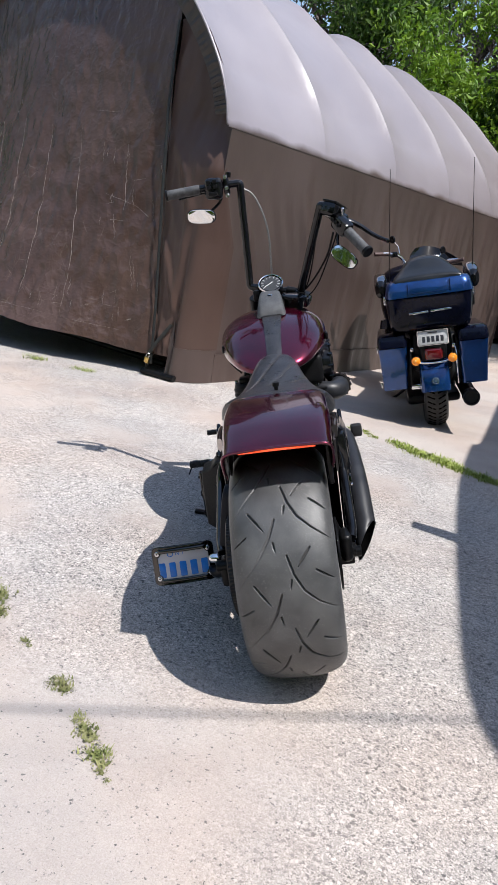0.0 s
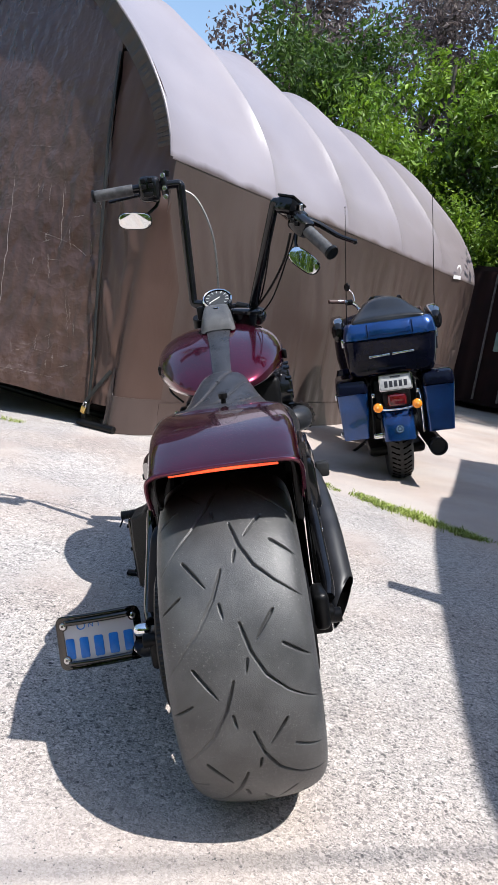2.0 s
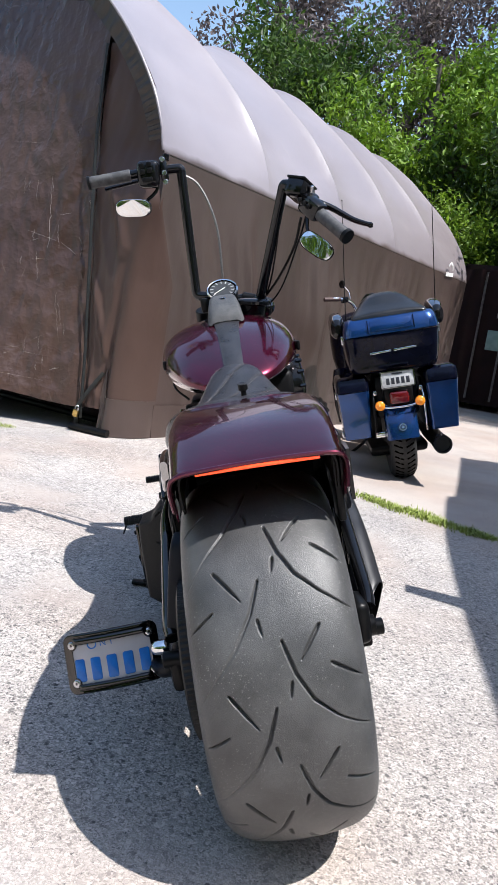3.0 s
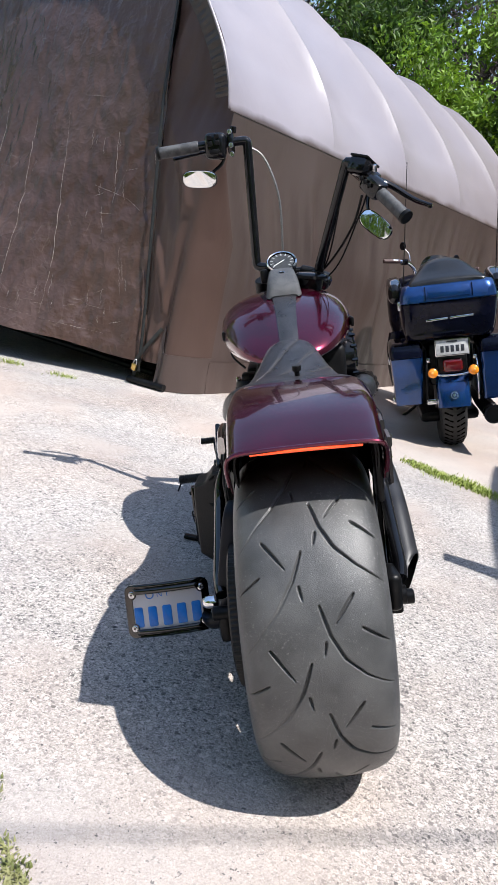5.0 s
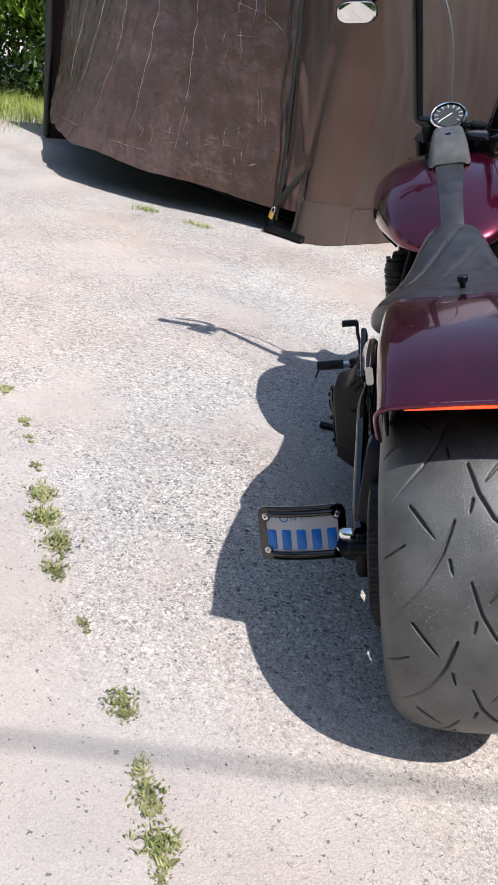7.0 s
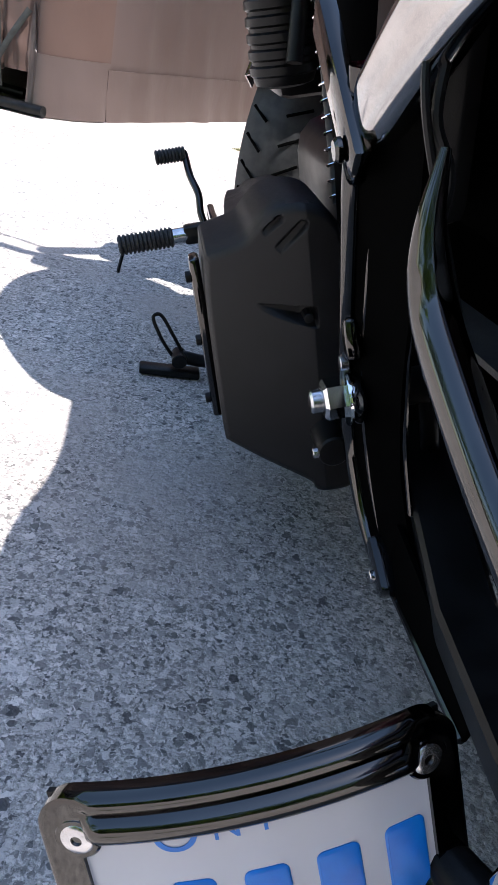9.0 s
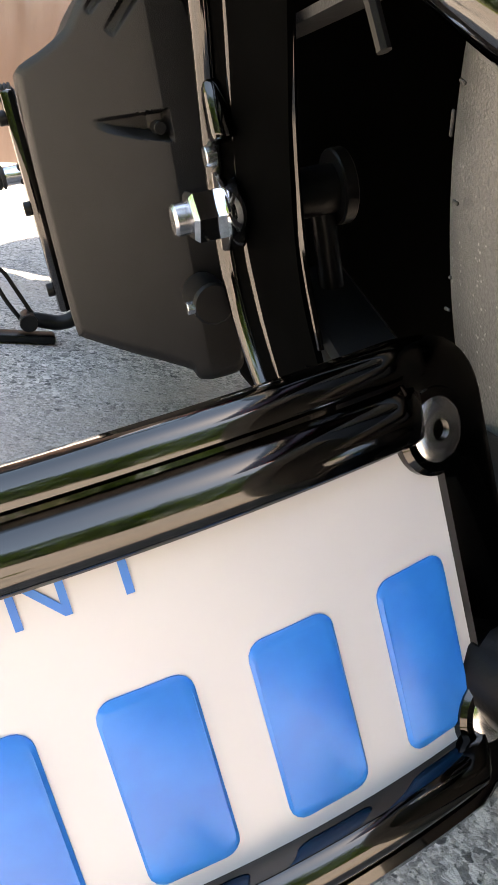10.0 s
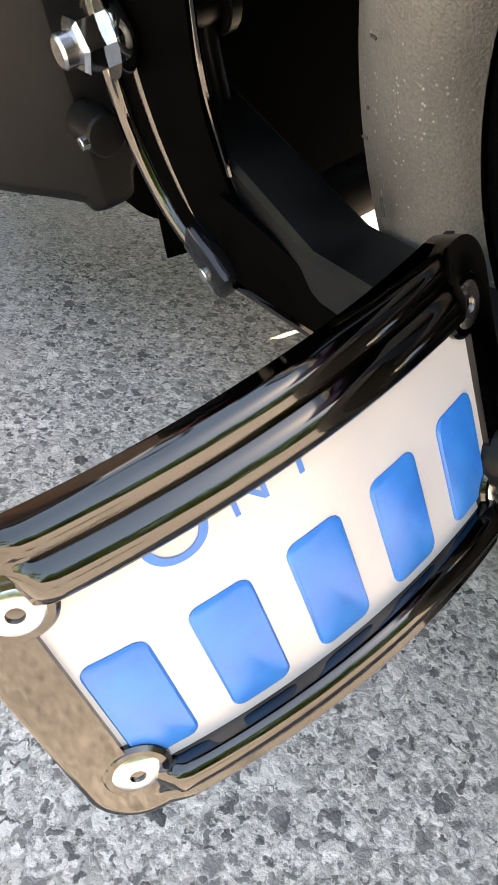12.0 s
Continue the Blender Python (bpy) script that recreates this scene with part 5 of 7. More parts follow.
def quilt(x, y, hw):
    """Padded rolls between sunk stitch lines that run aslant over the seat's nose."""
    if not 0.46 < y < 0.8 or abs(x) > 0.92 * hw:
        return 0.0
    t = (x - 0.45 * y) / 0.075
    d = abs(t - round(t)) * 0.075 * 0.9
    edge = min(1.0, (0.92 * hw - abs(x)) / 0.015, (y - 0.46) / 0.05, (0.8 - y) / 0.02)
    return edge * (0.0015 - 0.003 * math.exp(-(d / 0.007) ** 2))


seat_rings = []
for y, hw, z, up, dn in smooth_rows(seat_rows, 8):
    ring = super_ring(0, y, z, hw, up, dn, 150, 2.15)
    seat_rings.append([(x, q, w + (quilt(x, y, hw) if w > z + 0.3 * up else 0.0)) for x, q, w in ring])
seat = part("seat", loft(seat_rings), leather, bike, "black quilted leather solo seat with pale stitching")


def seat_top(x, y):
    r = np.array(seat_rows)
    hw, z, up = (np.interp(y, r[:, 0], r[:, i]) for i in (1, 2, 3))
    k = min(1, abs(x) / hw)
    return z + up * (1 - k ** 2.15) ** (1 / 2.15)


def seam(pts, r=0.0004):
    line = []
    for (x0, y0), (x1, y1) in zip(pts, pts[1:]):
        for f in np.linspace(0, 1, 14):
            x, y = x0 + (x1 - x0) * f, y0 + (y1 - y0) * f
            line.append((x, y, seat_top(x, y) + 0.0012))
    return tube(line, r, 5, 1)


for k in range(-16, 0):
    for off in (-0.0035, 0.0035):
        pts = []
        for y in np.linspace(0.44, 0.8, 30):
            x = 0.075 * k + 0.45 * y + off
            if abs(x) < 0.93 * float(np.interp(y, [q[0] for q in seat_rows], [q[1] for q in seat_rows])):
                pts.append((x, y))
        if len(pts) > 3:
            part("stitching", seam(pts), thread, seat)
rim = [(-0.15, 0.36), (-0.162, 0.385), (-0.16, 0.42), (-0.15, 0.46), (-0.128, 0.53), (-0.104, 0.6)]
for sx in (-1, 1):
    for off in (0.0, 0.008):
        part("stitching", seam([((x + off) * -sx, y) for x, y in rim]), thread, seat)
part("seat_knob", cyl((0.008, 0.245, 0.785), (0.008, 0.242, 0.812), 0.006, 14), satin_black, seat)
part("seat_knob", cyl((0.008, 0.243, 0.807), (0.008, 0.242, 0.82), 0.0105, 14), satin_black, seat)

# fuel tank with console and cap
tank_rows = smooth_rows([(0.69, 0.045, 0.775, 0.016, 0.012), (0.715, 0.1, 0.787, 0.028, 0.02), (0.76, 0.14, 0.802, 0.044, 0.032), (0.83, 0.172, 0.822, 0.062, 0.05), (0.92, 0.199, 0.84, 0.085, 0.08), (1.02, 0.213, 0.85, 0.105, 0.12), (1.12, 0.215, 0.858, 0.113, 0.12), (1.21, 0.19, 0.862, 0.11, 0.11), (1.28, 0.14, 0.865, 0.085, 0.085), (1.325, 0.075, 0.865, 0.05, 0.05)], 5)
tank = part("fuel_tank", loft([super_ring(-0.005, y, z, hw, up, dn, 44, 2.35) for y, hw, z, up, dn in tank_rows]), wine_paint, bike, "teardrop wine red metallic fuel tank")


def tank_top(x, y):
    r = np.array(tank_rows)
    hw, z, up = (np.interp(y, r[:, 0], r[:, i]) for i in (1, 2, 3))
    return z + up * (1 - min(1, abs(x) / hw) ** 2.35) ** (1 / 2.35)


rows = []
for y, w in [tuple(q) for q in smooth_rows([(0.70, 0.027), (0.78, 0.029), (0.88, 0.032), (0.96, 0.037), (1.0, 0.041)], 4)]:
    rows.append([(w * s, y, tank_top(w * s, y) + 0.004 + 0.004 * (1 - s * s)) for s in np.linspace(-1, 1, 9)])
part("console_strap", sheet(rows, -0.01), leather, tank, "dark leather tank strap")
rows = []
for y, w, h in [tuple(q) for q in smooth_rows([(0.985, 0.046, 0.006), (0.995, 0.056, 0.028), (1.03, 0.058, 0.048), (1.1, 0.054, 0.062), (1.16, 0.05, 0.064), (1.2, 0.04, 0.05)], 4)]:
    rows.append([(w * s, y, tank_top(w * s, y) + 0.004 + h * (1 - abs(s) ** 10)) for s in np.linspace(-1, 1, 21)])
console = part("console", sheet(rows, -0.012), leather_grey, tank, "grey textured leather console")
part("badge", box((0.02, 0.016, 0.004), (0, 1.075, tank_top(0, 1.075) + 0.062), 0.002, (24, 0, 0)), chrome, console)
part("badge", box((0.016, 0.008, 0.003), (0, 1.069, tank_top(0, 1.075) + 0.0625), 0.001, (24, 0, 0)), gloss_black, console)
cz = tank_top(0.1, 1.1)
part("fuel_cap", moved(lathe([(-0.06, 0.036), (0.0, 0.044), (0.004, 0.054), (0.014, 0.055), (0.019, 0.05), (0.022, 0.03), (0.022, 0.0005)], 36, "z"), pose(0.1, 1.15, cz + 0.034, 6, 10, 0) @ pose(0, 0, 0)), gloss_black, tank, "flat round black fuel cap")
for s in (-1, 1):
    part("tank_emblem", box((0.012, 0.1, 0.03), (0.207 * s, 0.98, 0.85), 0.005), satin_black, tank)

# speedometer pod on the risers
gm = pose(0.005, 1.285, 1.062, 40, 0, 0)
gauge = part("speedometer", moved(lathe([(-0.07, 0.038), (-0.05, 0.05), (-0.005, 0.054), (0.0, 0.052)], 36, "z"), gm), gloss_black, bike, "round speedometer with chrome rim")
part("bezel", moved(lathe([(-0.004, 0.054), (0.005, 0.0555), (0.009, 0.0525), (0.007, 0.0495), (0.0, 0.05)], 40, "z", closed=True), gm), chrome, gauge)
part("dial", moved(lathe([(0.003, 0.047), (0.0035, 0.0005)], 36, "z"), gm), gloss_black, gauge)
part("dial_ring", moved(lathe([(0.0042, 0.044), (0.0046, 0.03)], 36, "z"), gm), dial_face, gauge)
for k in range(11):
    a = radians(-40 + 26 * k)
    part("dial_mark", moved(box((0.012, 0.003, 0.001), (0.037 * math.cos(a), 0.037 * math.sin(a), 0.0053), 0.0002, (0, 0, math.degrees(a)), 1), gm), dial_mark, gauge)
part("needle", moved(box((0.05, 0.003, 0.0015), (-0.01, -0.008, 0.0065), 0.0004, (0, 0, 35), 1), gm), white_print, gauge)

ignition = part("ignition_switch", box((0.08, 0.07, 0.045), (0.132, 1.24, 0.985), 0.014, (12, 24, -12), segments=3), gloss_black, bike, "gloss black ignition switch beside the dial")
part("switch_lid", box((0.06, 0.05, 0.01), (0.14, 1.238, 1.01), 0.004, (12, 24, -12)), satin_black, ignition)
part("switch_lug", cyl((0.07, 1.27, 1.03), (0.115, 1.262, 1.015), 0.017, 18, 0.004), satin_black, ignition)
part("cable_clamp", box((0.03, 0.04, 0.05), (-0.062, 1.29, 1.02), 0.008), satin_black, bike)

# handlebar, turned to the right
BAR = 0.0165
part("riser_clamp", box((0.15, 0.05, 0.05), (0.02, 1.315, 1.015), 0.012, (0, 0, -18)), satin_black, bike)
for x, y in ((-0.03, 1.33), (0.065, 1.3)):
    part("riser", cyl((x, y, 0.93), (x, y, 1.03), 0.02), satin_black, bike)


def bar_line(pts, r=0.012):
    """A line with tight rounded corners."""
    out = [Vector(pts[0])]
    for a, b, c in zip(pts, pts[1:], pts[2:]):
        a, b, c = Vector(a), Vector(b), Vector(c)
        p, q = b + (a - b).normalized() * r, b + (c - b).normalized() * r
        out += [p.lerp(b, u).lerp(b.lerp(q, u), u) for u in (0, 0.25, 0.5, 0.75, 1)]
    return out + [Vector(pts[-1])]


L_IN, L_END = Vector((-0.2, 1.345, 1.5)), Vector((-0.388, 1.338, 1.492))
R_TOP = (0.248, 1.08, 1.352)
R_IN, R_END = Vector((0.318, 1.035, 1.262)), Vector((0.393, 0.94, 1.155))
part("handlebar", tube(bar_line([(0.02, 1.315, 1.035), (-0.088, 1.345, 1.06), (-0.072, 1.36, 1.5), tuple(L_IN), tuple(L_END)]), BAR, 14, 1), gloss_black, bike, "tall gloss black ape hanger handlebar")
part("handlebar", tube(bar_line([(0.02, 1.315, 1.035), (0.125, 1.25, 1.0), R_TOP, tuple(R_IN), tuple(R_END)]), BAR, 14, 1), gloss_black, bike, "tall gloss black ape hanger handlebar")


def knurled(a, b, r, rings=26, sides=20):
    a, b = Vector(a), Vector(b)
    q = (b - a).to_track_quat("Z", "Y").to_matrix().to_4x4()
    h = (b - a).length
    vs, fs = [], []
    n = rings * 2
    for i in range(n + 1):
        for k in range(sides * 2):
            rr = r - 0.0016 * ((i + k) % 2) if 0 < i < n else r * 0.92
            t = math.pi * k / sides
            vs.append((rr * math.cos(t), rr * math.sin(t), h * i / n))
    m = sides * 2
    for i in range(n):
        for k in range(m):
            fs.append((i * m + k, i * m + (k + 1) % m, (i + 1) * m + (k + 1) % m, (i + 1) * m + k))
    fs += [tuple(range(m))[::-1], tuple(range(n * m, n * m + m))]
    return moved((vs, fs), Matrix.Translation(a) @ q)


part("grip", knurled(L_IN.lerp(L_END, 0.25), L_END, 0.0205), mat("dusty knurled grip", (0.055, 0.055, 0.058), (0.1, 0.1, 0.103), 60, 0.5), bike, "knurled dark grip")
part("grip", knurled(R_IN.lerp(R_END, 0.25), R_END, 0.0205), mat("dusty knurled grip", (0.08, 0.08, 0.083)), bike, "knurled dark grip")
part("grip_end", cyl(R_END, R_END + (R_END - R_IN).normalized() * 0.016, 0.0235), satin_black, bike)
part("grip_end", cyl(L_END, L_END + (L_END - L_IN).normalized() * 0.01, 0.0235), satin_black, bike)
# switch housings, levers, master cylinder
part("switch_housing", box((0.078, 0.055, 0.09), (-0.185, 1.335, 1.49), 0.02, (0, 6, 0), segments=3), gloss_black, bike)
for dx, dz in ((-0.018, 0.026), (0.008, 0.028), (-0.018, 0.006), (0.008, 0.007), (-0.005, -0.022)):
    part("switch_button", box((0.018 if dz > 0 else 0.036, 0.01, 0.016), (-0.185 + dx, 1.307, 1.49 + dz), 0.003), satin_black, bike)
perch = part("clutch_perch", box((0.026, 0.05, 0.075), (-0.13, 1.35, 1.495), 0.01), gloss_black, bike)
for z in (1.455, 1.485, 1.53):
    part("perch_bolt", cyl((-0.13, 1.318, z), (-0.13, 1.33, z), 0.009, 12), steel, perch)
part("perch_cap", cyl((-0.12, 1.35, 1.53), (-0.115, 1.35, 1.55), 0.012, 14), gloss_black, perch)
part("clutch_lever", tube([(-0.13, 1.39, 1.5), (-0.22, 1.41, 1.49), (-0.35, 1.4, 1.475)], [0.01, 0.008, 0.007], 10, 6, flat=1.3), gloss_black, bike)
rd = (R_END - R_IN).normalized()
part("switch_housing", moved(box((0.05, 0.085, 0.06), (0, 0, 0), 0.014), Matrix.Translation(R_IN.lerp(R_END, 0.02)) @ rd.to_track_quat("Y", "Z").to_matrix().to_4x4()), gloss_black, bike)
for k in (-1, 0, 1):
    part("switch_button", box((0.012, 0.016, 0.014), tuple(R_IN + rd * 0.02 * k + Vector((-0.026, -0.018, 0.012))), 0.003), satin_black, bike)
part("master_cylinder", moved(box((0.066, 0.1, 0.055), (0, 0, 0), 0.014), pose(0.292, 1.07, 1.318, -18, 18, -35)), gloss_black, bike)
part("reservoir_lid", moved(box((0.064, 0.098, 0.008), (0, 0, 0.029), 0.003), pose(0.292, 1.07, 1.318, -18, 18, -35)), satin_black, bike)
part("sight_glass", moved(box((0.022, 0.05, 0.004), (0, 0.005, 0.034), 0.0015), pose(0.292, 1.07, 1.318, -18, 18, -35)), mat("grey lid inlay", (0.12, 0.14, 0.17), (0.18, 0.2, 0.23), 40, 0.2), bike)
part("brake_perch", box((0.05, 0.05, 0.05), (0.318, 1.06, 1.285), 0.016, (0, 30, -35), segments=3), gloss_black, bike)
part("perch_bolt", cyl((0.325, 1.05, 1.3), (0.328, 1.04, 1.325), 0.008, 12), steel, bike)
part("brake_lever", tube([(0.315, 1.06, 1.29), (0.38, 1.06, 1.255), (0.44, 1.03, 1.205), (0.485, 1.0, 1.178)], [0.012, 0.01, 0.0085, 0.007], 10, 6, flat=1.3), gloss_black, bike)
part("lever_tip", lathe([(-0.008, 0.001), (-0.006, 0.007), (0, 0.0095), (0.006, 0.007), (0.008, 0.001)], 14, "x", (0.486, 0.998, 1.177)), gloss_black, bike)


def mirror(center, w, h, turn, stem):
    m = pose(*center, *turn)
    ring = [(math.copysign(abs(math.cos(a)) ** 0.6, math.cos(a)) * w / 2, math.copysign(abs(math.sin(a)) ** 0.75, math.sin(a)) * h / 2) for a in np.linspace(0, 2 * math.pi, 28, endpoint=False)]
    body = part("mirror", moved(loft([[(x * k, d, z * k) for x, z in ring] for k, d in ((0.7, 0.02), (0.95, 0.012), (1.0, 0.002), (0.98, -0.003))]), m), gloss_black, bike, "slim mirror hung under the handlebar")
    part("mirror_glass", moved(loft([[(x * k, d, z * k) for x, z in ring] for k, d in ((0.93, -0.0035), (0.9, -0.0045))]), m), mirror_glass, body)
    part("mirror_stem", tube(stem, 0.006, 8, 6), gloss_black, body)


mirror((-0.255, 1.32, 1.385), 0.128, 0.062, (8, 8, -4), [(-0.155, 1.345, 1.485), (-0.165, 1.35, 1.44), (-0.2, 1.34, 1.41), (-0.225, 1.33, 1.395)])
mirror((0.312, 0.995, 1.14), 0.118, 0.06, (-6.5, 44, -11), [(0.305, 1.045, 1.25), (0.295, 1.03, 1.2), (0.3, 1.01, 1.165)])
# cables
part("clutch_cable", tube([(-0.085, 1.375, 1.49), (-0.02, 1.39, 1.44), (0.02, 1.38, 1.3), (0.015, 1.37, 1.12), (0.0, 1.4, 0.98)], 0.0042, 8, 8), mat("grey braided hose", (0.1, 0.1, 0.1), (0.2, 0.2, 0.2), 300, 0.4, metal=0.6), bike)
part("brake_hose", tube([(0.285, 1.06, 1.24), (0.25, 1.09, 1.15), (0.18, 1.2, 1.05), (0.1, 1.33, 0.98)], 0.0045, 8, 8), satin_black, bike)
part("throttle_cable", tube([(0.3, 1.06, 1.24), (0.27, 1.1, 1.17), (0.19, 1.2, 1.02), (0.08, 1.3, 0.95)], 0.003, 8, 8), satin_black, bike)
part("throttle_cable", tube([(0.235, 1.09, 1.33), (0.21, 1.14, 1.2), (0.165, 1.22, 1.05), (0.1, 1.3, 0.95)], 0.003, 8, 8), satin_black, bike)

# front end, turned to the right with the bars
HEAD = Matrix.Translation((0, 1.36, 0.93))
STEER = HEAD @ Matrix.Rotation(radians(-36), 4, Vector((0, -0.5, 0.866))) @ HEAD.inverted()
ahead = []
for s in (-1, 1):
    ahead.append(part("fork_leg", cyl((0.1 * s, 1.34, 0.98), (0.1 * s, 1.7, AXLE), 0.026), satin_black, bike))
part("fork_clamp", box((0.26, 0.07, 0.04), (0, 1.35, 0.93), 0.012), satin_black, bike)
ahead.append(part("headlight", lathe([(-0.09, 0.03), (-0.06, 0.07), (0.03, 0.09), (0.05, 0.085), (0.05, 0.0005)], 30, "y", (0, 1.5, 0.86)), gloss_black, bike))
front_wheel = spoked_rim(bike, "front_wheel", 1.72, 0.333, 0.235, 0.045, 9)
part("front_tyre", lathe([(-0.055, 0.245), (-0.078, 0.27), (-0.074, 0.296), (-0.045, 0.318), (0, 0.327), (0.045, 0.318), (0.074, 0.296), (0.078, 0.27), (0.055, 0.245)], 72, "x", (0, 1.72, 0.333)), front_rubber, front_wheel)
for k in range(36):
    for s in (-1, 1):
        part("tread_bar", moved(box((0.056, 0.006, 0.003), (0.04 * s, 5 * 0.002 * s, 0), 0.001, (0, 22 * s, 32 * s), 1), pose(0, 1.72, 0.333) @ pose(0, 0, 0, 10 * k, 0, 0) @ pose(0, 0, 0.319)), bore_shade_black, front_wheel)
rows = []
for a in np.linspace(-62, 50, 20):
    ar = radians(a)
    rows.append([(x, 1.72 - (0.36 + d) * math.sin(-ar), 0.333 + (0.36 + d) * math.cos(ar)) for x, d in ((-0.096, -0.08), (-0.092, -0.025), (-0.06, 0.0), (0, 0.008), (0.06, 0.0), (0.092, -0.025), (0.096, -0.08))])
ahead += [front_wheel, part("front_fender", sheet(rows, -0.004), wine_paint, bike)]
for ob in ahead:
    ob.matrix_basis = STEER

# engine
part("crankcase", box((0.26, 0.42, 0.26), (0.0, 1.0, 0.36), 0.05, segments=3), satin_black, bike)
part("gearbox", box((0.24, 0.28, 0.22), (0.0, 0.68, 0.37), 0.04, segments=3), satin_black, bike)
for y, tilt in ((0.9, 22), (1.12, -22)):
    m = pose(0, y, 0.47, tilt, 0, 0)
    cylinder = part("cylinder", moved(lathe([(0, 0.065), (0.2, 0.065)], 24, "z"), m), gloss_black, bike, "finned black engine cylinder")
    for k in range(9):
        part("fin", moved(lathe([(0.02 * k, 0.062), (0.02 * k + 0.001, 0.088), (0.02 * k + 0.005, 0.088), (0.02 * k + 0.006, 0.062)], 28, "z"), m), gloss_black, cylinder)
    part("rocker_box", moved(box((0.2, 0.13, 0.07), (0, 0, 0.235), 0.02), m), gloss_black, cylinder)
    for s in (-0.055, -0.025):
        part("pushrod_tube", moved(cyl((0.095, s, -0.02), (0.085, s, 0.21), 0.009), m), chrome, cylinder)
# left side plug wires and the ribbed regulator
prof = [(0.0, 0.03), (0.004, 0.043), (0.012, 0.046)]
for k in range(5):
    z = 0.016 + 0.021 * k
    prof += [(z, 0.0465), (z + 0.003, 0.0505), (z + 0.013, 0.0505), (z + 0.016, 0.0465)]
prof += [(0.126, 0.046), (0.136, 0.04), (0.138, 0.02)]
part("horn_cover", moved(lathe(prof, 30, "z"), pose(-0.152, 1.09, 0.545) @ Matrix.Diagonal((1, 1.1, 1, 1))), satin_black, bike, "ribbed black horn cover")
part("horn_bracket", box((0.05, 0.06, 0.03), (-0.15, 1.09, 0.69), 0.008), satin_black, bike)
part("bracket_nut", cyl((-0.195, 1.09, 0.685), (-0.18, 1.09, 0.685), 0.011, 6, 0.002), chrome, bike)
part("oil_line", tube([(-0.15, 1.0, 0.58), (-0.13, 1.02, 0.66), (-0.1, 1.05, 0.74)], 0.012, 10, 6), satin_black, bike)
part("engine_mount", box((0.1, 0.2, 0.2), (-0.11, 1.22, 0.62), 0.02), satin_black, bike)
part("plug_wire", tube([(-0.16, 1.1, 0.72), (-0.2, 1.13, 0.76), (-0.205, 1.15, 0.8)], 0.004, 8, 8), satin_black, bike)
spring = []
for k in range(150):
    u = k / 149
    c = Vector((-0.128, 0.86, 0.42)).lerp(Vector((-0.122, 0.94, 0.66)), u)
    a = 2 * math.pi * 13 * u
    spring.append(c + Vector((0.011 * math.cos(a), 0.011 * math.sin(a), 0)))
part("hose_core", tube([(-0.128, 0.86, 0.42), (-0.122, 0.94, 0.66)], 0.008, 10, 1), rubber_grip, bike)
part("hose_spring", tube(spring, 0.0016, 6, 1), chrome, bike, "bright wire spring round a hose")

# primary cover: broad matt casting on the left
HUMP = [(-0.196, 0.232), (-0.2, 0.218), (-0.209, 0.2135), (-0.232, 0.2135), (-0.238, 0.216), (-0.242, 0.223), (-0.262, 0.2315), (-0.284, 0.239), (-0.31, 0.249), (-0.3205, 0.2535), (-0.3238, 0.26), (-0.324, 0.31), (-0.3225, 0.4), (-0.319, 0.452), (-0.3165, 0.461), (-0.311, 0.4645), (-0.2955, 0.471), (-0.279, 0.4805), (-0.268, 0.494), (-0.254, 0.507), (-0.234, 0.5125), (-0.216, 0.508), (-0.204, 0.497), (-0.198, 0.478), (-0.193, 0.41), (-0.19, 0.33), (-0.19, 0.25)]
HUMP = [tuple(q) for q in smooth_rows(HUMP + HUMP[:1], 20)][:-1]


def hump_ring(y, kx, kz, dx=0.0):
    """The cover's section at y, drawn in towards its inner low corner; its outboard edge lies further forward."""
    return [(-0.186 + (x + 0.186) * kx + dx, y + sweep(x), 0.3 + (z - 0.3) * kz) for x, z in HUMP]


def sweep(x):
    return 0.068 * min(1.0, max(0.0, (-x - 0.228) / 0.094)) ** 1.15


def hollow(x, z):
    """How deep the cast pocket and the two slots over it reach into the cover's rear face."""
    u = (x + 0.2765) / 0.05
    deep = 0.0
    if 0 < u < 1.05:
        top, low = 0.4215, 0.4195 - 0.0195 * math.sqrt(min(1.0, u))
        edge = min(1.0, (1.05 - u) / 0.05) * min(1.0, max(0.0, (top - z) / 0.0022)) * min(1.0, max(0.0, (z - low) / 0.007))
        deep = 0.016 * edge * min(1.0, u * 1.3)
    for x0, z0, x1, z1, w in ((-0.2535, 0.472, -0.231, 0.495, 0.0045), (-0.264, 0.4865, -0.249, 0.5, 0.0035)):
        k = min(1.0, max(0.0, ((x - x0) * (x1 - x0) + (z - z0) * (z1 - z0)) / ((x1 - x0) ** 2 + (z1 - z0) ** 2)))
        d = math.hypot(x - x0 - (x1 - x0) * k, z - z0 - (z1 - z0) * k)
        deep = max(deep, 0.007 * k ** 0.6 * min(1.0, max(0.0, (w - d) / 0.0022)))
    return deep


def face_ring(k):
    """The rear face, ring by ring towards its middle: gently crowned, with the hollows sunk into it."""
    ring = []
    for x, z in HUMP:
        px, pz = -0.245 + (x + 0.245) * k, 0.385 + (z - 0.385) * k
        roll = 0.0062 * max(0.0, (k - 0.93) / 0.07) ** 2
        ring.append((px, 0.5115 + sweep(px) + roll + hollow(px, pz), pz))
    return ring


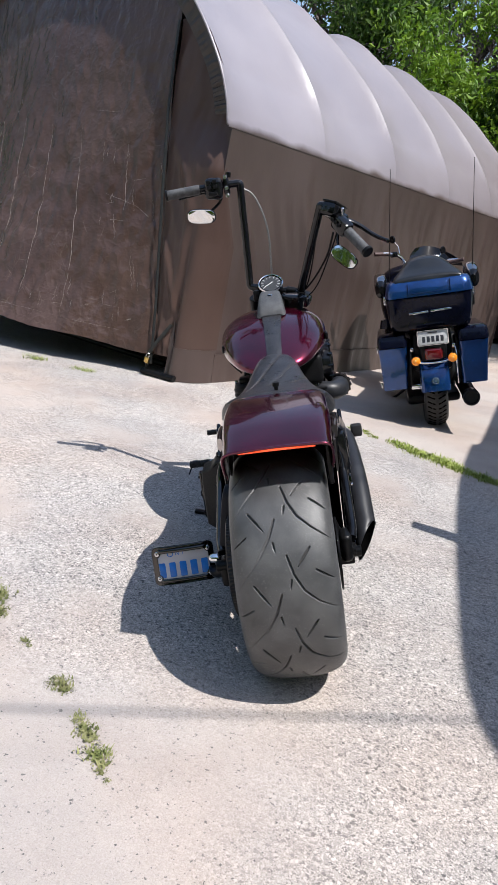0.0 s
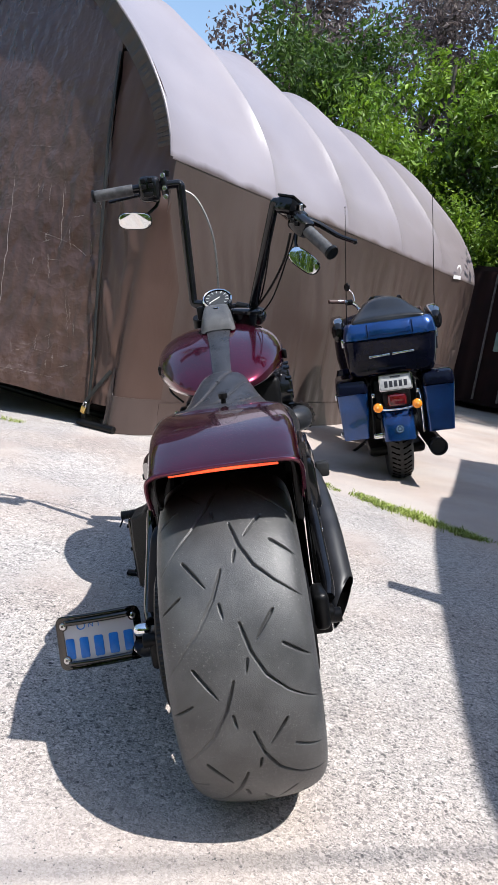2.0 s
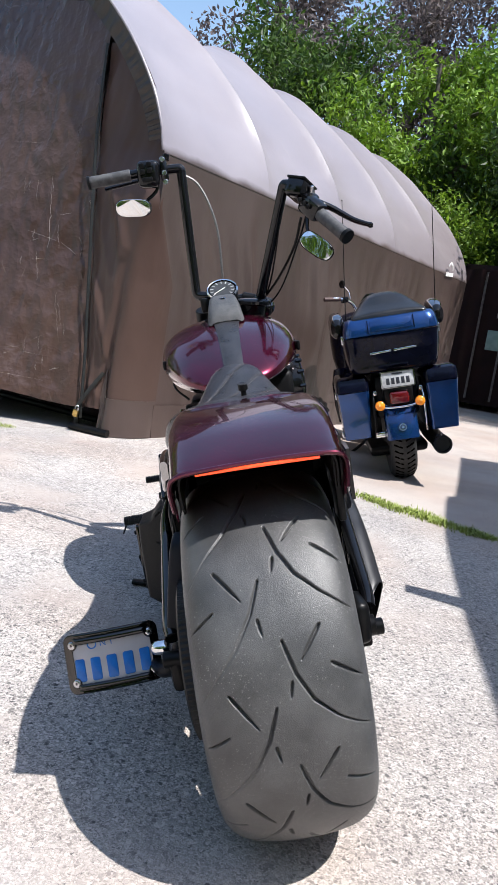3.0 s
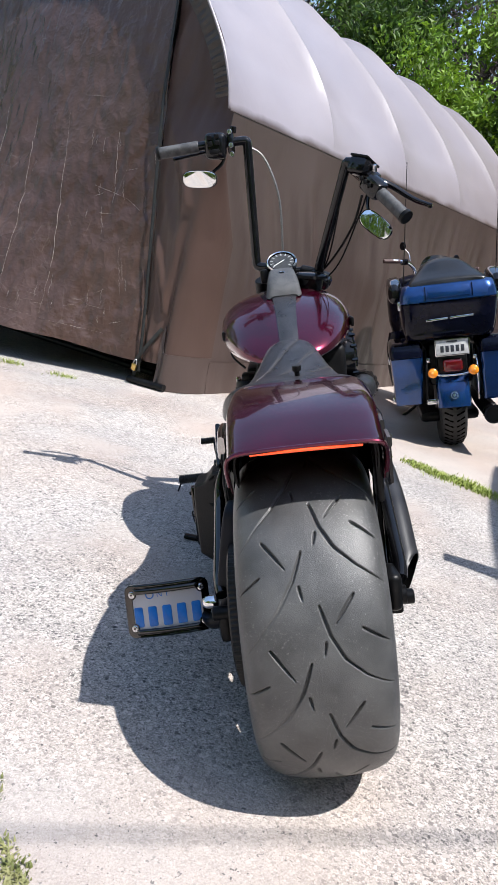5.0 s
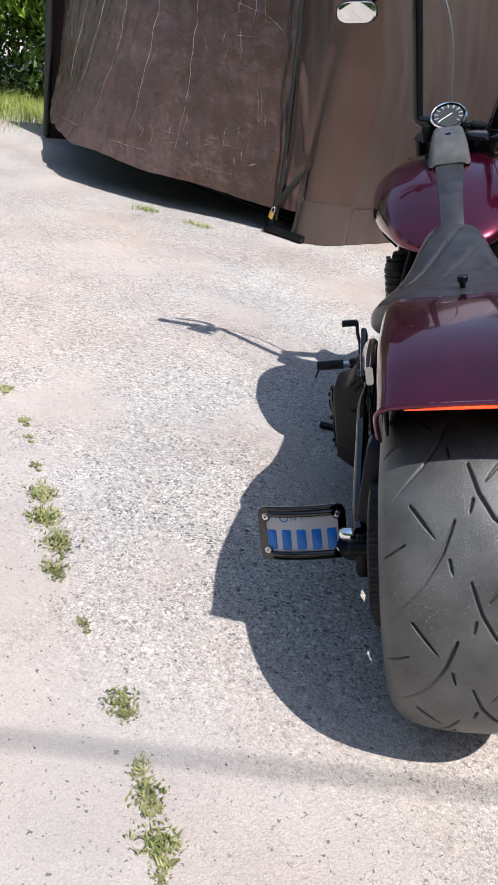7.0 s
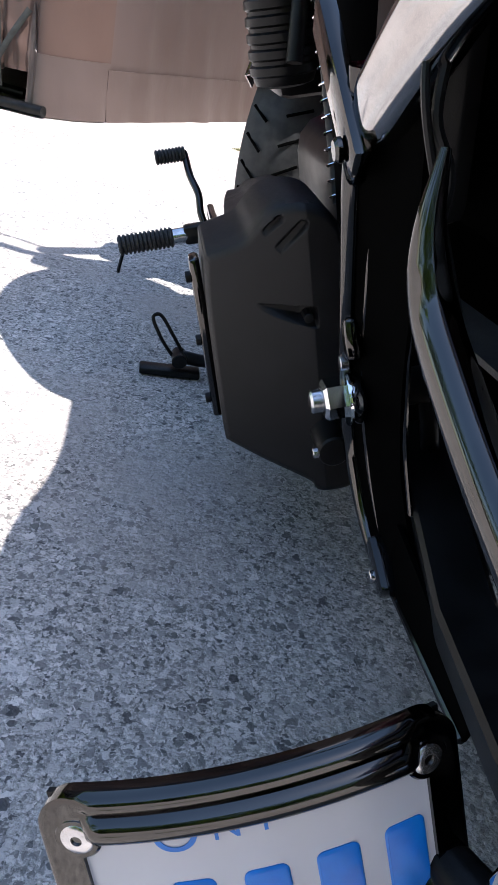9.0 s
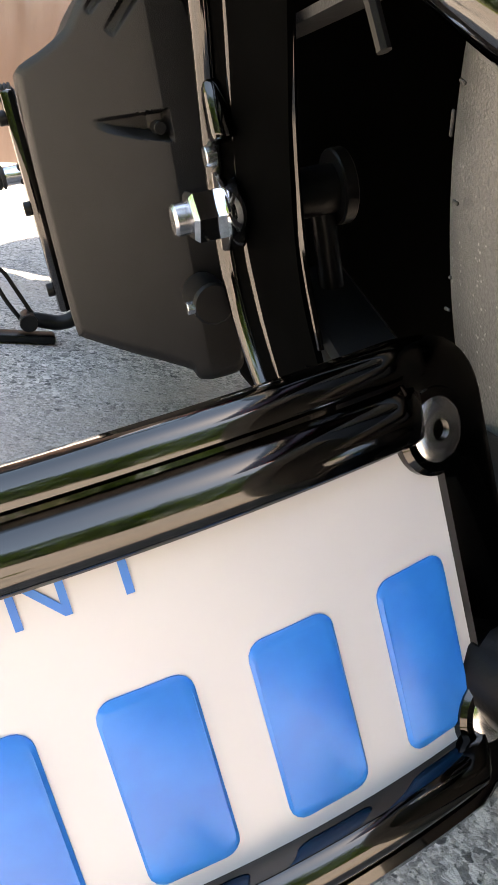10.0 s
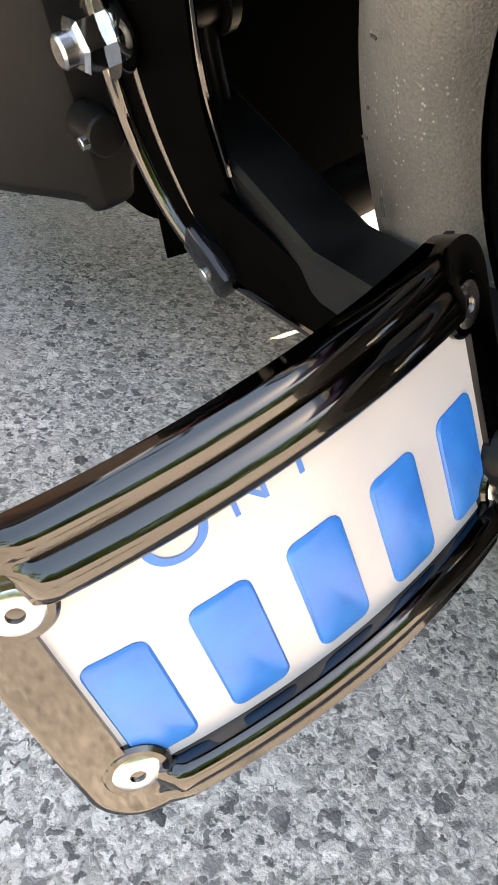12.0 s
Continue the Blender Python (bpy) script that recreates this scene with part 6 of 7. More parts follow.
primary = part("primary_cover", loft([face_ring(k) for k in np.concatenate([np.linspace(0.02, 0.9, 90), np.linspace(0.92, 1.0, 8)])] + [hump_ring(0.54, 1.0, 1.0), hump_ring(0.6, 1, 1), hump_ring(0.63, 1, 1), hump_ring(0.66, 0.94, 0.97), hump_ring(0.72, 0.74, 0.9), hump_ring(0.85, 0.68, 0.8), hump_ring(1.0, 0.6, 0.65), hump_ring(1.15, 0.5, 0.5)]), matt_black, bike, "matt black cast primary cover")
part("primary_rim", box((0.011, 0.03, 0.18), (-0.328, 0.625, 0.36), 0.004, (0, 0, 0)), black_chrome, primary, "polished black cover rim")
part("primary_rim", box((0.012, 0.26, 0.17), (-0.292, 0.86, 0.33), 0.02), gloss_black, primary)
for z in (0.29, 0.36, 0.43):
    part("cover_bolt", cyl((-0.333, 0.622, z), (-0.339, 0.622, z), 0.006, 10), satin_black, primary)
part("cover_bolt", cyl((-0.2325, 0.513, 0.41), (-0.2325, 0.53, 0.41), 0.0048, 8), satin_black, primary)
part("cover_boss", cyl((-0.225, 0.47, 0.29), (-0.225, 0.51, 0.29), 0.016, 16), satin_black, primary)
part("cover_bolt", cyl((-0.245, 0.475, 0.29), (-0.23, 0.475, 0.29), 0.005, 8), steel, primary)

# pegs, shifter, side stand on the left


def ribbed_peg(a, b, r, n=13):
    a, b = Vector(a), Vector(b)
    prof = []
    h = (b - a).length
    for k in range(n):
        z = h * k / n
        prof += [(z, r * 0.82), (z + h / n * 0.25, r), (z + h / n * 0.7, r), (z + h / n * 0.8, r * 0.82)]
    q = (b - a).to_track_quat("Z", "Y").to_matrix().to_4x4()
    return moved(lathe(prof + [(h, r * 0.8)], 18, "z"), Matrix.Translation(a) @ q)


peg = part("footpeg", ribbed_peg((-0.356, 1.102, 0.344), (-0.446, 1.098, 0.344), 0.0165), rubber_grip, bike, "ribbed black rubber footpeg")
part("peg_collar", cyl((-0.331, 1.103, 0.344), (-0.357, 1.102, 0.344), 0.013), steel, peg)
part("peg_clevis", box((0.04, 0.03, 0.03), (-0.318, 1.105, 0.344), 0.006), satin_black, peg)
part("peg_feeler", tube([(-0.441, 1.098, 0.331), (-0.449, 1.088, 0.316), (-0.454, 1.08, 0.306)], 0.003, 6, 4), satin_black, peg)
shift = part("shift_lever", tube([(-0.3, 1.14, 0.345), (-0.304, 1.15, 0.365), (-0.303, 1.165, 0.392), (-0.312, 1.195, 0.418), (-0.315, 1.225, 0.446), (-0.318, 1.227, 0.451)], 0.0062, 10, 6), gloss_black, bike)
part("shifter_peg", ribbed_peg((-0.314, 1.225, 0.449), (-0.366, 1.223, 0.449), 0.0125, 9), rubber_grip, shift)
stand = part("side_stand", tube([(-0.2, 1.04, 0.24), (-0.31, 1.055, 0.14), (-0.378, 1.058, 0.15)], 0.0115, 12, 6), satin_black, bike, "black side stand resting on the concrete")
part("stand_loop", tube([(-0.37, 1.058, 0.15), (-0.383, 1.062, 0.19), (-0.394, 1.066, 0.222), (-0.403, 1.067, 0.23), (-0.411, 1.066, 0.222), (-0.403, 1.062, 0.185), (-0.389, 1.058, 0.15)], 0.0032, 8, 6), satin_black, stand)
part("stand_foot", box((0.105, 0.034, 0.012), (-0.4, 1.052, 0.131), 0.004, (0, 17, 0)), satin_black, stand)
part("stand_boss", cyl((-0.38, 1.035, 0.15), (-0.38, 1.075, 0.15), 0.013, 18), satin_black, stand)

# right side: exhaust, intake, controls
pipe = tube([(0.14, 1.12, 0.5), (0.21, 1.0, 0.44), (0.232, 0.85, 0.455), (0.238, 0.7, 0.42), (0.243, 0.55, 0.348), (0.243, 0.4, 0.24), (0.24, 0.32, 0.178)], [0.022, 0.026, 0.031, 0.0355, 0.0375, 0.0385, 0.035], 28, 8, cap=False)


def slash(geo, count, keep):
    """Cut the pipe's end at a slant, open to the outside."""
    vs, fs = [Vector(v) for v in geo[0]], geo[1]
    n = len(vs) // count
    mid = sum(vs[-count:], Vector()) / count
    way = (mid - sum(vs[-2 * count:-count], Vector()) / count).normalized()
    for i in range(n - 10, n):
        c = sum(vs[i * count:(i + 1) * count], Vector()) / count
        for k in range(count):
            p = vs[i * count + k] - c
            vs[i * count + k] = vs[i * count + k] - way * (p.dot(Vector((1.0, 0.0, 0.3))) + 0.03) * keep * ((i - n + 11) / 10)
    return vs, fs


exh = part("exhaust", slash(pipe, 28, 1.9), ceramic_black, bike, "matt black slash cut exhaust pipe")
part("tip_bore", slash(tube([(0.243, 0.47, 0.292), (0.243, 0.4, 0.24), (0.24, 0.32, 0.178)], [0.034, 0.0345, 0.0325], 28, 8, cap=False), 28, 1.9), bore_shade_black, exh)
part("bore_end", cyl((0.243, 0.47, 0.292), (0.243, 0.48, 0.3), 0.031, 20), bore_shade_black, exh)
cleaner = part("air_cleaner", lathe([(0.12, 0.01), (0.12, 0.085), (0.15, 0.092), (0.19, 0.093), (0.214, 0.088), (0.222, 0.076), (0.224, 0.045), (0.229, 0.04), (0.23, 0.0005)], 40, "x", (0, 1.13, 0.715)), gloss_black, bike, "round gloss black air cleaner ringed with bolts")
for k in range(12):
    a = 2 * math.pi * k / 12
    p = Vector((0.205, 1.13 + 0.091 * math.cos(a), 0.715 + 0.091 * math.sin(a)))
    part("cleaner_bolt", cyl(p, p + Vector((0.02, 0, 0)), 0.006, 8, 0.001), black_chrome, cleaner)
for y in (1.02, 1.2):
    part("cylinder_head", box((0.16, 0.12, 0.12), (0.1, y, 0.72), 0.02, segments=3), matt_black, bike)
    for k in range(4):
        part("cooling_fin", box((0.175, 0.13, 0.006), (0.1, y, 0.64 - 0.022 * k), 0.002), satin_black, bike)
intake = part("air_intake", tube([(0.1, 1.02, 0.65), (0.16, 1.0, 0.63), (0.205, 1.0, 0.618), (0.236, 1.04, 0.614), (0.243, 1.1, 0.614)], [0.028, 0.034, 0.038, 0.041, 0.041], 22, 8), ceramic_black, bike, "matt black elbow air intake")
part("intake_collar", cyl((0.12, 1.015, 0.645), (0.165, 1.0, 0.645), 0.03, 20), steel, intake)
part("intake_rim", lathe([(1.1, 0.036), (1.1, 0.049), (1.13, 0.049), (1.13, 0.036)], 28, "y", (0.243, 0, 0.614), True), gloss_black, intake)
for k in range(14):
    a = 2 * math.pi * k / 14
    part("rim_bolt", cyl((0.243 + 0.048 * math.cos(a), 1.095, 0.614 + 0.048 * math.sin(a)), (0.243 + 0.048 * math.cos(a), 1.135, 0.614 + 0.048 * math.sin(a)), 0.0055, 8), gloss_black, intake)
part("side_panel", box((0.045, 0.14, 0.13), (0.185, 0.33, 0.565), 0.014, (0, -6, 0)), gloss_black, bike)
part("side_panel", box((0.03, 0.16, 0.15), (-0.16, 0.42, 0.6), 0.014, (0, 6, 0)), satin_black, bike)
part("footpeg", cyl((0.236, 1.0, 0.405), (0.275, 0.965, 0.365), 0.017, 16, 0.003), rubber_grip, bike)
part("brake_pedal", box((0.045, 0.045, 0.05), (0.288, 1.0, 0.437), 0.008), rubber_grip, bike)
part("pedal_arm", tube([(0.2, 1.02, 0.36), (0.262, 0.99, 0.42), (0.27, 0.985, 0.44)], 0.007, 8, 6), satin_black, bike)
part("oil_tank", box((0.26, 0.26, 0.2), (0, 0.42, 0.58), 0.05, segments=3), bore_shade_black, bike)

# plate holder on the left of the axle
PLATE = pose(-0.3368, 0.0755, 0.3297, -15.7, -0.9, 2.56)
plate_holder = part("plate_bracket", tube([(-0.2, 0.02, AXLE - 0.02), (-0.235, 0.05, 0.3), (-0.255, 0.09, 0.3)], [0.018, 0.016, 0.012], 12, 5), satin_black, bike)
part("acorn_nut", lathe([(-0.252, 0.0005), (-0.25, 0.008), (-0.243, 0.0135), (-0.234, 0.015), (-0.218, 0.015), (-0.214, 0.013)], 20, "x", (0, 0.04, 0.352)), chrome, plate_holder, "chrome acorn nut")
PR = 0.28


def on_plate(s, h, out=0.0):
    """A point s along and h up the bowed plate, out from its face."""
    a = s / PR
    return PLATE @ Vector(((PR + out) * math.sin(a), PR - (PR + out) * math.cos(a), h))


def even_ring(pts, n):
    P = [Vector(p).to_3d() for p in pts]
    P.append(P[0])
    ln = [0.0]
    for a, b in zip(P, P[1:]):
        ln.append(ln[-1] + (b - a).length)
    return [(float(np.interp(t, ln, [p.x for p in P])), float(np.interp(t, ln, [p.y for p in P]))) for t in np.linspace(0, ln[-1], n, endpoint=False)]


NP = 160
OW, OH, IW = 0.0965, 0.0595, 0.079
oring = even_ring(rounded(OW, OH, 0.017), NP)


def inner_point(x, y):
    """The window's edge."""
    return max(-IW, min(IW, x)), max(-0.0405, min(0.0378, y))


def frame_ring(f, out):
    """Ridged along the top and bottom rails, flat at the two ends."""
    ring = []
    for x, y in oring:
        ix, iy = inner_point(x, y)
        end = min(1.0, max(0.0, (abs(x) - 0.07) / 0.006))
        o = out * (1 - end) + min(out, 0.0036) * end
        ring.append(on_plate(x + (ix - x) * f, y + (iy - y) * f, o))
    return ring


frame_rings = [frame_ring(f, o) for f, o in ((0.0, -0.006), (-0.012, -0.001), (0.0, 0.003), (0.06, 0.0055), (0.16, 0.0065), (0.3, 0.006), (0.35, 0.0045), (0.4, 0.0045), (0.46, 0.0075), (0.54, 0.0092), (0.64, 0.0102), (0.82, 0.0098), (0.94, 0.0088), (1.0, 0.0072), (1.0, -0.003))]
plate_frame = part("plate_frame", loft(frame_rings, caps=False), black_chrome, bike, "bowed gloss black plate frame with ridged rails")
back_pts = [[on_plate(s, h, -0.004) for h in np.linspace(-0.056, 0.056, 6)] for s in np.linspace(-0.093, 0.093, 24)]
part("plate_back", sheet(back_pts, 0.003), satin_black, plate_frame)
plate_pts = [[on_plate(s, h, 0.0) for h in np.linspace(-0.05, 0.05, 8)] for s in np.linspace(-0.087, 0.087, 40)]
plate = part("number_plate", sheet(plate_pts, -0.0012), plate_white, bike, "white plate with raised blue bars")


def bar_on_plate(s0, s1, h0, h1, r, lift, slant=0.0):
    ring = [((s0 + s1) / 2 + x + slant * y, (h0 + h1) / 2 + y) for x, y in rounded((s1 - s0) / 2, (h1 - h0) / 2, r, 4)]
    rings = []
    for k, o in ((1.0, 0.0012), (1.0, 0.0016), (0.93, 0.0012 + lift)):
        mx, my = (s0 + s1) / 2, (h0 + h1) / 2
        rings.append([on_plate(mx + (x - mx) * k, my + (y - my) * k, o) for x, y in ring])
    return loft(rings)


for k in range(5):
    c = -0.067 + 0.0329 * k
    part("raised_bar", bar_on_plate(c - 0.0103, c + 0.0103, -0.0364, 0.0087, 0.004, 0.0012), plate_blue, plate)
for ch, size, at, base in (("O", 0.027, -0.037, 0.0257), ("N", 0.0175, -0.0145, 0.0287), ("T", 0.0175, 0.0025, 0.0287)):
    me = text_mesh(ch, size, 0.0002)
    for v in me.vertices:
        v.co = on_plate(v.co.x + at, base + v.co.y, 0.0014 + max(0.0, v.co.z))
    part("lettering", me, plate_blue, plate)
part("raised_bar", bar_on_plate(0.0365, 0.0455, 0.0385, 0.0425, 0.0006, 0.0003), plate_blue, plate)
for sx, hz, m in ((-0.0793, 0.0378, steel), (0.0793, 0.0378, steel), (-0.0793, -0.0378, steel), (0.0793, -0.0378, steel)):
    c = on_plate(sx, hz, 0.0022)
    nrm = (on_plate(sx, hz, 0.02) - c).normalized()
    q = Matrix.Translation(c) @ nrm.to_track_quat("Z", "Y").to_matrix().to_4x4()
    part("bolt_tab", moved(lathe([(-0.004, 0.0112), (0.0006, 0.011), (0.0018, 0.0098), (0.0019, 0.0005)], 28, "z"), q), black_chrome, plate_frame)
    part("frame_bolt", moved(lathe([(0.0006, 0.0078), (0.0018, 0.0077), (0.0026, 0.0066), (0.0028, 0.0038), (0.0028, 0.0026), (0.0014, 0.0025), (0.0014, 0.0003)], 24, "z"), q), m, plate_frame)

# ---- blue touring motorcycle ----
TOUR = pose(1.287, 5.62, 0, 0, 0, -4.5) @ pose(0, 0, 0, 0, -17.0, 0)
tour = thing("touring_motorcycle", TOUR, "blue touring motorcycle with saddlebags, top case and two aerials", "motorcycle", "parked motorcycles")
TR = 0.32
tw = spoked_rim(tour, "rear_wheel", 0, TR, 0.21, 0.07, 9)
prof = [(-0.075, 0.22), (-0.09, 0.25), (-0.088, 0.28), (-0.068, 0.306), (-0.035, 0.318), (0, 0.321)]
prof = prof + [(-x, r) for x, r in prof[-2::-1]]
part("rear_tyre", lathe(prof, 72, "x", (0, 0, TR)), front_rubber, tw)
for k in range(44):
    a = 2 * math.pi * k / 44
    for s in (-1, 1):
        rr = 0.3135
        part("tread_block", moved(box((0.062, 0.012, 0.006), (0.04 * s, 0, 0), 0.001, (0, 12 * s, 24 * s), 1), pose(0, 0, TR) @ pose(0, 0, 0, math.degrees(a), 0, 0) @ pose(0, 0, rr)), bore_shade_black, tw)
rows = []
for a in np.linspace(-88, 60, 30):
    ar = radians(a)
    rows.append([(q[0], (0.38 + q[1]) * math.sin(ar), TR + (0.38 + q[1]) * math.cos(ar)) for q in smooth_rows([(-0.108, -0.09), (-0.108, -0.035), (-0.095, -0.008), (-0.05, 0.0), (0, 0.003), (0.05, 0.0), (0.095, -0.008), (0.108, -0.035), (0.108, -0.09)], 3)])
tf = part("rear_fender", sheet(rows, -0.004), blue_paint, tour, "blue rear fender with round silver badge")
a = radians(-76)
c = Vector((0, 0.386 * math.sin(a), TR + 0.386 * math.cos(a)))
q = Matrix.Translation(c) @ Vector((0, math.sin(a), math.cos(a))).to_track_quat("Z", "Y").to_matrix().to_4x4()
part("badge", moved(lathe([(0, 0.026), (0.003, 0.025), (0.003, 0.0005)], 24, "z"), q), steel, tf)
part("badge_ring", moved(lathe([(0.003, 0.018), (0.0045, 0.017), (0.0045, 0.011), (0.003, 0.01)], 24, "z", closed=True), q), blue_paint, tf)
# plate, tail light, signals
tp = part("number_plate", box((0.21, 0.006, 0.1), (0.0, -0.4, 0.742), 0.004, (-8, 0, 0)), plate_grey, tour, "grey plate with dark raised bars")
for k in range(5):
    part("raised_bar", box((0.023, 0.004, 0.044), (-0.066 + 0.033 * k, -0.4035, 0.732), 0.002, (-8, 0, 0)), dark_ink, tp)
part("small_bar", box((0.07, 0.003, 0.01), (0, -0.4, 0.78), 0.001, (-8, 0, 0)), dark_ink, tp)
part("plate_rim", loft([[(x * k, -0.402 + d, z * k + 0.742) for x, z in rounded(0.112, 0.056, 0.01)] for k, d in ((1.0, 0.01), (1.0, -0.004), (0.955, -0.004), (0.955, 0.004))], caps=False), chrome, tour)
part("tail_backing", box((0.2, 0.08, 0.14), (0.0, -0.315, 0.63), 0.03), satin_black, tour)
part("tail_light", box((0.13, 0.06, 0.09), (0.0, -0.372, 0.618), 0.022, segments=3), red_lens, tour, "dark red tail light")
part("signal_bar", tube([(-0.13, -0.36, 0.573), (-0.075, -0.385, 0.556), (0.075, -0.385, 0.556), (0.13, -0.36, 0.578)], 0.008, 10, 5), chrome, tour)
for s in (-1, 1):
    sig = part("signal_lamp", lathe([(-0.405, 0.001), (-0.402, 0.02), (-0.392, 0.031), (-0.37, 0.034)], 24, "y", (0.133 * s, 0, 0.575)), amber, tour, "round amber turn signal")
    part("signal_housing", lathe([(-0.372, 0.036), (-0.34, 0.032), (-0.31, 0.012)], 24, "y", (0.133 * s, 0, 0.575)), gloss_black, sig)
    part("signal_bulb", lathe([(-0.4065, 0.001), (-0.4055, 0.008), (-0.402, 0.009)], 12, "y", (0.136 * s, 0, 0.58)), mat("bright amber bulb", (1.0, 0.5, 0.1), (1.0, 0.6, 0.2), 60, 0.2), sig)
    part("frame_bar", tube([(0.165 * s, -0.2, 0.72), (0.168 * s, -0.3, 0.6), (0.17 * s, -0.29, 0.45), (0.175 * s, -0.25, 0.36)], 0.009, 10, 5), satin_black if s < 0 else chrome, tour)
part("frame_lug", box((0.025, 0.03, 0.03), (-0.155, -0.33, 0.66), 0.006), chrome, tour)
part("frame_lug", box((0.025, 0.03, 0.03), (0.15, -0.33, 0.66), 0.006), chrome, tour)
part("reflector", box((0.075, 0.012, 0.036), (-0.14, -0.3, 0.37), 0.004), chrome, tour)
part("inner_frame", box((0.3, 0.3, 0.3), (0.0, -0.1, 0.62), 0.04), satin_black, tour)
# saddlebags
for s in (-1, 1):
    bag_rows = []
    for z, x0, x1, y0, y1 in [tuple(q) for q in smooth_rows([(0.355, 0.215, 0.375, -0.27, 0.3), (0.362, 0.207, 0.383, -0.28, 0.33), (0.37, 0.205, 0.386, -0.285, 0.34), (0.5, 0.198, 0.392, -0.31, 0.35), (0.65, 0.192, 0.4, -0.33, 0.35), (0.682, 0.19, 0.402, -0.333, 0.35)], 3)]:
        ring = []
        for px, py in rounded((x1 - x0) / 2, (y1 - y0) / 2, 0.018, 5):
            ring.append((s * ((x0 + x1) / 2 + px), (y0 + y1) / 2 + py, z))
        bag_rows.append(ring)
    bag = part("saddlebag", loft(bag_rows), blue_paint, tour, "blue hard saddlebag with black lid")
    lid_rows = []
    for z, k in ((0.684, 1.0), (0.69, 1.03), (0.74, 1.02), (0.77, 0.97), (0.785, 0.86), (0.79, 0.6)):
        lid_rows.append([(s * (0.296 + px * k), 0.01 + py * k, z) for px, py in rounded(0.107, 0.343, 0.03, 5)])
    part("lid", loft(lid_rows), navy_paint, bag, "black glossy lid")
    part("latch", box((0.012, 0.05, 0.05), (s * 0.41, -0.1, 0.66), 0.004), chrome, bag)
    part("hinge", box((0.012, 0.03, 0.04), (s * 0.398, -0.26, 0.4 if s < 0 else 0.66), 0.004), chrome, bag)
# top case
case_rows = []
for z, hw, y0, y1 in [tuple(q) for q in smooth_rows([(0.79, 0.26, -0.3, 0.12), (0.81, 0.285, -0.345, 0.15), (0.9, 0.303, -0.375, 0.16), (1.02, 0.314, -0.385, 0.16), (1.043, 0.315, -0.386, 0.16)], 3)]:
    case_rows.append([(px, (y0 + y1) / 2 + py, z) for px, py in rounded(hw, (y1 - y0) / 2, 0.07, 6)])
case = part("top_case", loft(case_rows), navy_paint, tour, "dark gloss top case with blue lid band")
band_rows = []
for z, hw, y0, y1 in ((1.047, 0.313, -0.386, 0.16), (1.052, 0.318, -0.392, 0.16), (1.1, 0.312, -0.386, 0.16), (1.145, 0.302, -0.368, 0.155), (1.165, 0.29, -0.345, 0.15), (1.172, 0.26, -0.31, 0.14)):
    band_rows.append([(px, (y0 + y1) / 2 + py, z) for px, py in rounded(hw, (y1 - y0) / 2, 0.075, 6)])
lid = part("lid", loft(band_rows), blue_paint, case, "blue metallic lid")
part("lid_recess", box((0.27, 0.012, 0.07), (0.0, -0.384, 1.105), 0.01, (-14, 0, 0)), blue_paint, lid)
part("lid_divider", box((0.006, 0.015, 0.09), (-0.15, -0.383, 1.105), 0.003, (-14, 0, 0)), navy_paint, lid)
part("lid_divider", box((0.006, 0.015, 0.09), (0.15, -0.383, 1.105), 0.003, (-14, 0, 0)), navy_paint, lid)
part("name_strip", box((0.14, 0.005, 0.014), (-0.085, -0.379, 0.93), 0.003, (-4, -2, 0)), chrome, case, "slim chrome strip")
part("name_strip", box((0.15, 0.005, 0.014), (0.075, -0.379, 0.936), 0.003, (-4, -2, 0)), chrome, case, "slim chrome strip")
for s in (-1, 1):
    part("case_latch", box((0.02, 0.04, 0.06), (0.32 * s, -0.27, 1.04), 0.006), chrome, case)
part("backrest_pad", loft([super_ring(0, y, z, hw, up, 0.05, 28, 2.3) for y, z, hw, up in [tuple(q) for q in smooth_rows([(-0.35, 1.165, 0.23, 0.015), (-0.335, 1.17, 0.245, 0.028), (-0.28, 1.18, 0.245, 0.045), (-0.23, 1.188, 0.232, 0.065), (-0.17, 1.195, 0.205, 0.1), (-0.13, 1.2, 0.19, 0.118), (-0.05, 1.205, 0.182, 0.128), (0.08, 1.2, 0.165, 0.125), (0.18, 1.18, 0.12, 0.04)], 4)]]), mat("black vinyl", (0.01, 0.01, 0.011), (0.016, 0.016, 0.017), 10, 0.32, bump=0.15, bump_scale=40), tour, "padded black vinyl backrest")
for s in (-1, 1):
    pod = part("speaker_pod", loft([super_ring(0.335 * s + 0.008 * s * (i % 2), y, z, hw, up, dn, 24, 2.4) for i, (y, z, hw, up, dn) in enumerate(((-0.2, 1.12, 0.022, 0.03, 0.03), (-0.17, 1.13, 0.04, 0.055, 0.07), (-0.05, 1.15, 0.05, 0.075, 0.1), (0.1, 1.16, 0.048, 0.075, 0.1), (0.2, 1.16, 0.025, 0.04, 0.04)))]), gloss_black, tour, "gloss black speaker pod with a bright cap")
    part("pod_cap", loft([super_ring(0.34 * s, y, z, hw, up, 0.012, 20, 2.4) for y, z, hw, up in ((-0.165, 1.165, 0.024, 0.014), (-0.13, 1.185, 0.042, 0.026), (0.0, 1.21, 0.046, 0.03), (0.1, 1.21, 0.034, 0.02))]), strut_metal, pod)
    part("pod_dial", lathe([(-0.19, 0.004), (-0.19, 0.018), (-0.176, 0.02)], 20, "y", (0.338 * s, 0, 1.135)), chrome, pod)
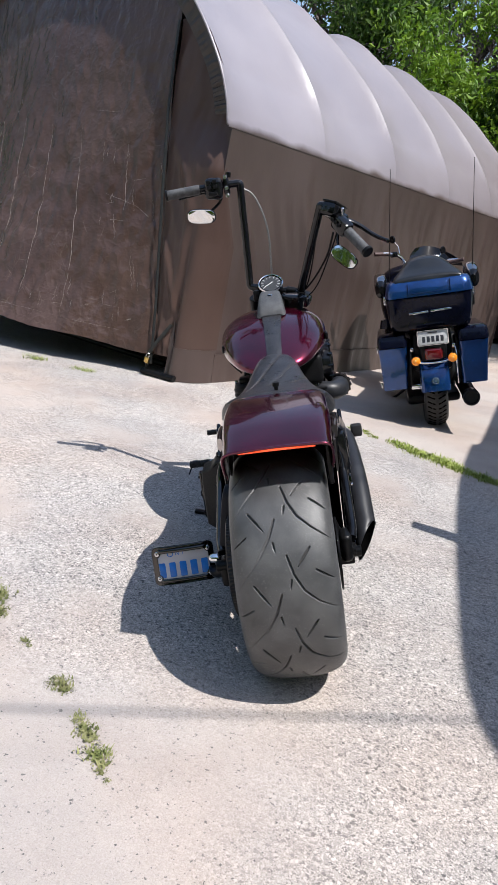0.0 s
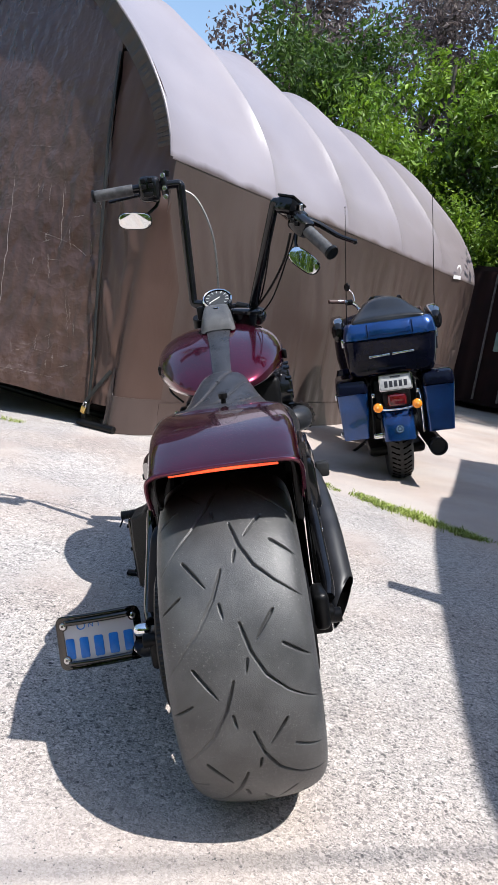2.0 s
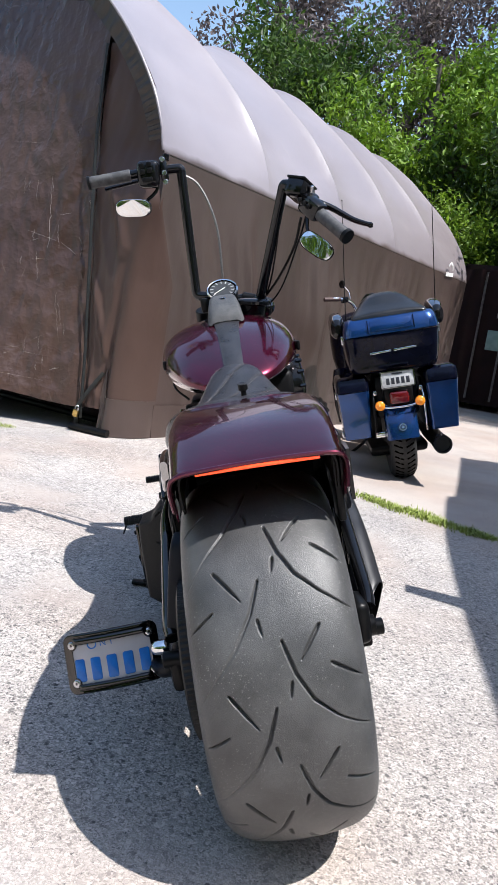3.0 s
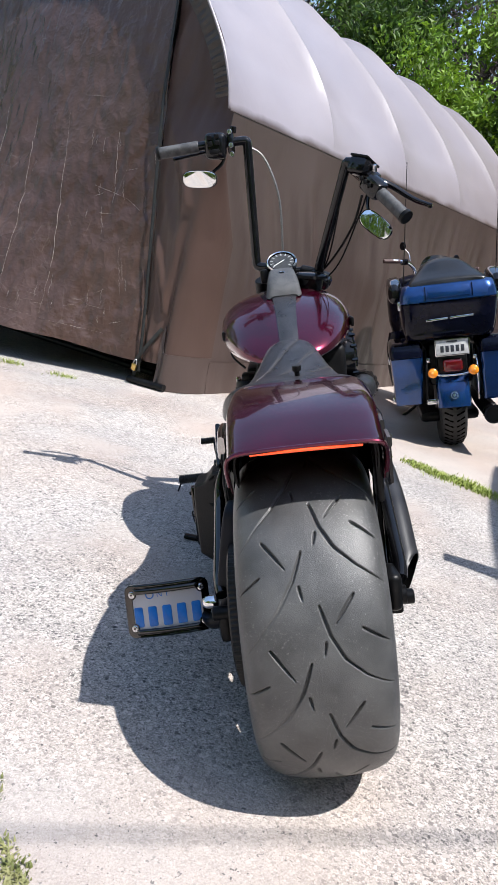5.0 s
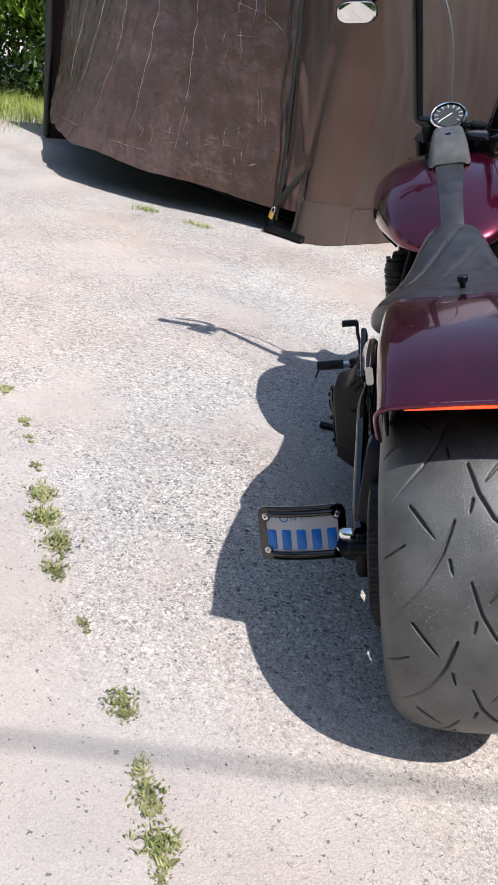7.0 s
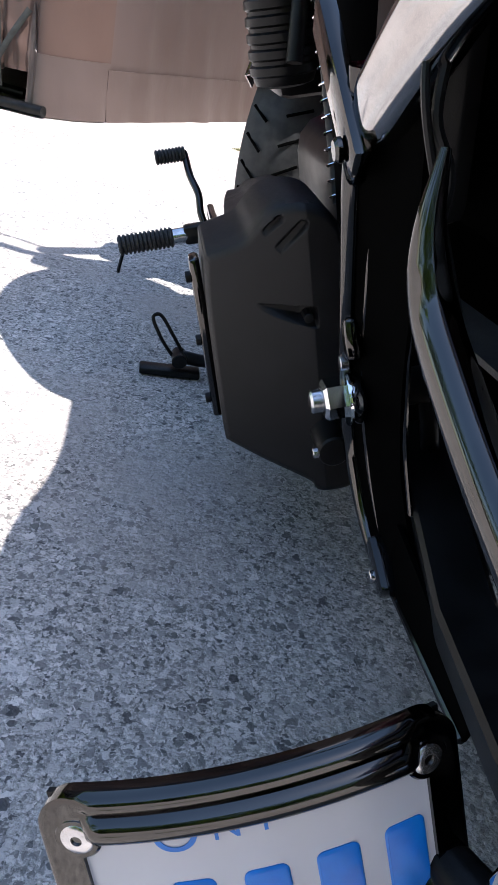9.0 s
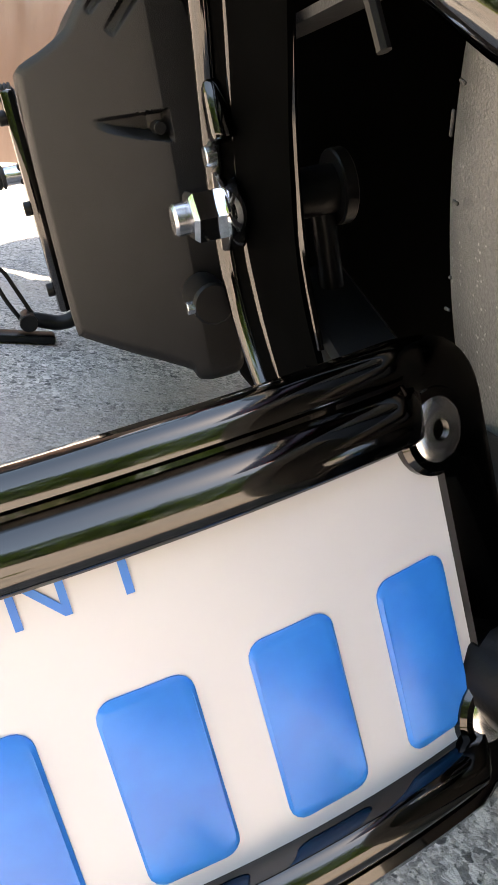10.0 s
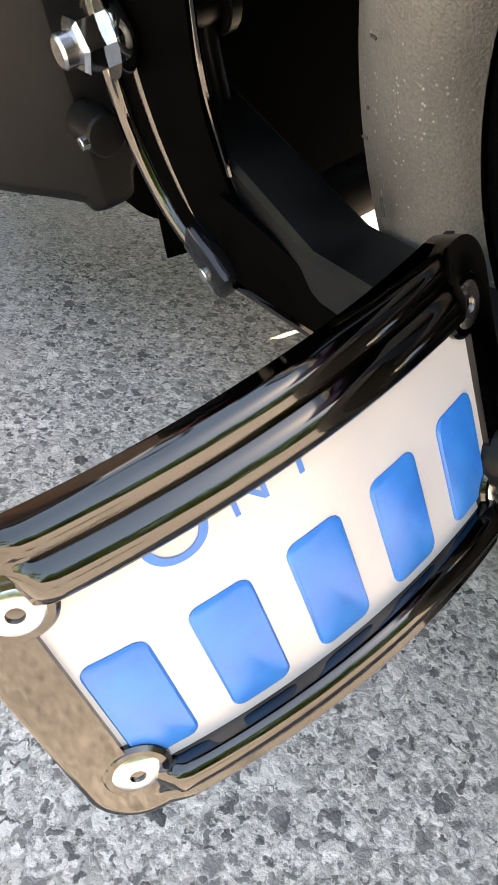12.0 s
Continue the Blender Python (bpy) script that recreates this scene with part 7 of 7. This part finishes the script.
for s, top in ((-1, (-0.19, -0.08, 1.98)), (1, (0.415, -0.08, 1.97))):
    aer = part("aerial", tube([(0.31 * s + 0.03, -0.08, 1.0), (0.31 * s + 0.045, -0.08, 1.25), top], [0.006, 0.0035, 0.002], 8, 3), satin_black, tour, "thin black whip aerial")
    part("aerial_base", cyl((0.31 * s + 0.028, -0.08, 0.92), (0.31 * s + 0.03, -0.08, 1.02), 0.012), satin_black, aer)
    part("aerial_tip", lathe([(0.0, 0.001), (0.004, 0.006), (0.008, 0.001)], 8, "z", top), satin_black, aer)
# mufflers
for s in (1,):
    mf = part("muffler", tube([(0.25 * s, 0.6, 0.29), (0.25 * s, 0.2, 0.275), (0.25 * s, -0.3, 0.258)], [0.04, 0.056, 0.056], 24, 4), satin_black, tour, "black round muffler")
    part("muffler_tip", lathe([(-0.36, 0.05), (-0.36, 0.063), (-0.29, 0.063), (-0.29, 0.05)], 28, "y", (0.25 * s, 0, 0.257), True), gloss_black, mf)
    part("muffler_bore", lathe([(-0.33, 0.05), (-0.329, 0.0005)], 24, "y", (0.25 * s, 0, 0.257)), mat("sooty bore", (0.004, 0.004, 0.004)), mf)
# body ahead
part("seat", loft([super_ring(0, y, z, hw, up, dn, 24, 2.5) for y, z, hw, up, dn in [tuple(q) for q in smooth_rows([(0.15, 0.78, 0.17, 0.1, 0.1), (0.4, 0.74, 0.19, 0.06, 0.1), (0.7, 0.72, 0.16, 0.05, 0.1), (0.95, 0.76, 0.08, 0.05, 0.08)], 4)]]), leather, tour)
part("fuel_tank", loft([super_ring(0, y, z, hw, up, dn, 28, 2.4) for y, z, hw, up, dn in [tuple(q) for q in smooth_rows([(0.85, 0.8, 0.08, 0.04, 0.06), (1.0, 0.84, 0.17, 0.1, 0.12), (1.2, 0.86, 0.17, 0.12, 0.12), (1.4, 0.88, 0.1, 0.08, 0.1)], 4)]]), blue_paint, tour)
part("engine_block", box((0.44, 0.75, 0.5), (0, 0.85, 0.42), 0.06, segments=3), satin_black, tour)
for s in (-1, 1):
    part("floorboard", box((0.14, 0.38, 0.03), (0.3 * s, 0.95, 0.3), 0.01), satin_black, tour)
    part("lower_fairing", loft([[(s * (0.3 + px), 1.26 + py + 0.12 * (0.75 - z), z) for px, py in rounded(0.1 * k, 0.05, 0.03, 4)] for z, k in ((0.3, 0.8), (0.45, 1.0), (0.65, 1.0), (0.78, 0.7))]), navy_paint, tour)
    part("engine_guard", tube([(0.06 * s, 1.28, 0.75), (0.3 * s, 1.32, 0.68), (0.36 * s, 1.32, 0.5), (0.28 * s, 1.3, 0.3), (0.06 * s, 1.26, 0.22)], 0.016, 12, 6), chrome, tour)
part("frame_cradle", box((0.42, 1.2, 0.08), (0, 0.65, 0.2), 0.03), satin_black, tour)
part("fairing", loft([super_ring(-0.025, y, z - 0.02, hw, up, dn, 28, 2.8) for y, z, hw, up, dn in [tuple(q) for q in smooth_rows([(1.46, 1.0, 0.25, 0.2, 0.3), (1.52, 1.02, 0.31, 0.24, 0.4), (1.65, 1.04, 0.335, 0.25, 0.45), (1.8, 1.02, 0.32, 0.22, 0.42), (1.95, 0.98, 0.24, 0.15, 0.3), (2.02, 0.95, 0.13, 0.08, 0.15)], 3)]]), navy_paint, tour)
screen = []
for k in np.linspace(0, 1, 7):
    screen.append([(0.21 + (0.25 - 0.07 * k * k) * a, 1.62 + 0.12 * k + 0.16 * (1 - a * a), 1.24 + (0.16 - 0.05 * a * a) * k - 0.06 * a) for a in np.linspace(-1, 1, 13)])
part("windscreen", sheet(screen, 0.004), gloss_black, tour, "low dark smoked windscreen")
part("instrument_panel", box((0.16, 0.02, 0.05), (0.16, 1.58, 1.3), 0.008, (-20, 6, 0)), steel, tour, "bright instrument panel")
part("handlebar", tube([(x + 0.08, y, z) for x, y, z in ((-0.44, 1.27, 1.4), (-0.3, 1.33, 1.385), (-0.19, 1.45, 1.32), (-0.12, 1.53, 1.1), (0.12, 1.53, 1.1), (0.17, 1.6, 1.22), (0.24, 1.56, 1.25), (0.36, 1.5, 1.24))], 0.015, 12, 8), chrome, tour)
for s in (-1, 1):
    turn = pose(0, 0, 0) if s < 0 else pose(-0.07, 0.22, -0.16)
    part("grip", moved(cyl((0.31 * s + 0.08, 1.325, 1.386), (0.45 * s + 0.08, 1.265, 1.402), 0.019), turn), mat("brown rubber grip", (0.06, 0.035, 0.03), (0.09, 0.05, 0.045), 40, 0.6), tour)
    mr = part("mirror", moved(lathe([(-0.015, 0.001), (-0.013, 0.03), (-0.005, 0.036), (0.015, 0.022), (0.02, 0.001)], 24, "y"), turn @ pose(0.27 * s + 0.08, 1.385, 1.515, 0, 0, 28 * s) @ Matrix.Diagonal((0.85, 1, 1, 1))), gloss_black, tour)
    part("mirror_stem", moved(tube([(0.22 * s + 0.08, 1.36, 1.38), (0.225 * s + 0.08, 1.375, 1.44), (0.26 * s + 0.08, 1.39, 1.495)], 0.006, 8, 5), turn), chrome, mr)
    part("control_housing", moved(box((0.07, 0.05, 0.05), (0.27 * s + 0.08, 1.35, 1.375), 0.012), turn), gloss_black, tour)
fw = spoked_rim(tour, "front_wheel", 1.62, 0.315, 0.22, 0.05, 9)
part("front_tyre", lathe([(-0.05, 0.23), (-0.065, 0.26), (-0.05, 0.3), (0, 0.318), (0.05, 0.3), (0.065, 0.26), (0.05, 0.23)], 48, "x", (0, 1.62, 0.315)), rubber, fw)
for s in (-1, 1):
    part("fork_leg", cyl((0.11 * s, 1.4, 0.9), (0.11 * s, 1.62, 0.32), 0.03), chrome, tour)
part("side_stand", tube([(-0.15, 0.75, 0.22), (-0.3, 0.85, 0.1), (-0.36, 0.9, 0.092)], 0.012, 10, 5), satin_black, tour)
